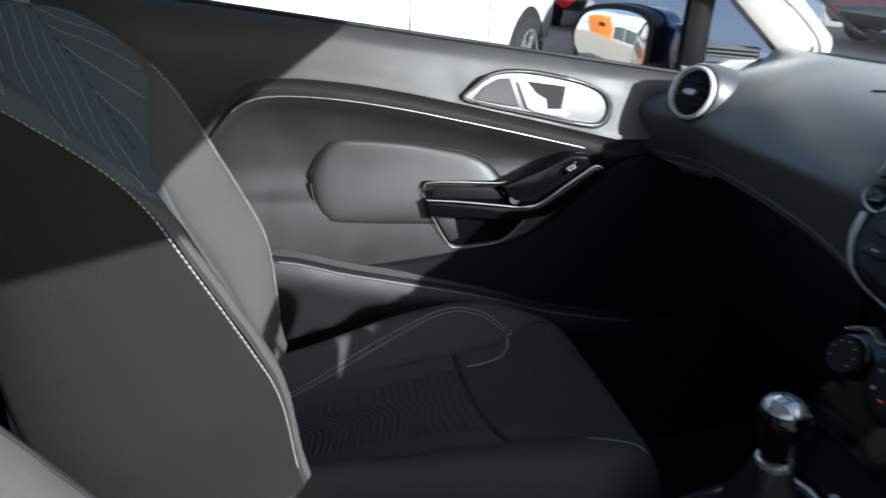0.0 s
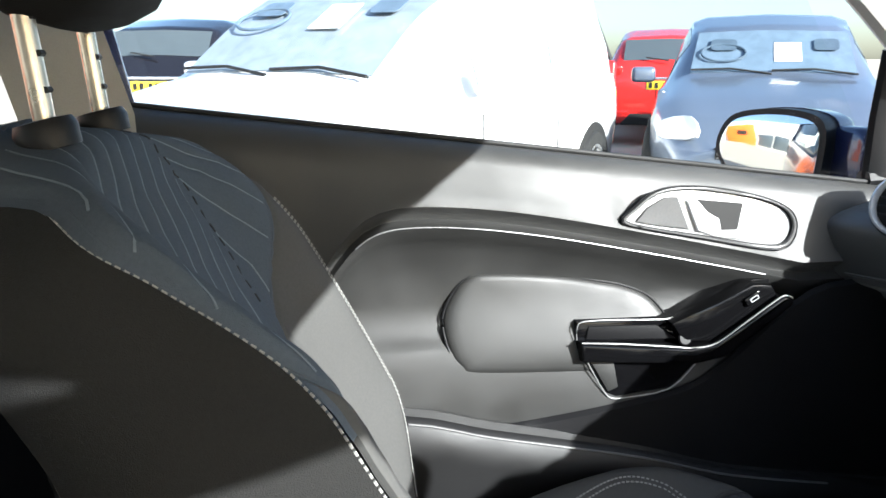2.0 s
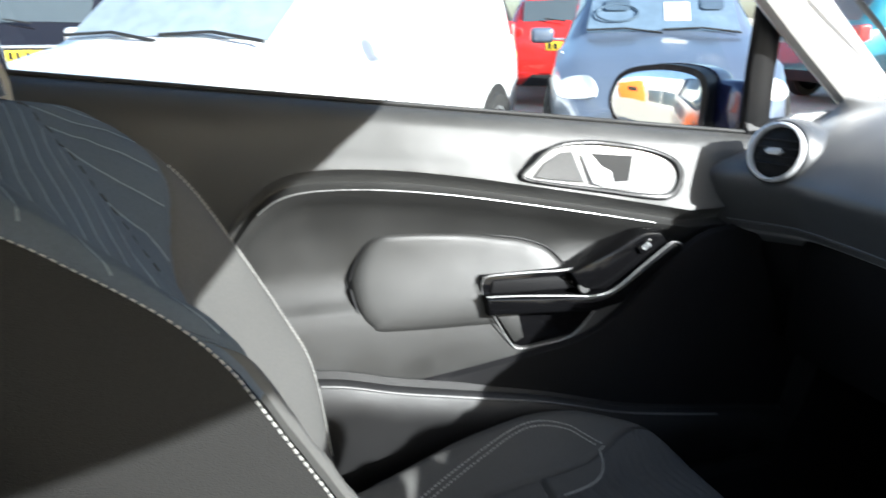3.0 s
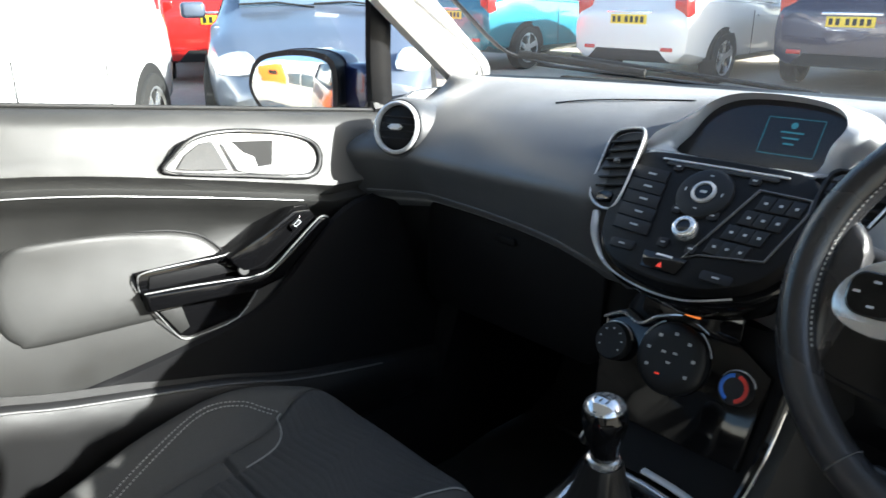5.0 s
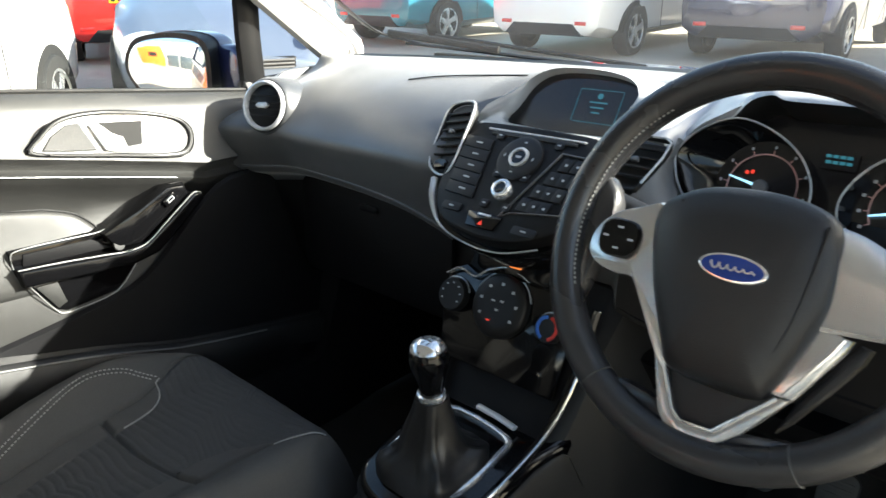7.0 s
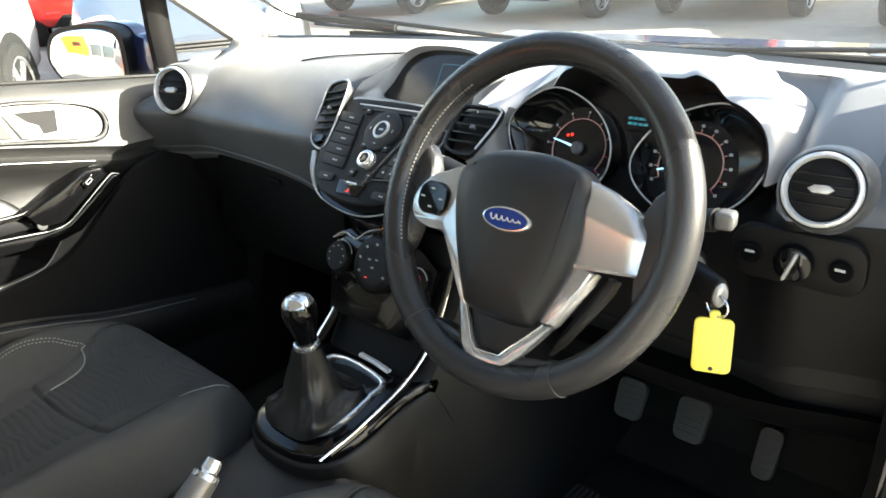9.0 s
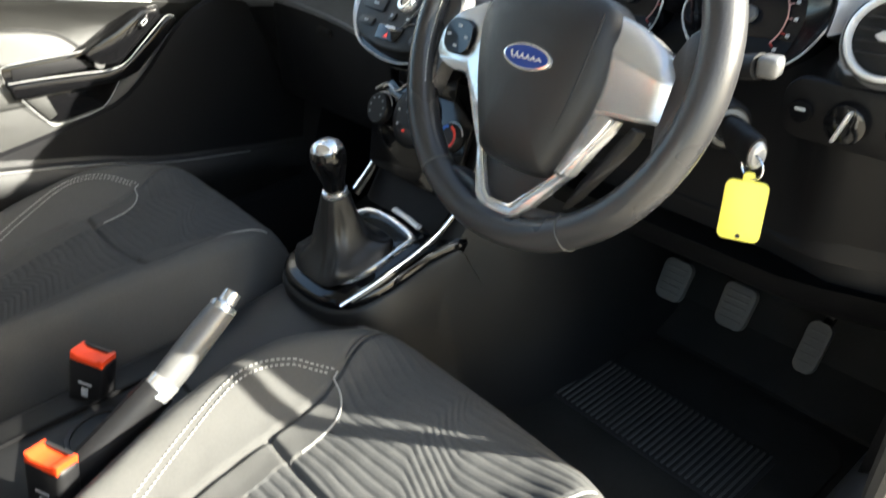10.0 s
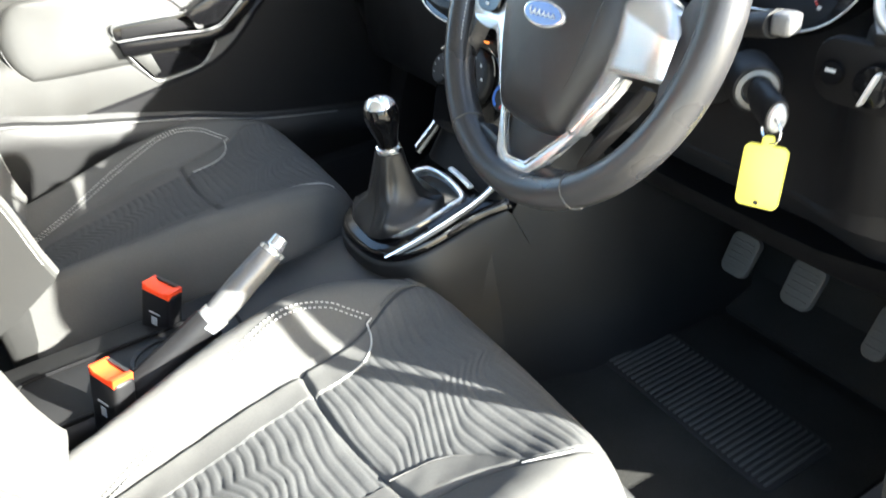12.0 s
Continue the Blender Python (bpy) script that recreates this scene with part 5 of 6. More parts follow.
def skins(rows_fn, nu, nv, region):
    """Splits one dense skin into a bmesh for each region; rows_fn(i/nu, j/nv) gives (place, u, v)."""
    pts = {}
    for j in range(nv + 1):
        for i in range(nu + 1):
            pts[i, j] = rows_fn(i / nu, j / nv)
    out = {}
    for j in range(nv):
        for i in range(nu):
            quad = [(i, j), (i + 1, j), (i + 1, j + 1), (i, j + 1)]
            u = sum(pts[q][1] for q in quad) / 4
            v = sum(pts[q][2] for q in quad) / 4
            vs, fs, seen = out.setdefault(region(u, v), ([], [], {}))
            f = []
            for q in quad:
                if q not in seen:
                    seen[q] = len(vs)
                    vs.append(pts[q][0])
                f.append(seen[q])
            fs.append(f)
    res = {}
    for k, (vs, fs, _) in out.items():
        me = bpy.data.meshes.new(k)
        me.from_pydata([tuple(p) for p in vs], [], fs)
        bm = bmesh.new()
        bm.from_mesh(me)
        bpy.data.meshes.remove(me)
        res[k] = bm
    return res


CUSHION_HALF = [(0.0, 0.185), (0.05, 0.195), (0.12, 0.218), (0.20, 0.245), (0.28, 0.268), (0.36, 0.284), (0.43, 0.279), (0.50, 0.258), (0.57, 0.228), (0.70, 0.205)]


def cushion_half(v):
    return spline(CUSHION_HALF, v)


def cushion_at(u, v):
    """u across, v from the back (0) to the front lip (0.68): place in the seat's frame."""
    h = cushion_half(v)
    a = abs(u) / h
    base = 0.452 + 0.052 * step(-0.05, 0.36, v) + 0.010 * step(0.33, 0.50, v)
    crest = 0.042 * math.exp(-((a - 0.76) / 0.20) ** 2) * step(0.60, 0.36, v) + 0.010 * math.exp(-((a - 0.76) / 0.2) ** 2)
    z = base + crest - 0.085 * step(0.82, 1.0, a) ** 1.7
    z -= 0.22 * step(0.520, 0.70, v) ** 1.5
    y = -0.56 + v - 0.035 * a ** 4 * step(0.40, 0.58, v) - 0.03 * step(0.56, 0.70, v)
    return Vector((u, y, z))


def seam_at(v):
    return 0.095 + 0.105 * v + 0.03 * step(0.40, 0.52, v)


def cross_at(u):
    return 0.346 - 0.008 * math.cos(u * 14) + 0.10 * u


def tab_width(v, u):
    """How far the plain tab in front of the cross seam reaches in from the bolster's seam."""
    return 0.047 * math.sqrt(max(0.0, 1 - ((v - cross_at(u)) / 0.104) ** 4))


def cushion_region(u, v):
    a = abs(u)
    if a > seam_at(v):
        return "bolster_in" if u < 0 else "bolster_out"
    if v < cross_at(u):
        return ("side_strip" if u < 0 else "side_strip_b") if a > seam_at(v) - 0.044 else "insert"
    return ("tab" if u < 0 else "tab_b") if seam_at(v) - a < tab_width(v, u) else "thigh_insert"


BACK = Matrix.Translation((0, -0.545, 0.53)) @ pose(0, 0, 0, 28)      # z along the slope, y out of the backrest


def back_half(v):
    return 0.250 - 0.055 * step(0.18, -0.03, v) - 0.015 * step(0.35, 0.55, v) - 0.060 * step(0.53, 0.65, v) ** 1.5


def back_at(f, v):
    """f -1..1 across, v height along the slope."""
    a = abs(f)
    y = 0.020 + 0.062 * step(0.45, 0.92, a) * step(0.72, 0.40, v) * (0.15 + 0.85 * step(-0.05, 0.17, v)) - 0.008 * step(0.94, 1.0, a)
    y += (0.026 * step(0.50, 0.36, v) + 0.004 * step(0.34, 0.15, v)) * step(0.45, 0.92, f)       # this side pushed out to fit the camera's view
    y += 0.012 * math.sin(v / 0.65 * math.pi) - 0.055 * step(0.59, 0.658, v) ** 1.6
    return Vector((f * back_half(v), y, v - 0.042 * a * a * step(0.46, 0.65, v)))


def back_edge(f, v):
    if f > 0:
        return 0.58 + 0.42 * step(0.20, 0.44, v)
    return 0.32 + 0.64 * step(0.26, 0.54, v)


def back_region(f, v):
    if f > 0.97:
        return "flank_edge" if v > 0.345 else "low_edge"
    if v < 0.285 - 0.10 * f:
        return "bolster_in"
    if abs(f) > back_edge(f, v):
        return "bolster_in" if f < 0 else "bolster_out"
    return "insert"


def stitches(path, normal, pitch=0.0078, fill=0.70, r=0.0011):
    """Short threads laid along a path."""
    pts = [Vector(p) for p in path]
    run, out = [], []
    for a, b in zip(pts, pts[1:]):
        n = max(int((b - a).length / 0.0012), 1)
        run += [a.lerp(b, i / n) for i in range(n)]
    k = max(int(pitch / 0.0012), 2)
    for i in range(0, len(run) - k, k):
        e = run[i + max(int(k * fill), 1)]
        out.append(tube([run[i] + normal * 0.0013, e + normal * 0.0013], r, seg=5))
    return join(*out)


def seat(at, label):
    s = thing("front_seat", label, "car seat", at, "front seats")

    def place(fu, fv):
        v = lerp(0.0, 0.70, fv)
        u = lerp(-1, 1, fu) * cushion_half(v)
        p, seam = cushion_at(u, v), seam_at(v)
        k = cushion_region(u, v)
        if k in ("insert", "thigh_insert"):
            fade = min(1.0, (seam - abs(u)) / 0.012) if seam > abs(u) else 0.0
            p.z += (rib(u, v) - 0.003) * fade * step(0.66, 0.58, v)
        p.z -= 0.007 * math.exp(-((abs(u) - seam) / 0.004) ** 2) * step(0.60, 0.50, v)
        if abs(u) < seam:
            p.z -= 0.006 * math.exp(-((v - cross_at(u)) / 0.004) ** 2)
        if k.startswith("tab"):
            p.z += 0.002
        p.z += 0.0025 * noise.noise((u * 11, v * 11, 1)) + 0.0010 * noise.noise((u * 40, v * 40, 3))
        return p, u, v

    mats = {"bolster_in": "fabric", "bolster_out": "fabric", "insert": "fabric_rib", "thigh_insert": "fabric_rib", "side_strip": "fabric", "tab": "fabric"}
    labels = {"insert": "charcoal ribbed cushion centre", "thigh_insert": "charcoal ribbed front of the cushion"}
    names = {"tab_b": "tab", "side_strip_b": "side_strip", "bolster_in": "bolster", "bolster_out": "bolster"}
    for k, bm in skins(place, 290, 380, cushion_region).items():
        part("cushion_" + names.get(k, k), bm, mats[k[:-2] if k.endswith("_b") else k], s, labels.get(k, ""), 60, True)
    for sg in (-1, 1):
        rows = []
        for j in range(25):
            v = lerp(0.0, 0.60, j / 24)
            p = cushion_at(sg * cushion_half(v), v)
            low = min(max(p.z - 0.10, 0.27), p.z - 0.04)
            rows.append([p, (p.x + sg * 0.005, p.y, p.z - 0.03), (p.x + sg * 0.002, p.y - 0.005, low), (p.x - sg * 0.012, p.y - 0.005, min(0.25, low - 0.02))])
        part("cushion_flank", grid(rows), "fabric_flank", s, "dark cloth side of the cushion", 60, True)
        part("flank_piping", tube([(sg * (cushion_half(v) + 0.004), cushion_at(sg * cushion_half(v), v).y, cushion_at(sg * cushion_half(v), v).z - 0.036) for v in [lerp(0.0, 0.60, i / 24) for i in range(25)]], 0.0020, seg=6), "thread", s, "pale piping along the cushion's side", 60, True)
    part("seat_base", rbox((0.42, 0.46, 0.10), pose(0, -0.32, 0.27), 0.03, 3), "black", s, "black seat frame and runners", 40, True)
    part("cushion_back", rbox((0.36, 0.06, 0.20), pose(0, -0.57, 0.40), 0.02, 3), "fabric_side", s, "", 40, True)
    # double stitching along one bolster
    for off in (0.0, 0.0078):
        line = smooth([(-0.092 + off * 0.9, 0.045, 0), (-0.115 + off * 0.9, 0.105, 0), (-0.144 + off, 0.175, 0), (-0.177 + off, 0.262, 0), (-0.202 + off, 0.330, 0), (-0.204 + off, 0.366, 0), (-0.191 + off * 0.7, 0.405 - off * 0.5, 0), (-0.176 + off * 0.4, 0.425 - off * 0.8, 0), (-0.154 + off * 0.3, 0.451 - off, 0)], 8)
        part("stitching", stitches([cushion_at(p.x, p.y) for p in line], Vector((0, 0, 1)), 0.0060, 0.74, 0.0013), "thread", s, "pale double stitching", 60, True)
    for sg in (-1, 1):
        edge = [(sg * (seam_at(v) - tab_width(v, sg * 0.1)), v) for v in [lerp(0.352, 0.449, i / 30) for i in range(31)]]
        part("tab_piping", tube([cushion_at(u, v) + Vector((0, 0, 0.0012)) for u, v in edge], 0.0014, seg=6), "fabric" if sg > 0 else "thread", s, "piping round the tab", 60, True)
        part("corner_piping", tube([cushion_at(sg * seam_at(v), v) + Vector((0, 0, -0.001)) for v in [lerp(0.47, 0.56, i / 14) for i in range(15)]], 0.0013, seg=6), "thread" if sg > 0 else "fabric", s, "", 60, True)
    # ---- backrest ----
    def bplace(fu, fv):
        f, v = lerp(-1, 1, fu), lerp(-0.03, 0.655, fv)
        p, edge = back_at(f, v), back_edge(f, v)
        if abs(f) < edge:
            p.y += back_rib(p.x, v) * min(1.0, (edge - abs(f)) / 0.05) - 0.002
        p.y -= 0.005 * math.exp(-((abs(f) - edge) / 0.015) ** 2)
        p.y += 0.0030 * noise.noise((p.x * 10, v * 10, 5)) + 0.001 * noise.noise((p.x * 40, v * 40, 7))
        return BACK @ p, f, v

    for k, bm in skins(bplace, 300, 260, back_region).items():
        ob = part("backrest_" + ({"insert": "insert"}.get(k, "bolster")), bm, {"insert": "fabric_back", "flank_edge": "fabric_back", "low_edge": "fabric_flank"}.get(k, "fabric"), s, {"insert": "charcoal chevron-ribbed backrest centre"}.get(k, ""), 60, True)
    out = BACK.to_3x3() @ Vector((0, 1, 0))

    def laid(f, v, lift=0.0):
        return bplace(f * 0.5 + 0.5, (v + 0.03) / 0.685)[0] + out * lift

    for sg in (-1, 1):
        for n in range(1, 12):
            line = []
            for i in range(48):
                v = lerp(0.642, 0.300, i / 47)
                off = n * WELT - welt_fall(v)
                u = spine(v) + sg * off
                f = u / back_half(v)
                if off > 0.004 and abs(f) < back_edge(f, v) - 0.02 and v > 0.300 - 0.10 * f:
                    line.append(laid(f, v, 0.0002))
                elif len(line) > 5:
                    break
                else:
                    line = []
            if len(line) > 5:
                part("piping", tube(line, 0.0011, seg=6), "welt", s, "pale sky-tinted piping", 60, True)
    for j in range(14):
        v0 = 0.385 + 0.018 * j
        part("spine_stitch", tube([laid(spine(v) / back_half(v), v, 0.0006) for v in (v0, v0 + 0.006, v0 + 0.011)], 0.0011, seg=5), "ink", s, "", 60, True)
    for fn in (lambda t: (-back_edge(-1, lerp(0.32, 0.63, t)), lerp(0.32, 0.63, t)), lambda t: (back_edge(1, lerp(0.23, 0.63, t)), lerp(0.23, 0.63, t)), lambda t: (lerp(-0.34, 0.66, t), 0.285 - 0.10 * lerp(-0.34, 0.66, t))):
        part("insert_seam", tube([laid(*fn(i / 40), 0.0005) for i in range(41)], 0.0016, seg=6), "fabric_back", s, "", 60, True)

    def deep(v):
        return 0.270 - 0.150 * step(0.15, 0.60, v)

    def seam_fall(v):
        """How far down the flank the side seam runs: it leaves the edge near the top."""
        return 0.002 + 0.013 * step(0.42, 0.63, v)

    for sg in (-1, 1):
        rows, upper, line = [], [], []
        for j in range(65):
            v = lerp(-0.03, 0.655, j / 64)
            p, d, sd = back_at(sg, v), deep(v), seam_fall(v)
            sw = 0.001 + 0.43 * (sd - 0.002)
            upper.append([BACK @ q for q in (p, Vector((p.x + sg * 0.5 * sw, p.y - sd * 0.4, p.z)), Vector((p.x + sg * 0.9 * sw, p.y - sd * 0.75, p.z)), Vector((p.x + sg * sw, p.y - sd, p.z)))])
            rows.append([BACK @ q for q in (Vector((p.x + sg * sw, p.y - sd, p.z)), Vector((p.x + sg * 0.015, p.y - lerp(sd, d * 0.6, 0.4), p.z)), Vector((p.x + sg * 0.014, p.y - max(d * 0.6, sd + 0.004), p.z)), Vector((p.x + sg * 0.004, p.y - d * 0.92, p.z)), Vector((p.x - sg * 0.02, p.y - d, p.z)))])
            if v > 0.0:
                line.append(BACK @ Vector((p.x + sg * (sw + 0.0005), p.y - sd + 0.001, p.z)))
        # sky-blued cloth above; the lower edge, in the sun, stays grey
        part("backrest_shoulder", grid(upper[36:], thick=0.003), "fabric_back", s, "cloth wrapped over the backrest's edge, blued for sky light", 60, True)
        part("backrest_edge", grid(upper[:37], thick=0.003), "fabric_flank", s, "", 60, True)
        part("backrest_flank", grid(rows, thick=0.004), "fabric_side", s, "dark cloth side of the backrest", 60, True)
        part("flank_stitching", stitches(line, BACK.to_3x3() @ Vector((sg * 1.0, 0.4, 0)), 0.0068, 0.62, 0.0011), "thread", s, "pale stitching", 60, True)
        for off in ((0.0, 0.036) if sg < 0 else ()):
            line = [BACK @ (back_at(sg * (0.93 - off), lerp(0.02, 0.47, i / 60))) for i in range(61)]
            part("back_stitching", stitches(line, BACK.to_3x3() @ Vector((0, 1, 0)), 0.0064, 0.62, 0.0007), "thread", s, "pale double stitching", 60, True)
    rows = []
    for j in range(13):
        v = lerp(-0.03, 0.655, j / 12)
        rows.append([BACK @ Vector((f * (back_half(v) - 0.02), back_at(1, v).y - deep(v) - 0.012 * (1 - f * f), back_at(f, v).z)) for f in [i / 5 - 1 for i in range(11)]])
    part("back_shell", grid(rows, thick=0.005), "fabric_side", s, "", 60, True)
    part("back_top", grid([[BACK @ back_at(f, 0.654), BACK @ (back_at(f, 0.654) + Vector((0, -0.025, 0.008))), BACK @ Vector((f * (back_half(0.655) - 0.01), back_at(1, 0.655).y - deep(0.655), back_at(f, 0.654).z - 0.005))] for f in [i / 10 - 1 for i in range(21)]], thick=0.004), "fabric_rib", s, "", 60, True)
    for sg in (-1, 1):
        base = Vector((sg * 0.075, -0.838, 1.084))
        part("post_guide", lathe([(0.023, -0.012), (0.025, 0.004), (0.022, 0.011), (0.010, 0.012)], Matrix.Translation(base) @ pose(0, 0, 0, 14), 24), "black", s, "black headrest guide", 50, True)
        part("headrest_post", tube([base, base + Vector((0, -0.012, 0.15))], 0.0085, seg=14), "steel", s, "worn steel headrest post", 50, True)
        for k in range(3):
            part("post_notch", tube([base + Vector((-0.0055, 0.004 - 0.002 * k, 0.035 + 0.028 * k)), base + Vector((0.0055, 0.004 - 0.002 * k, 0.035 + 0.028 * k))], 0.0030, seg=6), "ink", s, "", 50, True)
    hm = Matrix.Translation((0, -0.832, 1.256)) @ pose(0, 0, 0, 12)
    rows = []
    for k in range(15):
        t = k / 14
        w = 0.136 * (1 - 0.55 * abs(2 * t - 1) ** 8) * (1.0 - 0.08 * t)
        d = 0.060 * (1 - 0.60 * abs(2 * t - 1) ** 6)
        rows.append([hm @ Vector((w * math.copysign(abs(math.cos(a)) ** 0.55, math.cos(a)), d * math.copysign(abs(math.sin(a)) ** 0.7, math.sin(a)), lerp(-0.085, 0.085, t))) for a in [2 * math.pi * i / 40 for i in range(40)]])
    hbm = grid(rows, close_u=True)
    bmesh.ops.holes_fill(hbm, edges=hbm.edges[:], sides=0)
    part("headrest", hbm, "fabric_side", s, "padded dark headrest", 60, True)
    return s


passenger = seat((-0.385, -0.015, 0.0), "grey cloth front passenger seat with charcoal ribbed centre")
driver = copy_thing(passenger, pose(0.355, -0.032, 0.0))
for ob in [ob for ob in driver.children if ob.name.startswith(("back_stitching", "flank_stitching"))]:
    bpy.data.objects.remove(ob)
hinge = Matrix.Translation((0, -0.545, 0.53))
for ob in driver.children:
    if ob.name.startswith(("back", "head", "post", "insert_seam", "piping", "spine")):
        ob.matrix_local = Matrix.Translation((0, 0.010, 0)) @ hinge @ pose(0, 0, 0, 10) @ hinge.inverted() @ ob.matrix_local
driver["label"] = "sunlit grey cloth driver's seat with charcoal ribbed centre"


# ---- steering wheel ----
wheel = thing("steering_wheel", "black leather steering wheel with satin silver spokes", "steering wheel", (0.348, 0.072, 0.911))
WM = frame_of((0, 0, 0), (0, -math.cos(radians(26)), math.sin(radians(26))))
R = 0.1845
part("rim", tube([WM @ Vector((R * math.cos(2 * math.pi * i / 72), R * math.sin(2 * math.pi * i / 72), 0)) for i in range(72)], 0.0180, closed=True, seg=16, up=tuple(WM.to_3x3() @ Vector((0, 0, 1))), squash=1.12), "leather", wheel, "worn black leather rim", 60, True)
for a in (235, 301):
    c = Vector((R * math.cos(radians(a)), R * math.sin(radians(a)), 0))
    out = c.normalized()
    part("rim_seam", tube([WM @ (c + out * 0.0184 * math.cos(b) + Vector((0, 0, 0.0205 * math.sin(b)))) for b in [2 * math.pi * i / 20 for i in range(20)]], 0.0009, closed=True, seg=5), "fabric", wheel, "", 60, True)
a0, a1 = 128, 205
line = [WM @ Vector(((R - 0.0158) * math.cos(radians(lerp(a0, a1, i / 60))), (R - 0.0158) * math.sin(radians(lerp(a0, a1, i / 60))), 0.0095)) for i in range(61)]
part("rim_stitching", stitches(line, WM.to_3x3() @ Vector((0, 0, 1)), 0.0058, 0.55, 0.0009), "thread", wheel, "pale thread along the inner rim", 60, True)
HUB = [(-0.087, 0.032), (-0.052, 0.060), (0.0, 0.068), (0.048, 0.064), (0.077, 0.048), (0.087, 0.006), (0.084, -0.038), (0.062, -0.102), (0.050, -0.117), (0.012, -0.120), (-0.030, -0.116), (-0.044, -0.100), (-0.076, -0.030)]
hub_rows = []
ho = [p[:2] for p in smooth([(a, b, 0) for a, b in HUB], 4, True)]
for k, h in ((1.0, -0.020), (1.0, 0.008), (0.96, 0.018), (0.86, 0.026), (0.6, 0.032), (0.3, 0.034), (0.02, 0.035)):
    hub_rows.append([WM @ Vector((a * k, (b + 0.012) * k - 0.012, h)) for a, b in ho])
part("airbag_cover", grid(hub_rows, close_u=True), "airbag", wheel, "dark airbag cover", 50, True)
part("hub_back", lathe([(0.055, -0.10), (0.060, -0.03), (0.07, -0.018), (0, -0.018)], WM, 24), "black", wheel, "", 50, True)
bd = WM @ pose(0.008, -0.010, 0.0345)
el = [(0.0315 * math.cos(2 * math.pi * i / 40), 0.0130 * math.sin(2 * math.pi * i / 40)) for i in range(40)]
badge = part("badge", prism(el, bd, 0.004, 0.0015), "chrome", wheel, "oval chrome-edged blue badge", 40, True)
part("badge_field", prism([(a * 0.90, b * 0.82) for a, b in el], bd @ pose(0, 0, 0.0032), 0.0014), "blue_badge", badge, "", 40, True)
part("badge_mark", tube([bd @ Vector((lerp(-0.021, 0.021, i / 80) + 0.0012 * math.cos(i * 0.45), (0.0034 - 0.0022 * i / 80) * math.sin(i * 0.45), 0.0052)) for i in range(81)], 0.0008, seg=5, up=(0, -1, 0)), "satin", badge, "", 40, True)
LEFT = curve2([(-0.080, 0.036), (-0.110, 0.031), (-0.136, 0.019), (-0.153, -0.004), (-0.153, -0.025), (-0.140, -0.037), (-0.115, -0.042), (-0.098, -0.041), (-0.086, -0.054), (-0.045, -0.113), (-0.036, -0.108), (-0.070, -0.030)], 3)
part("spoke", dome(LEFT, WM @ pose(0, 0, -0.012), [(1, 0), (1, 0.016), (0.975, 0.021), (0.94, 0.022), (0.02, 0.019)]), "spoke", wheel, "satin silver spoke", 40, True)
plate = []
for i in range(11):
    u = i / 10
    top = Vector((lerp(0.072, 0.148, u), spline([(0.072, 0.050), (0.095, 0.045), (0.118, 0.035), (0.136, 0.025), (0.148, 0.014)], lerp(0.072, 0.148, u)), 0))
    mid = Vector((lerp(0.078, 0.153, u), lerp(0.018, 0.000, u), 0))
    low = Vector((lerp(0.076, 0.150, u), -0.043 + 0.007 * u, 0))
    edge = 0.006 * step(0.85, 1.0, u)
    plate.append([WM @ (q + Vector((0, 0, h - edge))) for q, h in ((top, -0.012), (top, 0.003), (top.lerp(mid, 0.08), 0.0045), (top.lerp(mid, 0.92), 0.0125), (mid, 0.0130), (mid.lerp(low, 0.10), 0.0125), (mid.lerp(low, 0.86), 0.0085), (mid.lerp(low, 0.93), 0.0090), (low, 0.007), (low, -0.012))])
part("spoke", grid(plate, thick=0.002), "spoke", wheel, "creased satin silver spoke", 30, True)
for s in (-1, 1):
    part("rim_joint", dome(curve2([(s * a, b) for a, b in [(0.140, 0.030), (0.166, 0.060), (0.178, 0.020), (0.178, -0.030), (0.160, -0.082), (0.146, -0.040)]], 3), WM @ pose(0, 0, -0.018), [(1, 0), (1, 0.014), (0.9, 0.020), (0.02, 0.020)]), "leather", wheel, "", 60, True)
part("rim_foot", dome(curve2([(-0.092, -0.146), (-0.056, -0.146), (-0.030, -0.158), (0.040, -0.156), (0.066, -0.146), (0.092, -0.146), (0.062, -0.178), (-0.062, -0.178)], 3), WM @ pose(0, 0, -0.020), [(1, 0), (1, 0.016), (0.92, 0.022), (0.02, 0.022)]), "leather", wheel, "leather-wrapped foot of the wheel", 60, True)
part("spoke_arm", prism([(0.074, -0.036), (0.110, -0.043), (0.106, -0.054), (0.078, -0.107), (0.060, -0.108), (0.056, -0.100)], WM @ pose(0, 0, -0.006), 0.0125, 0.003), "spoke", wheel, "bright lower arm of the spoke", 40, True)
part("arm_ridge", tube([WM @ Vector(p) for p in [(0.104, -0.044, 0.0066), (0.098, -0.058, 0.0066), (0.070, -0.106, 0.0066)]], 0.0016, seg=6), "chrome", wheel, "", 40, True)
part("spoke_fin", prism([(0.112, -0.044), (0.122, -0.046), (0.118, -0.060), (0.100, -0.092), (0.078, -0.128), (0.066, -0.142), (0.076, -0.110)], WM @ pose(0, 0, -0.030), 0.014, 0.004), "black", wheel, "black back of the spoke", 40, True)
pod = part("switch_pod", dome(rounded(0.046, 0.040, 0.015, 5, -0.121, -0.006), WM @ pose(0, 0, 0.004), [(1, 0), (1, 0.007), (0.9, 0.010), (0.02, 0.009)]), "piano", wheel, "black spoke switches", 40, True)
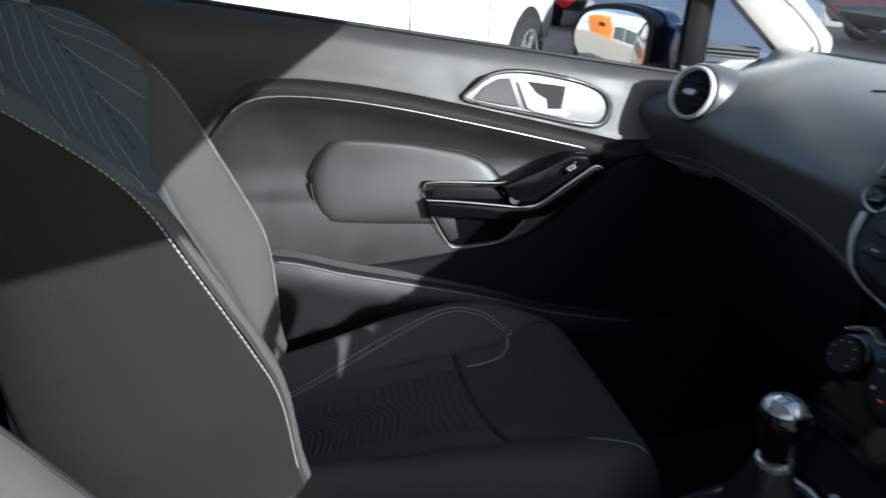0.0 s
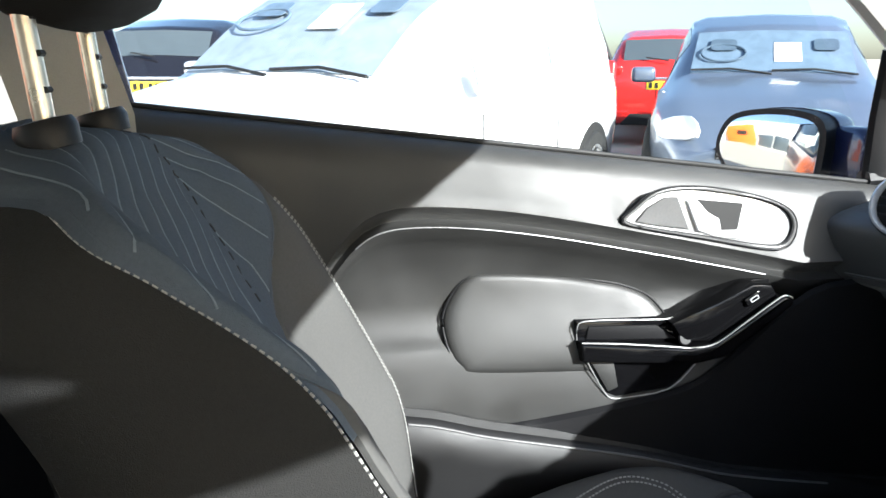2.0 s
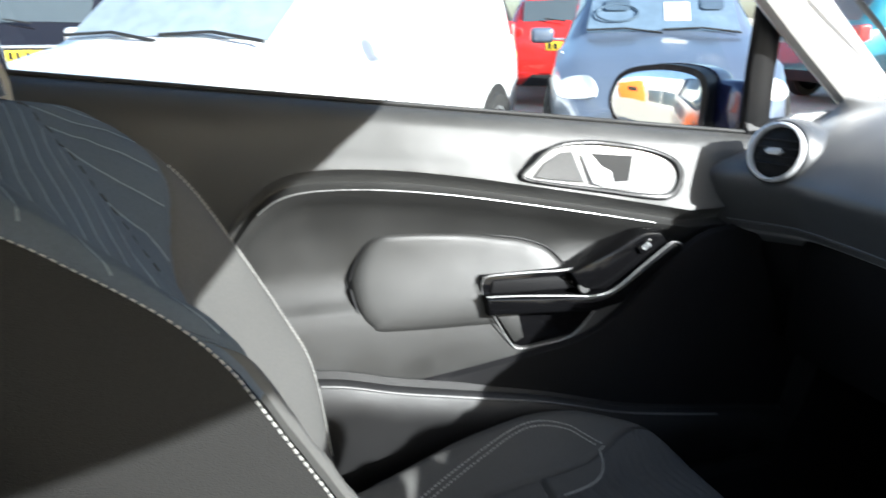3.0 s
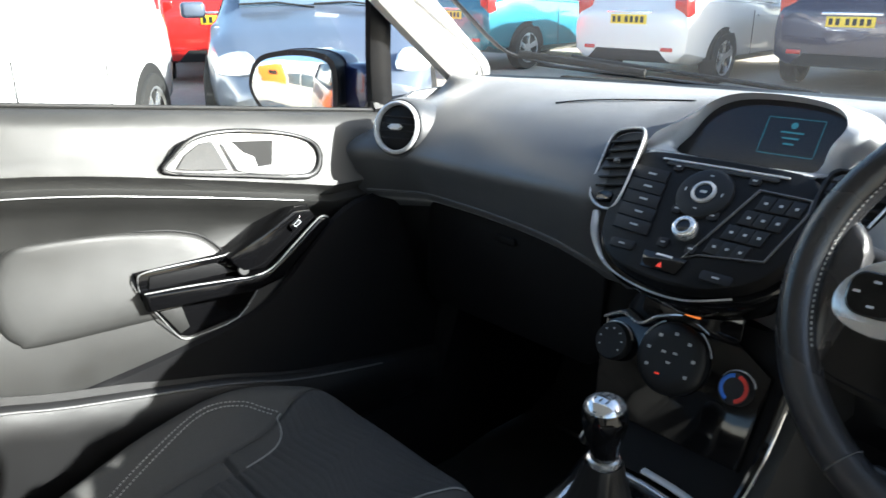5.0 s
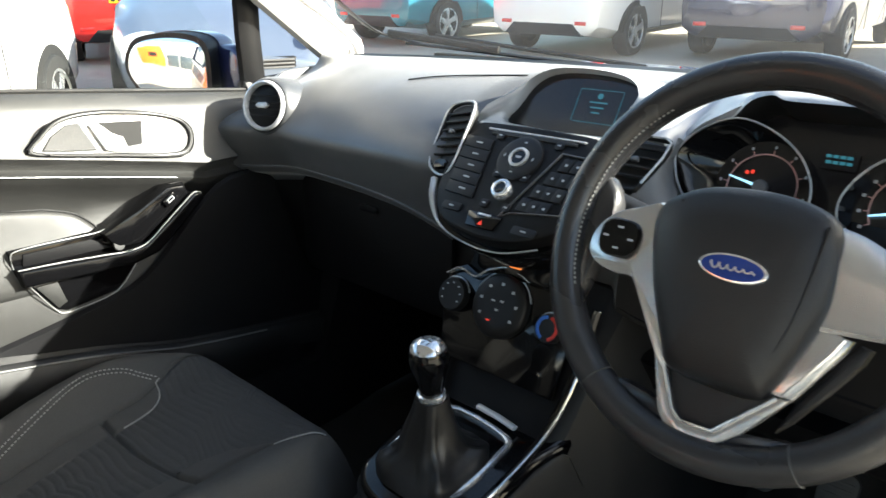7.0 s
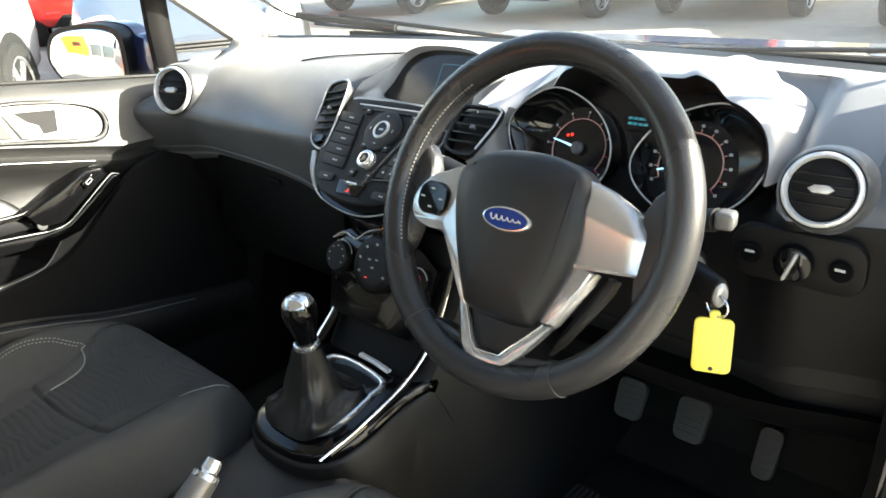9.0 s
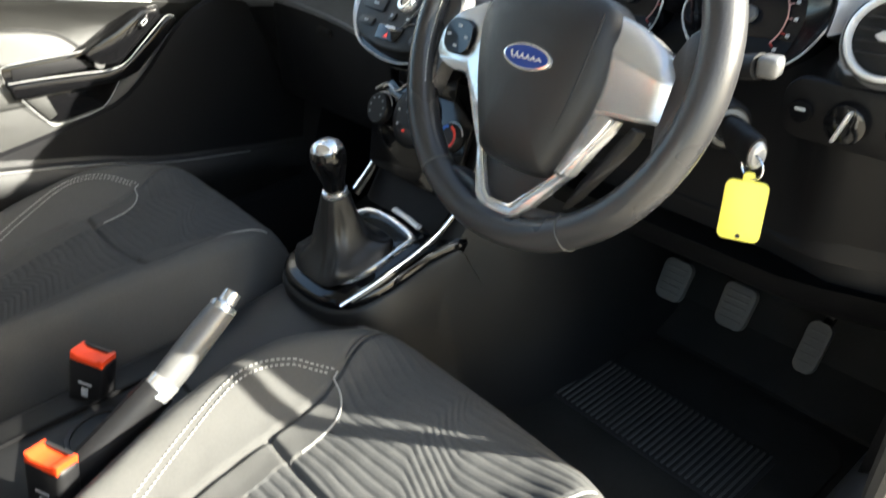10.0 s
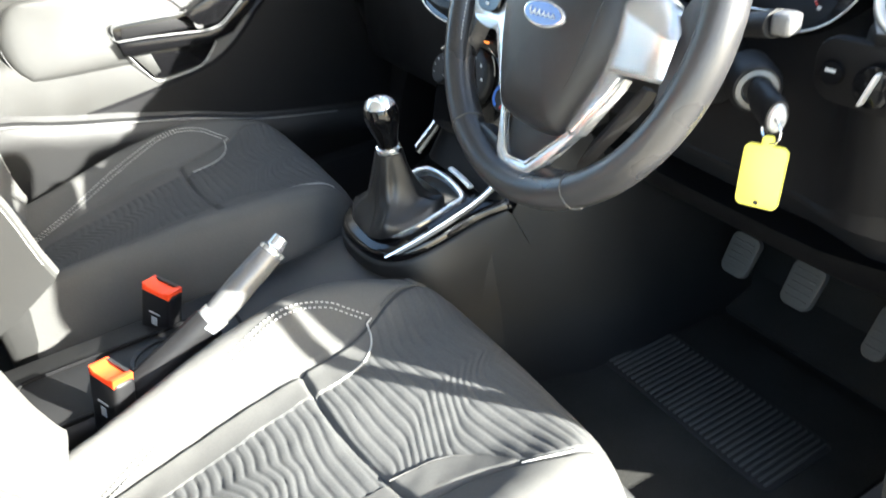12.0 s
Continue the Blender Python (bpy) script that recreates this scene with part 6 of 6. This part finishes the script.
for u, v in ((0, 0.011), (0, -0.011), (-0.014, 0), (0.014, 0)):
    part("switch_mark", rbox((0.006, 0.0022, 0.0005), WM @ pose(-0.121 + u, -0.006 + v, 0.0145), 0), "white_mark", pod, "", 40, True)
part("lower_trim", prism([(-0.052, -0.106), (-0.033, -0.158), (-0.022, -0.170), (-0.008, -0.174), (0.024, -0.172), (0.046, -0.151), (0.078, -0.107), (0.067, -0.108), (0.022, -0.158), (-0.008, -0.160), (-0.018, -0.151), (-0.038, -0.112)], WM @ pose(0, 0, -0.002), 0.010, 0.003), "spoke", wheel, "satin silver V-shaped lower trim", 40, True)
part("trim_insert", tube([WM @ Vector(p) for p in [(-0.039, -0.113, 0.008), (-0.019, -0.151, 0.008), (-0.009, -0.159, 0.008), (0.022, -0.157, 0.008), (0.066, -0.109, 0.008)]], 0.0018, seg=8), "chrome", wheel, "bright inner edge", 40, True)
for s in (-1, 1):
    part("pad_crease", tube(smooth([WM @ Vector(p) for p in [(0.006 + s * 0.066, 0.044, 0.0250), (0.006 + s * 0.064, 0.0, 0.0268), (0.008 + s * 0.056, -0.050, 0.0262), (0.010 + s * 0.040, -0.092, 0.0240)]], 5), 0.0016, seg=6), "black", wheel, "", 40, True)
part("lower_fill", prism([(-0.046, -0.090), (0.072, -0.090), (0.062, -0.112), (0.022, -0.158), (-0.010, -0.160), (-0.020, -0.151)], WM @ pose(0, 0, -0.010), 0.014, 0.004), "airbag", wheel, "", 40, True)

# ---- steering column, stalks, ignition, key ----
column = thing("steering_column", "black steering column shroud with stalks and ignition", "steering column", (0.35, 0.2, 0.83))
part("shroud", tube(smooth([(0.352, 0.115, 0.880), (0.352, 0.17, 0.855), (0.352, 0.28, 0.810)], 4), 0.062, seg=20, squash=0.85), "black", column, "black column shroud", 50)
for s in (-1, 1):
    part("stalk", tube(smooth([(0.352 + s * 0.05, 0.150, 0.885), (0.352 + s * 0.12, 0.145, 0.905), (0.352 + s * 0.185, 0.143, 0.920)], 4), 0.013, seg=12, squash=0.7, taper=lambda t: 0.8 + 0.5 * t), "black", column, "black stalk", 50)
    part("stalk_tip", rbox((0.020, 0.020, 0.019), pose(0.352 + s * 0.194, 0.143, 0.922, 0, 0, s * 6), 0.005, 3), "grip", column, "grey stalk end")
part("ignition", lathe([(0.024, -0.05), (0.026, 0.0), (0.022, 0.006), (0.016, 0.006), (0.0, 0.004)], frame_of((0.485, 0.195, 0.835), (0.75, -0.65, 0.05)), 28), "black", column, "round black ignition barrel", 50)
part("ignition_ring", lathe([(0.019, 0.006), (0.020, 0.009), (0.015, 0.010), (0.013, 0.006)], frame_of((0.485, 0.195, 0.835), (0.75, -0.65, 0.05)), 28), "grip", column)
key = thing("car_key", "black car key on a steel ring with a yellow tag", "key", (0.53, 0.165, 0.835))
KM = frame_of((0.521, 0.169, 0.834), (0.048, -0.030, -0.004))
kup = tuple(KM.to_3x3() @ Vector((1, 0, 0)))
part("bow", tube([KM @ Vector((0, 0, z)) for z in (-0.034, -0.026, -0.018, -0.008, 0.002, 0.012, 0.022, 0.026)], 0.0190, seg=24, squash=0.60, up=kup, taper=lambda t: 0.70 + 0.30 * step(0.0, 0.35, t) - 0.10 * step(0.85, 1.0, t)), "black", key, "ribbed black key head", 50)
part("end", tube([KM @ Vector((0, 0, z)) for z in (0.0255, 0.0285, 0.0300)], 0.0150, seg=24, squash=0.60, up=kup, taper=lambda t: 1 - 0.25 * t), "satin", key, "silver key end", 50)
part("key_button", lathe([(0.006, 0.0), (0.0055, 0.0012), (0, 0.0014)], KM @ pose(0.0096, 0.004, 0.004, 0, 90), 16), "rubber", key)
part("split_ring", tube([(0.543 + 0.0125 * math.cos(a), 0.150 - 0.003 * math.cos(a), 0.822 + 0.0125 * math.sin(a)) for a in [2 * math.pi * i / 24 for i in range(24)]], 0.0013, closed=True, seg=6, up=(0.3, 1, 0)), "chrome", key, "steel split ring")
TM = frame_of((0.543, 0.147, 0.776), (0.35, -0.92, 0.15))
part("tag", prism([(a * (1 + 0.04 * (abs(b) > 0.018)), b) for a, b in rounded(0.039, 0.062, 0.007, 5)] , TM, 0.004, 0.0012), "yellow", key, "bright yellow plastic tag")
part("tag_lug", prism(rounded(0.011, 0.012, 0.004), TM @ pose(0, 0.034, 0.0002), 0.0036, 0.001), "yellow", key)
part("tag_hole", lathe([(0.0025, 0.0042), (0, 0.0043)], frame_of((0.543, 0.147, 0.776), (0.35, -0.92, 0.15)) @ pose(0, -0.026, 0), 12), "ink", key)

# ---- light switch panel ----
lights = thing("light_switch_panel", "black headlamp switch panel set in the dashboard", "switch panel", (0.62, 0.2, 0.84))
LM = frame_of((0.594, 0.222, 0.862), (0, -0.97, -0.05))
part("panel", prism(rounded(0.135, 0.062, 0.022), LM @ pose(0, 0, -0.006), 0.009, 0.003), "dash_low", lights)
part("rotary_switch", lathe([(0.020, 0.006), (0.019, 0.016), (0.016, 0.018), (0, 0.018)], LM, 28), "piano", lights, "rotary lamp switch", 50)
part("rotary_grip", rbox((0.004, 0.034, 0.010), LM @ pose(0, 0, 0.020, 0, 0, -20), 0.002), "satin", lights)
for u in (-0.045, 0.045):
    part("roller", lathe([(0.012, 0.006), (0.011, 0.010), (0, 0.010)], LM @ pose(u, 0, 0), 20), "piano", lights)
    part("roller_mark", rbox((0.010, 0.003, 0.0008), LM @ pose(u, 0.003, 0.0105), 0), "white_mark", lights)

# ---- pedals and mat ----
def pedal(at, w, h, tilt, name):
    p = thing(name, "worn rubber-faced pedal on a steel arm", "pedal", at, "pedals")
    m = pose(0, 0, 0, tilt)
    part("pad", prism([(a * (0.92 + 0.10 * b / h), b) for a, b in rounded(w, h, 0.016, 5)], m, 0.012, 0.004), "pedal_rubber", p, "grey worn rubber pad", 40, True)
    for k in range(5):
        part("tread", rbox((w * 0.66, 0.004, 0.002), m @ pose(0, (k - 2) * h * 0.15, 0.0122), 0.0008), "pedal_rubber", p, "", 40, True)
    part("arm", tube([m @ Vector((0, h * 0.3, 0)), m @ Vector((0, h * 0.6, -0.02)), (0, 0.10, 0.22)], 0.009, seg=8), "black", p, "black steel arm", 40, True)


M["pedal_rubber"] = material("worn grey pedal rubber", (0.075, 0.075, 0.072), 0.75, bump=0.5, scale=300)
pedal((0.262, 0.515, 0.385), 0.060, 0.075, 62, "clutch_pedal")
pedal((0.374, 0.530, 0.378), 0.062, 0.078, 62, "brake_pedal")
pedal((0.498, 0.560, 0.345), 0.042, 0.090, 58, "accelerator_pedal")
M["heel"] = material("worn heel pad rubber", (0.060, 0.060, 0.058), 0.6, bump=0.5, scale=300)
mat = thing("floor_mat", "black carpet mat with a ribbed heel pad", "car mat", (0.36, 0.15, 0.213))
part("carpet", prism(rounded(0.50, 0.62, 0.06), pose(0.36, 0.22, 0.211), 0.008, 0.003), "carpet", mat, "black carpet")
part("heel_pad", prism(rounded(0.385, 0.150, 0.015), pose(0.348, 0.348, 0.2185), 0.003, 0.001), "rubber", mat, "black rubber heel pad")
for k in range(34):
    part("heel_rib", rbox((0.0045, 0.135, 0.005), pose(0.348 + (k - 16.5) * 0.0110, 0.348, 0.2230), 0.0015), "heel", mat)


# ---- outside ----
SLOPE = 0.02                                       # the car park rises gently to the passenger's side
ground = structure("ground", grid([[(x, y, -SLOPE * x) for x in (-400, -60, -20, 0, 20, 60, 400)] for y in (-400, -60, -20, 0, 20, 60, 400)]), "asphalt", "worn pale asphalt car park", "ground")


def car(at, heading, paint, label, L=4.0, W=1.74, H=1.50, kind_of="hatchback", rear_lamp="tail", plate_bars=True):
    """A parked car: origin between its axles on the ground; its nose points along heading (degrees from +x)."""
    c = thing("parked_car", label, "car", (0, 0, 0), "parked cars")
    hw = W / 2
    # side outline: station s from tail (0) to nose (1): lower edge, belt height, roof height, half width, roof half width
    if kind_of == "mpv":
        st = [(0.0, 0.30, 0.93, 0.95, 0.90, 0.74), (0.02, 0.30, 1.02, 1.40, 0.93, 0.80), (0.10, 0.24, 1.04, 1.62, 0.98, 0.83), (0.30, 0.22, 1.02, 1.66, 1.0, 0.84), (0.52, 0.22, 0.98, 1.60, 1.0, 0.82), (0.66, 0.22, 0.95, 1.32, 1.0, 0.78), (0.76, 0.22, 0.93, 1.02, 0.99, 0.78), (0.88, 0.22, 0.85, 0.90, 0.96, 0.80), (0.96, 0.24, 0.72, 0.78, 0.86, 0.70), (1.0, 0.34, 0.55, 0.58, 0.70, 0.55)]
    else:
        st = [(0.0, 0.30, 0.86, 0.90, 0.90, 0.72), (0.02, 0.30, 0.96, 1.02, 0.92, 0.76), (0.09, 0.24, 1.00, 1.36, 0.97, 0.76), (0.22, 0.22, 0.99, 1.48, 1.0, 0.78), (0.45, 0.22, 0.94, 1.50, 1.0, 0.78), (0.58, 0.22, 0.91, 1.38, 1.0, 0.74), (0.72, 0.22, 0.89, 0.99, 1.0, 0.80), (0.86, 0.22, 0.80, 0.86, 0.97, 0.80), (0.95, 0.24, 0.66, 0.72, 0.88, 0.72), (1.0, 0.34, 0.50, 0.54, 0.72, 0.55)]
    k = H / (1.66 if kind_of == "mpv" else 1.50)

    def sect(s):
        return [through_pts([(q[0], q[i]) for q in st], s) for i in range(1, 6)]

    rows = []
    for j in range(41):
        s = j / 40
        lo, be, ro, fw, rw = sect(s)
        x = (s - 0.5) * L
        be, ro = be * k, ro * k
        fwm, rwm = fw * hw, rw * hw
        prof = [(0, lo), (fwm * 0.80, lo), (fwm * 0.97, lo + 0.10), (fwm, lerp(lo, be, 0.55)), (fwm * 0.985, lerp(lo, be, 0.80)), (fwm * 0.95, be - 0.015), (fwm * 0.92, be)]
        prof += [(lerp(fwm * 0.92, rwm * 0.92, 0.5), lerp(be, ro, 0.55)), (rwm * 0.92, ro - 0.05 * (ro - be > 0.1)), (rwm * 0.75, ro - 0.008), (0, ro + 0.012)]
        rows.append([(x, y, z) for y, z in prof] + [(x, -y, z) for y, z in prof[-2:0:-1]])
    def shrunk(row, dx, f):
        cz = 0.60 * k
        return [(x + dx, y * f, cz + (z - cz) * f) for x, y, z in row]

    rows = [shrunk(rows[0], -0.034, 0.10), shrunk(rows[0], -0.032, 0.80), shrunk(rows[0], -0.020, 0.94)] + rows + [shrunk(rows[-1], 0.020, 0.94), shrunk(rows[-1], 0.034, 0.78), shrunk(rows[-1], 0.036, 0.10)]
    shell = grid(rows, close_u=True)
    bmesh.ops.holes_fill(shell, edges=shell.edges[:], sides=0)
    part("body", shell, paint, c, "", 40, True)

    def side_x(s):
        return (s - 0.5) * L

    # side windows, front and rear screens: dark panes just proud of the body
    for sg in (-1, 1):
        for s0, s1 in ((0.16, 0.36), (0.38, 0.60)):
            rr = []
            for j in range(9):
                s = lerp(s0, s1, j / 8)
                lo, be, ro, fw, rw = sect(s)
                be, ro = be * k, ro * k
                a = (fw * hw * 0.92, be + 0.02)
                b = (lerp(fw * hw * 0.92, rw * hw * 0.92, 0.5), lerp(be, ro, 0.55))
                d = (rw * hw * 0.92, ro - 0.05)
                e = (lerp(b[0], d[0], 0.8), lerp(b[1], d[1], 0.8))
                rr.append([(side_x(s), sg * (y + 0.006), z) for y, z in (a, b, e)])
            # the white car's side panes take the paled glass, for sky glare
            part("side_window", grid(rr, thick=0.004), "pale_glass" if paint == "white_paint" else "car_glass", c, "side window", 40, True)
        # wheels
        for s in (0.19, 0.81):
            wx, wr = (s - 0.5) * L, 0.31
            arch = [(wx + 0.375 * math.cos(a), sg * (hw * 0.985), 0.31 + 0.375 * math.sin(a)) for a in [math.pi * i / 16 for i in range(17)]]
            side = sect(s)[3] * hw
            # solid black plate proud of the body stands for the shaded wheel well
            part("arch_shade", prism([(p[0], p[2]) for p in arch], Matrix(((1, 0, 0, 0), (0, 0, sg * 1.0, sg * (side - 0.15)), (0, 1, 0, 0), (0, 0, 0, 1))), 0.153, 0.002), "underside", c, "", 40, True)
            w = new("wheel")
            w.parent, w.location = c, (wx, sg * (side - 0.072), wr)
            turn = pose(0, 0, 0, -90 * sg)
            part("tyre", lathe([(0.21, -0.09), (0.295, -0.095), (0.312, -0.06), (0.312, 0.06), (0.295, 0.095), (0.215, 0.098), (0.208, 0.085)], turn, 32), "tyre", w, "", 50, True)
            # black dish behind the spokes stands for the dark inside the wheel
            part("rim", lathe([(0.212, 0.088), (0.200, 0.092), (0.190, 0.055), (0.0, 0.040)], turn, 32), "underside", w, "", 50, True)
            for i in range(5):
                part("rim_spoke", prism([(0.03, -0.030), (0.198, -0.042), (0.198, 0.042), (0.03, 0.030)], turn @ pose(0, 0, 0.060, 0, 0, 72 * i + 18), 0.024, 0.006), "alloy", w, "", 40, True)
            part("hub_cap", lathe([(0.05, 0.06), (0.048, 0.088), (0, 0.092)], turn, 20), "alloy", w, "", 40, True)
            part("rim_lip", lathe([(0.212, 0.085), (0.213, 0.096), (0.196, 0.096), (0.192, 0.085)], turn, 32), "alloy", w, "", 40, True)
        # lamps and mirrors
        lo, be, ro, fw, rw = sect(0.015)
        part("tail_lamp", rbox((0.16, 0.20, 0.26 if kind_of == "mpv" else 0.22), pose(-L / 2 + 0.075, sg * (hw * 0.78), be * k - 0.02, 0, -8, sg * 12), 0.03, 3), rear_lamp, c, "tail lamp", 40, True)
        part("fog_lamp", rbox((0.03, 0.16, 0.05), pose(-L / 2 - 0.024, sg * hw * 0.62, 0.44), 0.01), "tail", c, "", 40, True)
        part("headlamp", prism([p[:2] for p in smooth([(a, b, 0) for a, b in [(-0.16, -0.05), (0.10, -0.08), (0.17, -0.02), (0.12, 0.06), (-0.08, 0.09)]], 3, True)], frame_of((L / 2 - 0.155, sg * hw * 0.70, 0.66), (0.80, sg * 0.50, 0.33)) @ Matrix.Diagonal((sg, 1, 1, 1)), 0.03, 0.010), "headlamp", c, "clear headlamp", 40, True)
        lo, be, ro, fw, rw = sect(0.63)
        part("side_mirror", rbox((0.11, 0.20, 0.13), pose(side_x(0.635), sg * (hw + 0.11), be * k + 0.09, 0, 0, sg * -12), 0.035, 3), paint, c, "side mirror", 40, True)
        part("mirror_face", rbox((0.01, 0.16, 0.10), pose(side_x(0.635) - 0.056, sg * (hw + 0.11), be * k + 0.09, 0, 0, sg * -12), 0.01), "mirror", c, "", 40, True)
        for sdoor in (0.37, 0.62):
            part("door_gap", tube([(side_x(sdoor), sg * (hw * 1.002), z) for z in (0.32, 0.60, 0.86)], 0.004, seg=5), "underside", c, "", 40, True)
        part("door_handle", rbox((0.16, 0.025, 0.022), pose(side_x(0.42), sg * (hw * 0.985 + 0.008), 0.80 * k), 0.008), paint, c, "", 40, True)

    def screen_pane(name, s0, s1, label, mat="car_glass"):
        rr = []
        for j in range(7):
            s = lerp(s0, s1, j / 6)
            lo, be, ro, fw, rw = sect(s)
            rr.append([(side_x(s), f * rw * hw * 0.86, ro * k + 0.012 * (1 - abs(f)) + 0.006 - 0.006 * f * f) for f in [i / 4 - 1 for i in range(9)]])
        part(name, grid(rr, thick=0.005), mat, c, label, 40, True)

    foot = 0.752 if kind_of == "mpv" else 0.714
    screen_pane("windscreen", 0.545 if kind_of == "mpv" else 0.595, foot - 0.004, "opaque windscreen, sky reflection in its colour", "blue_glass" if paint == "silver_paint" else "pale_glass")
    screen_pane("rear_window", 0.030 if kind_of == "mpv" else 0.032, 0.016 if kind_of == "mpv" else 0.085, "tinted rear window")
    for sg in (-1, 1):
        part("wiper", tube([(side_x(foot + 0.006), sg * 0.30 + 0.30, sect(foot + 0.006)[2] * k + 0.025), (side_x(foot - 0.004), sg * 0.30, sect(foot - 0.004)[2] * k + 0.034), (side_x(foot - 0.002), sg * 0.30 - 0.30, sect(foot - 0.002)[2] * k + 0.028)], 0.009, seg=6), "rubber", c, "", 40, True)
    part("price_sheet", rbox((0.006, 0.20, 0.26), pose(side_x(0.66), 0.12, sect(0.66)[2] * k + 0.022, 0, math.degrees(math.atan2((sect(0.64)[2] - sect(0.68)[2]) * k, 0.04 * L)) + 90), 0), "paper", c, "white paper sheet behind the glass", 40, True)
    if paint in ("silver_paint", "white_paint"):
        lean_deg = math.degrees(math.atan2((sect(0.63)[2] - sect(0.68)[2]) * k, 0.05 * L))
        sm = Matrix.Translation((side_x(0.66), 0, sect(0.66)[2] * k + 0.020)) @ pose(0, 0, 0, 0, lean_deg, 0)
        # cabin shapes lie on the opaque pane, their colour standing for shade inside
        part("cabin_wheel", tube([sm @ Vector((0.02 + 0.12 * math.sin(b), -0.36 + 0.17 * math.cos(b), 0.006)) for b in [2 * math.pi * i / 24 for i in range(24)]], 0.009, closed=True, seg=6), "blue_glass" if paint == "white_paint" else "dim_glass", c, "steering wheel outline laid on the glass", 40, True)
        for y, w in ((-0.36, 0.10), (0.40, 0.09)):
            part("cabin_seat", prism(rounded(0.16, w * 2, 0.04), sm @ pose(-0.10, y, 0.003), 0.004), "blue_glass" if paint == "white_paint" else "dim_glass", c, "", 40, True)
    part("rear_bumper", prism([(-W * 0.33, 0.285), (W * 0.33, 0.285), (W * 0.30, 0.34), (W * 0.25, 0.43), (-W * 0.25, 0.43), (-W * 0.30, 0.34)], Matrix(((0, 0, -1, -L / 2 + 0.02), (1, 0, 0, 0), (0, 1, 0, 0), (0, 0, 0, 1))), 0.065, 0.015), "underside", c, "dark lower bumper insert", 40, True)
    plate = part("number_plate", rbox((0.012, 0.50, 0.11), pose(-L / 2 - 0.036, 0, 0.78 * k), 0.004), "plate", c, "yellow number plate with plain bars", 40, True)
    for i in range(6):
        part("plate_bar", rbox((0.004, 0.042, 0.07), pose(-L / 2 - 0.043, -0.19 + 0.072 * i + 0.03 * (i > 3), 0.78 * k), 0), "ink", plate, "", 40, True)
    part("boot_trim", rbox((0.02, 0.62, 0.03), pose(-L / 2 - 0.026, 0, 0.865 * k), 0.006), "chrome", c, "", 40, True)
    part("rear_wiper", tube([(-L / 2 + 0.06, 0.0, 1.08 * k), (-L / 2 + 0.10, 0.28, 1.12 * k)], 0.009, seg=6), "rubber", c, "", 40, True)
    part("grille", rbox((0.06, 0.78, 0.09), pose(L / 2 + 0.008, 0, 0.52), 0.02, 2), "black", c, "black front grille", 40, True)
    for i in range(3):
        part("grille_slat", rbox((0.02, 0.74, 0.012), pose(L / 2 + 0.036, 0, 0.495 + 0.025 * i), 0.004), "grip", c, "", 40, True)
    part("lower_grille", rbox((0.06, 1.0, 0.10), pose(L / 2 + 0.004, 0, 0.37), 0.02, 2), "black", c, "", 40, True)
    c.matrix_world = Matrix.Translation((*at, -SLOPE * at[0])) @ pose(0, 0, 0, 0, math.degrees(math.atan(SLOPE)), 0) @ pose(0, 0, 0, 0, 0, heading)
    return c


car((-4.35, -0.25), -38, "white_paint", "white people carrier with a price sheet behind its windscreen", 4.3, 1.80, 1.66, "mpv")
car((-5.9, 3.2), -28, "silver_paint", "silver blue hatchback parked nose-on to the road", 4.2, 1.76, 1.50)
car((-10.5, 4.5), 154, "red_paint", "bright red hatchback with dark rear glass", 4.0, 1.72, 1.52)
car((-10.2, -2.07), 167.5, "dark_paint", "near-black hatchback with orange tail lamps", 4.0, 1.72, 1.58, rear_lamp="amber_lamp")
car((-5.36, 9.42), 94, "pearl_paint", "pale silver white hatchback with red tail lamps", 4.2, 1.75, 1.50)
car((-3.14, 10.4), 94, "plum_paint", "dark blue people carrier with red tail lamps", 4.3, 1.80, 1.66, "mpv")
car((-8.2, 8.9), 94, "teal_paint", "teal blue hatchback in a row of cars", 4.0, 1.72, 1.50)
car((-0.35, 9.9), -90, "white_paint", "white hatchback facing the row of cars", 4.1, 1.75, 1.50)

posts = thing("leaning_posts", "dark steel posts standing beyond the parked cars", "posts", (-13.8, 4.35, 0.3))
part("upright", tube([(-13.8, 4.35, 0.28), (-13.8, 4.30, 2.4)], 0.07, seg=8), "tyre", posts, "upright dark post")
part("stay", tube([(-13.7, 5.00, 0.90), (-13.8, 4.45, 2.2)], 0.05, seg=8), "tyre", posts, "slanting dark stay")
part("stay_foot", tube([(-13.7, 5.00, 0.28), (-13.7, 5.00, 0.92)], 0.05, seg=8), "tyre", posts)

# ---- showroom behind, seen in the door mirror ----
shop = thing("showroom", "pale showroom with an orange sign board", "building", (-4, -16, 0))
part("wall", rbox((26, 0.4, 5.0), pose(-4, -17, 2.5), 0.02), "concrete", shop, "pale rendered wall")
part("fascia", rbox((14, 0.3, 1.2), pose(-6.0, -16.7, 3.3), 0.03), "white_paint", shop, "white fascia")
part("sign_board", rbox((5.4, 0.25, 4.0), pose(-8.0, -16.3, 2.0), 0.03), "sign_orange", shop, "orange sign board")
part("sign_mark", rbox((1.8, 0.05, 0.9), pose(-7.6, -16.15, 2.2), 0.01), "ink", shop)
for i in range(3):
    part("shop_window", rbox((2.6, 0.1, 1.9), pose(-3.7 + 2.8 * i, -16.76, 1.25), 0.02), "car_glass", shop)
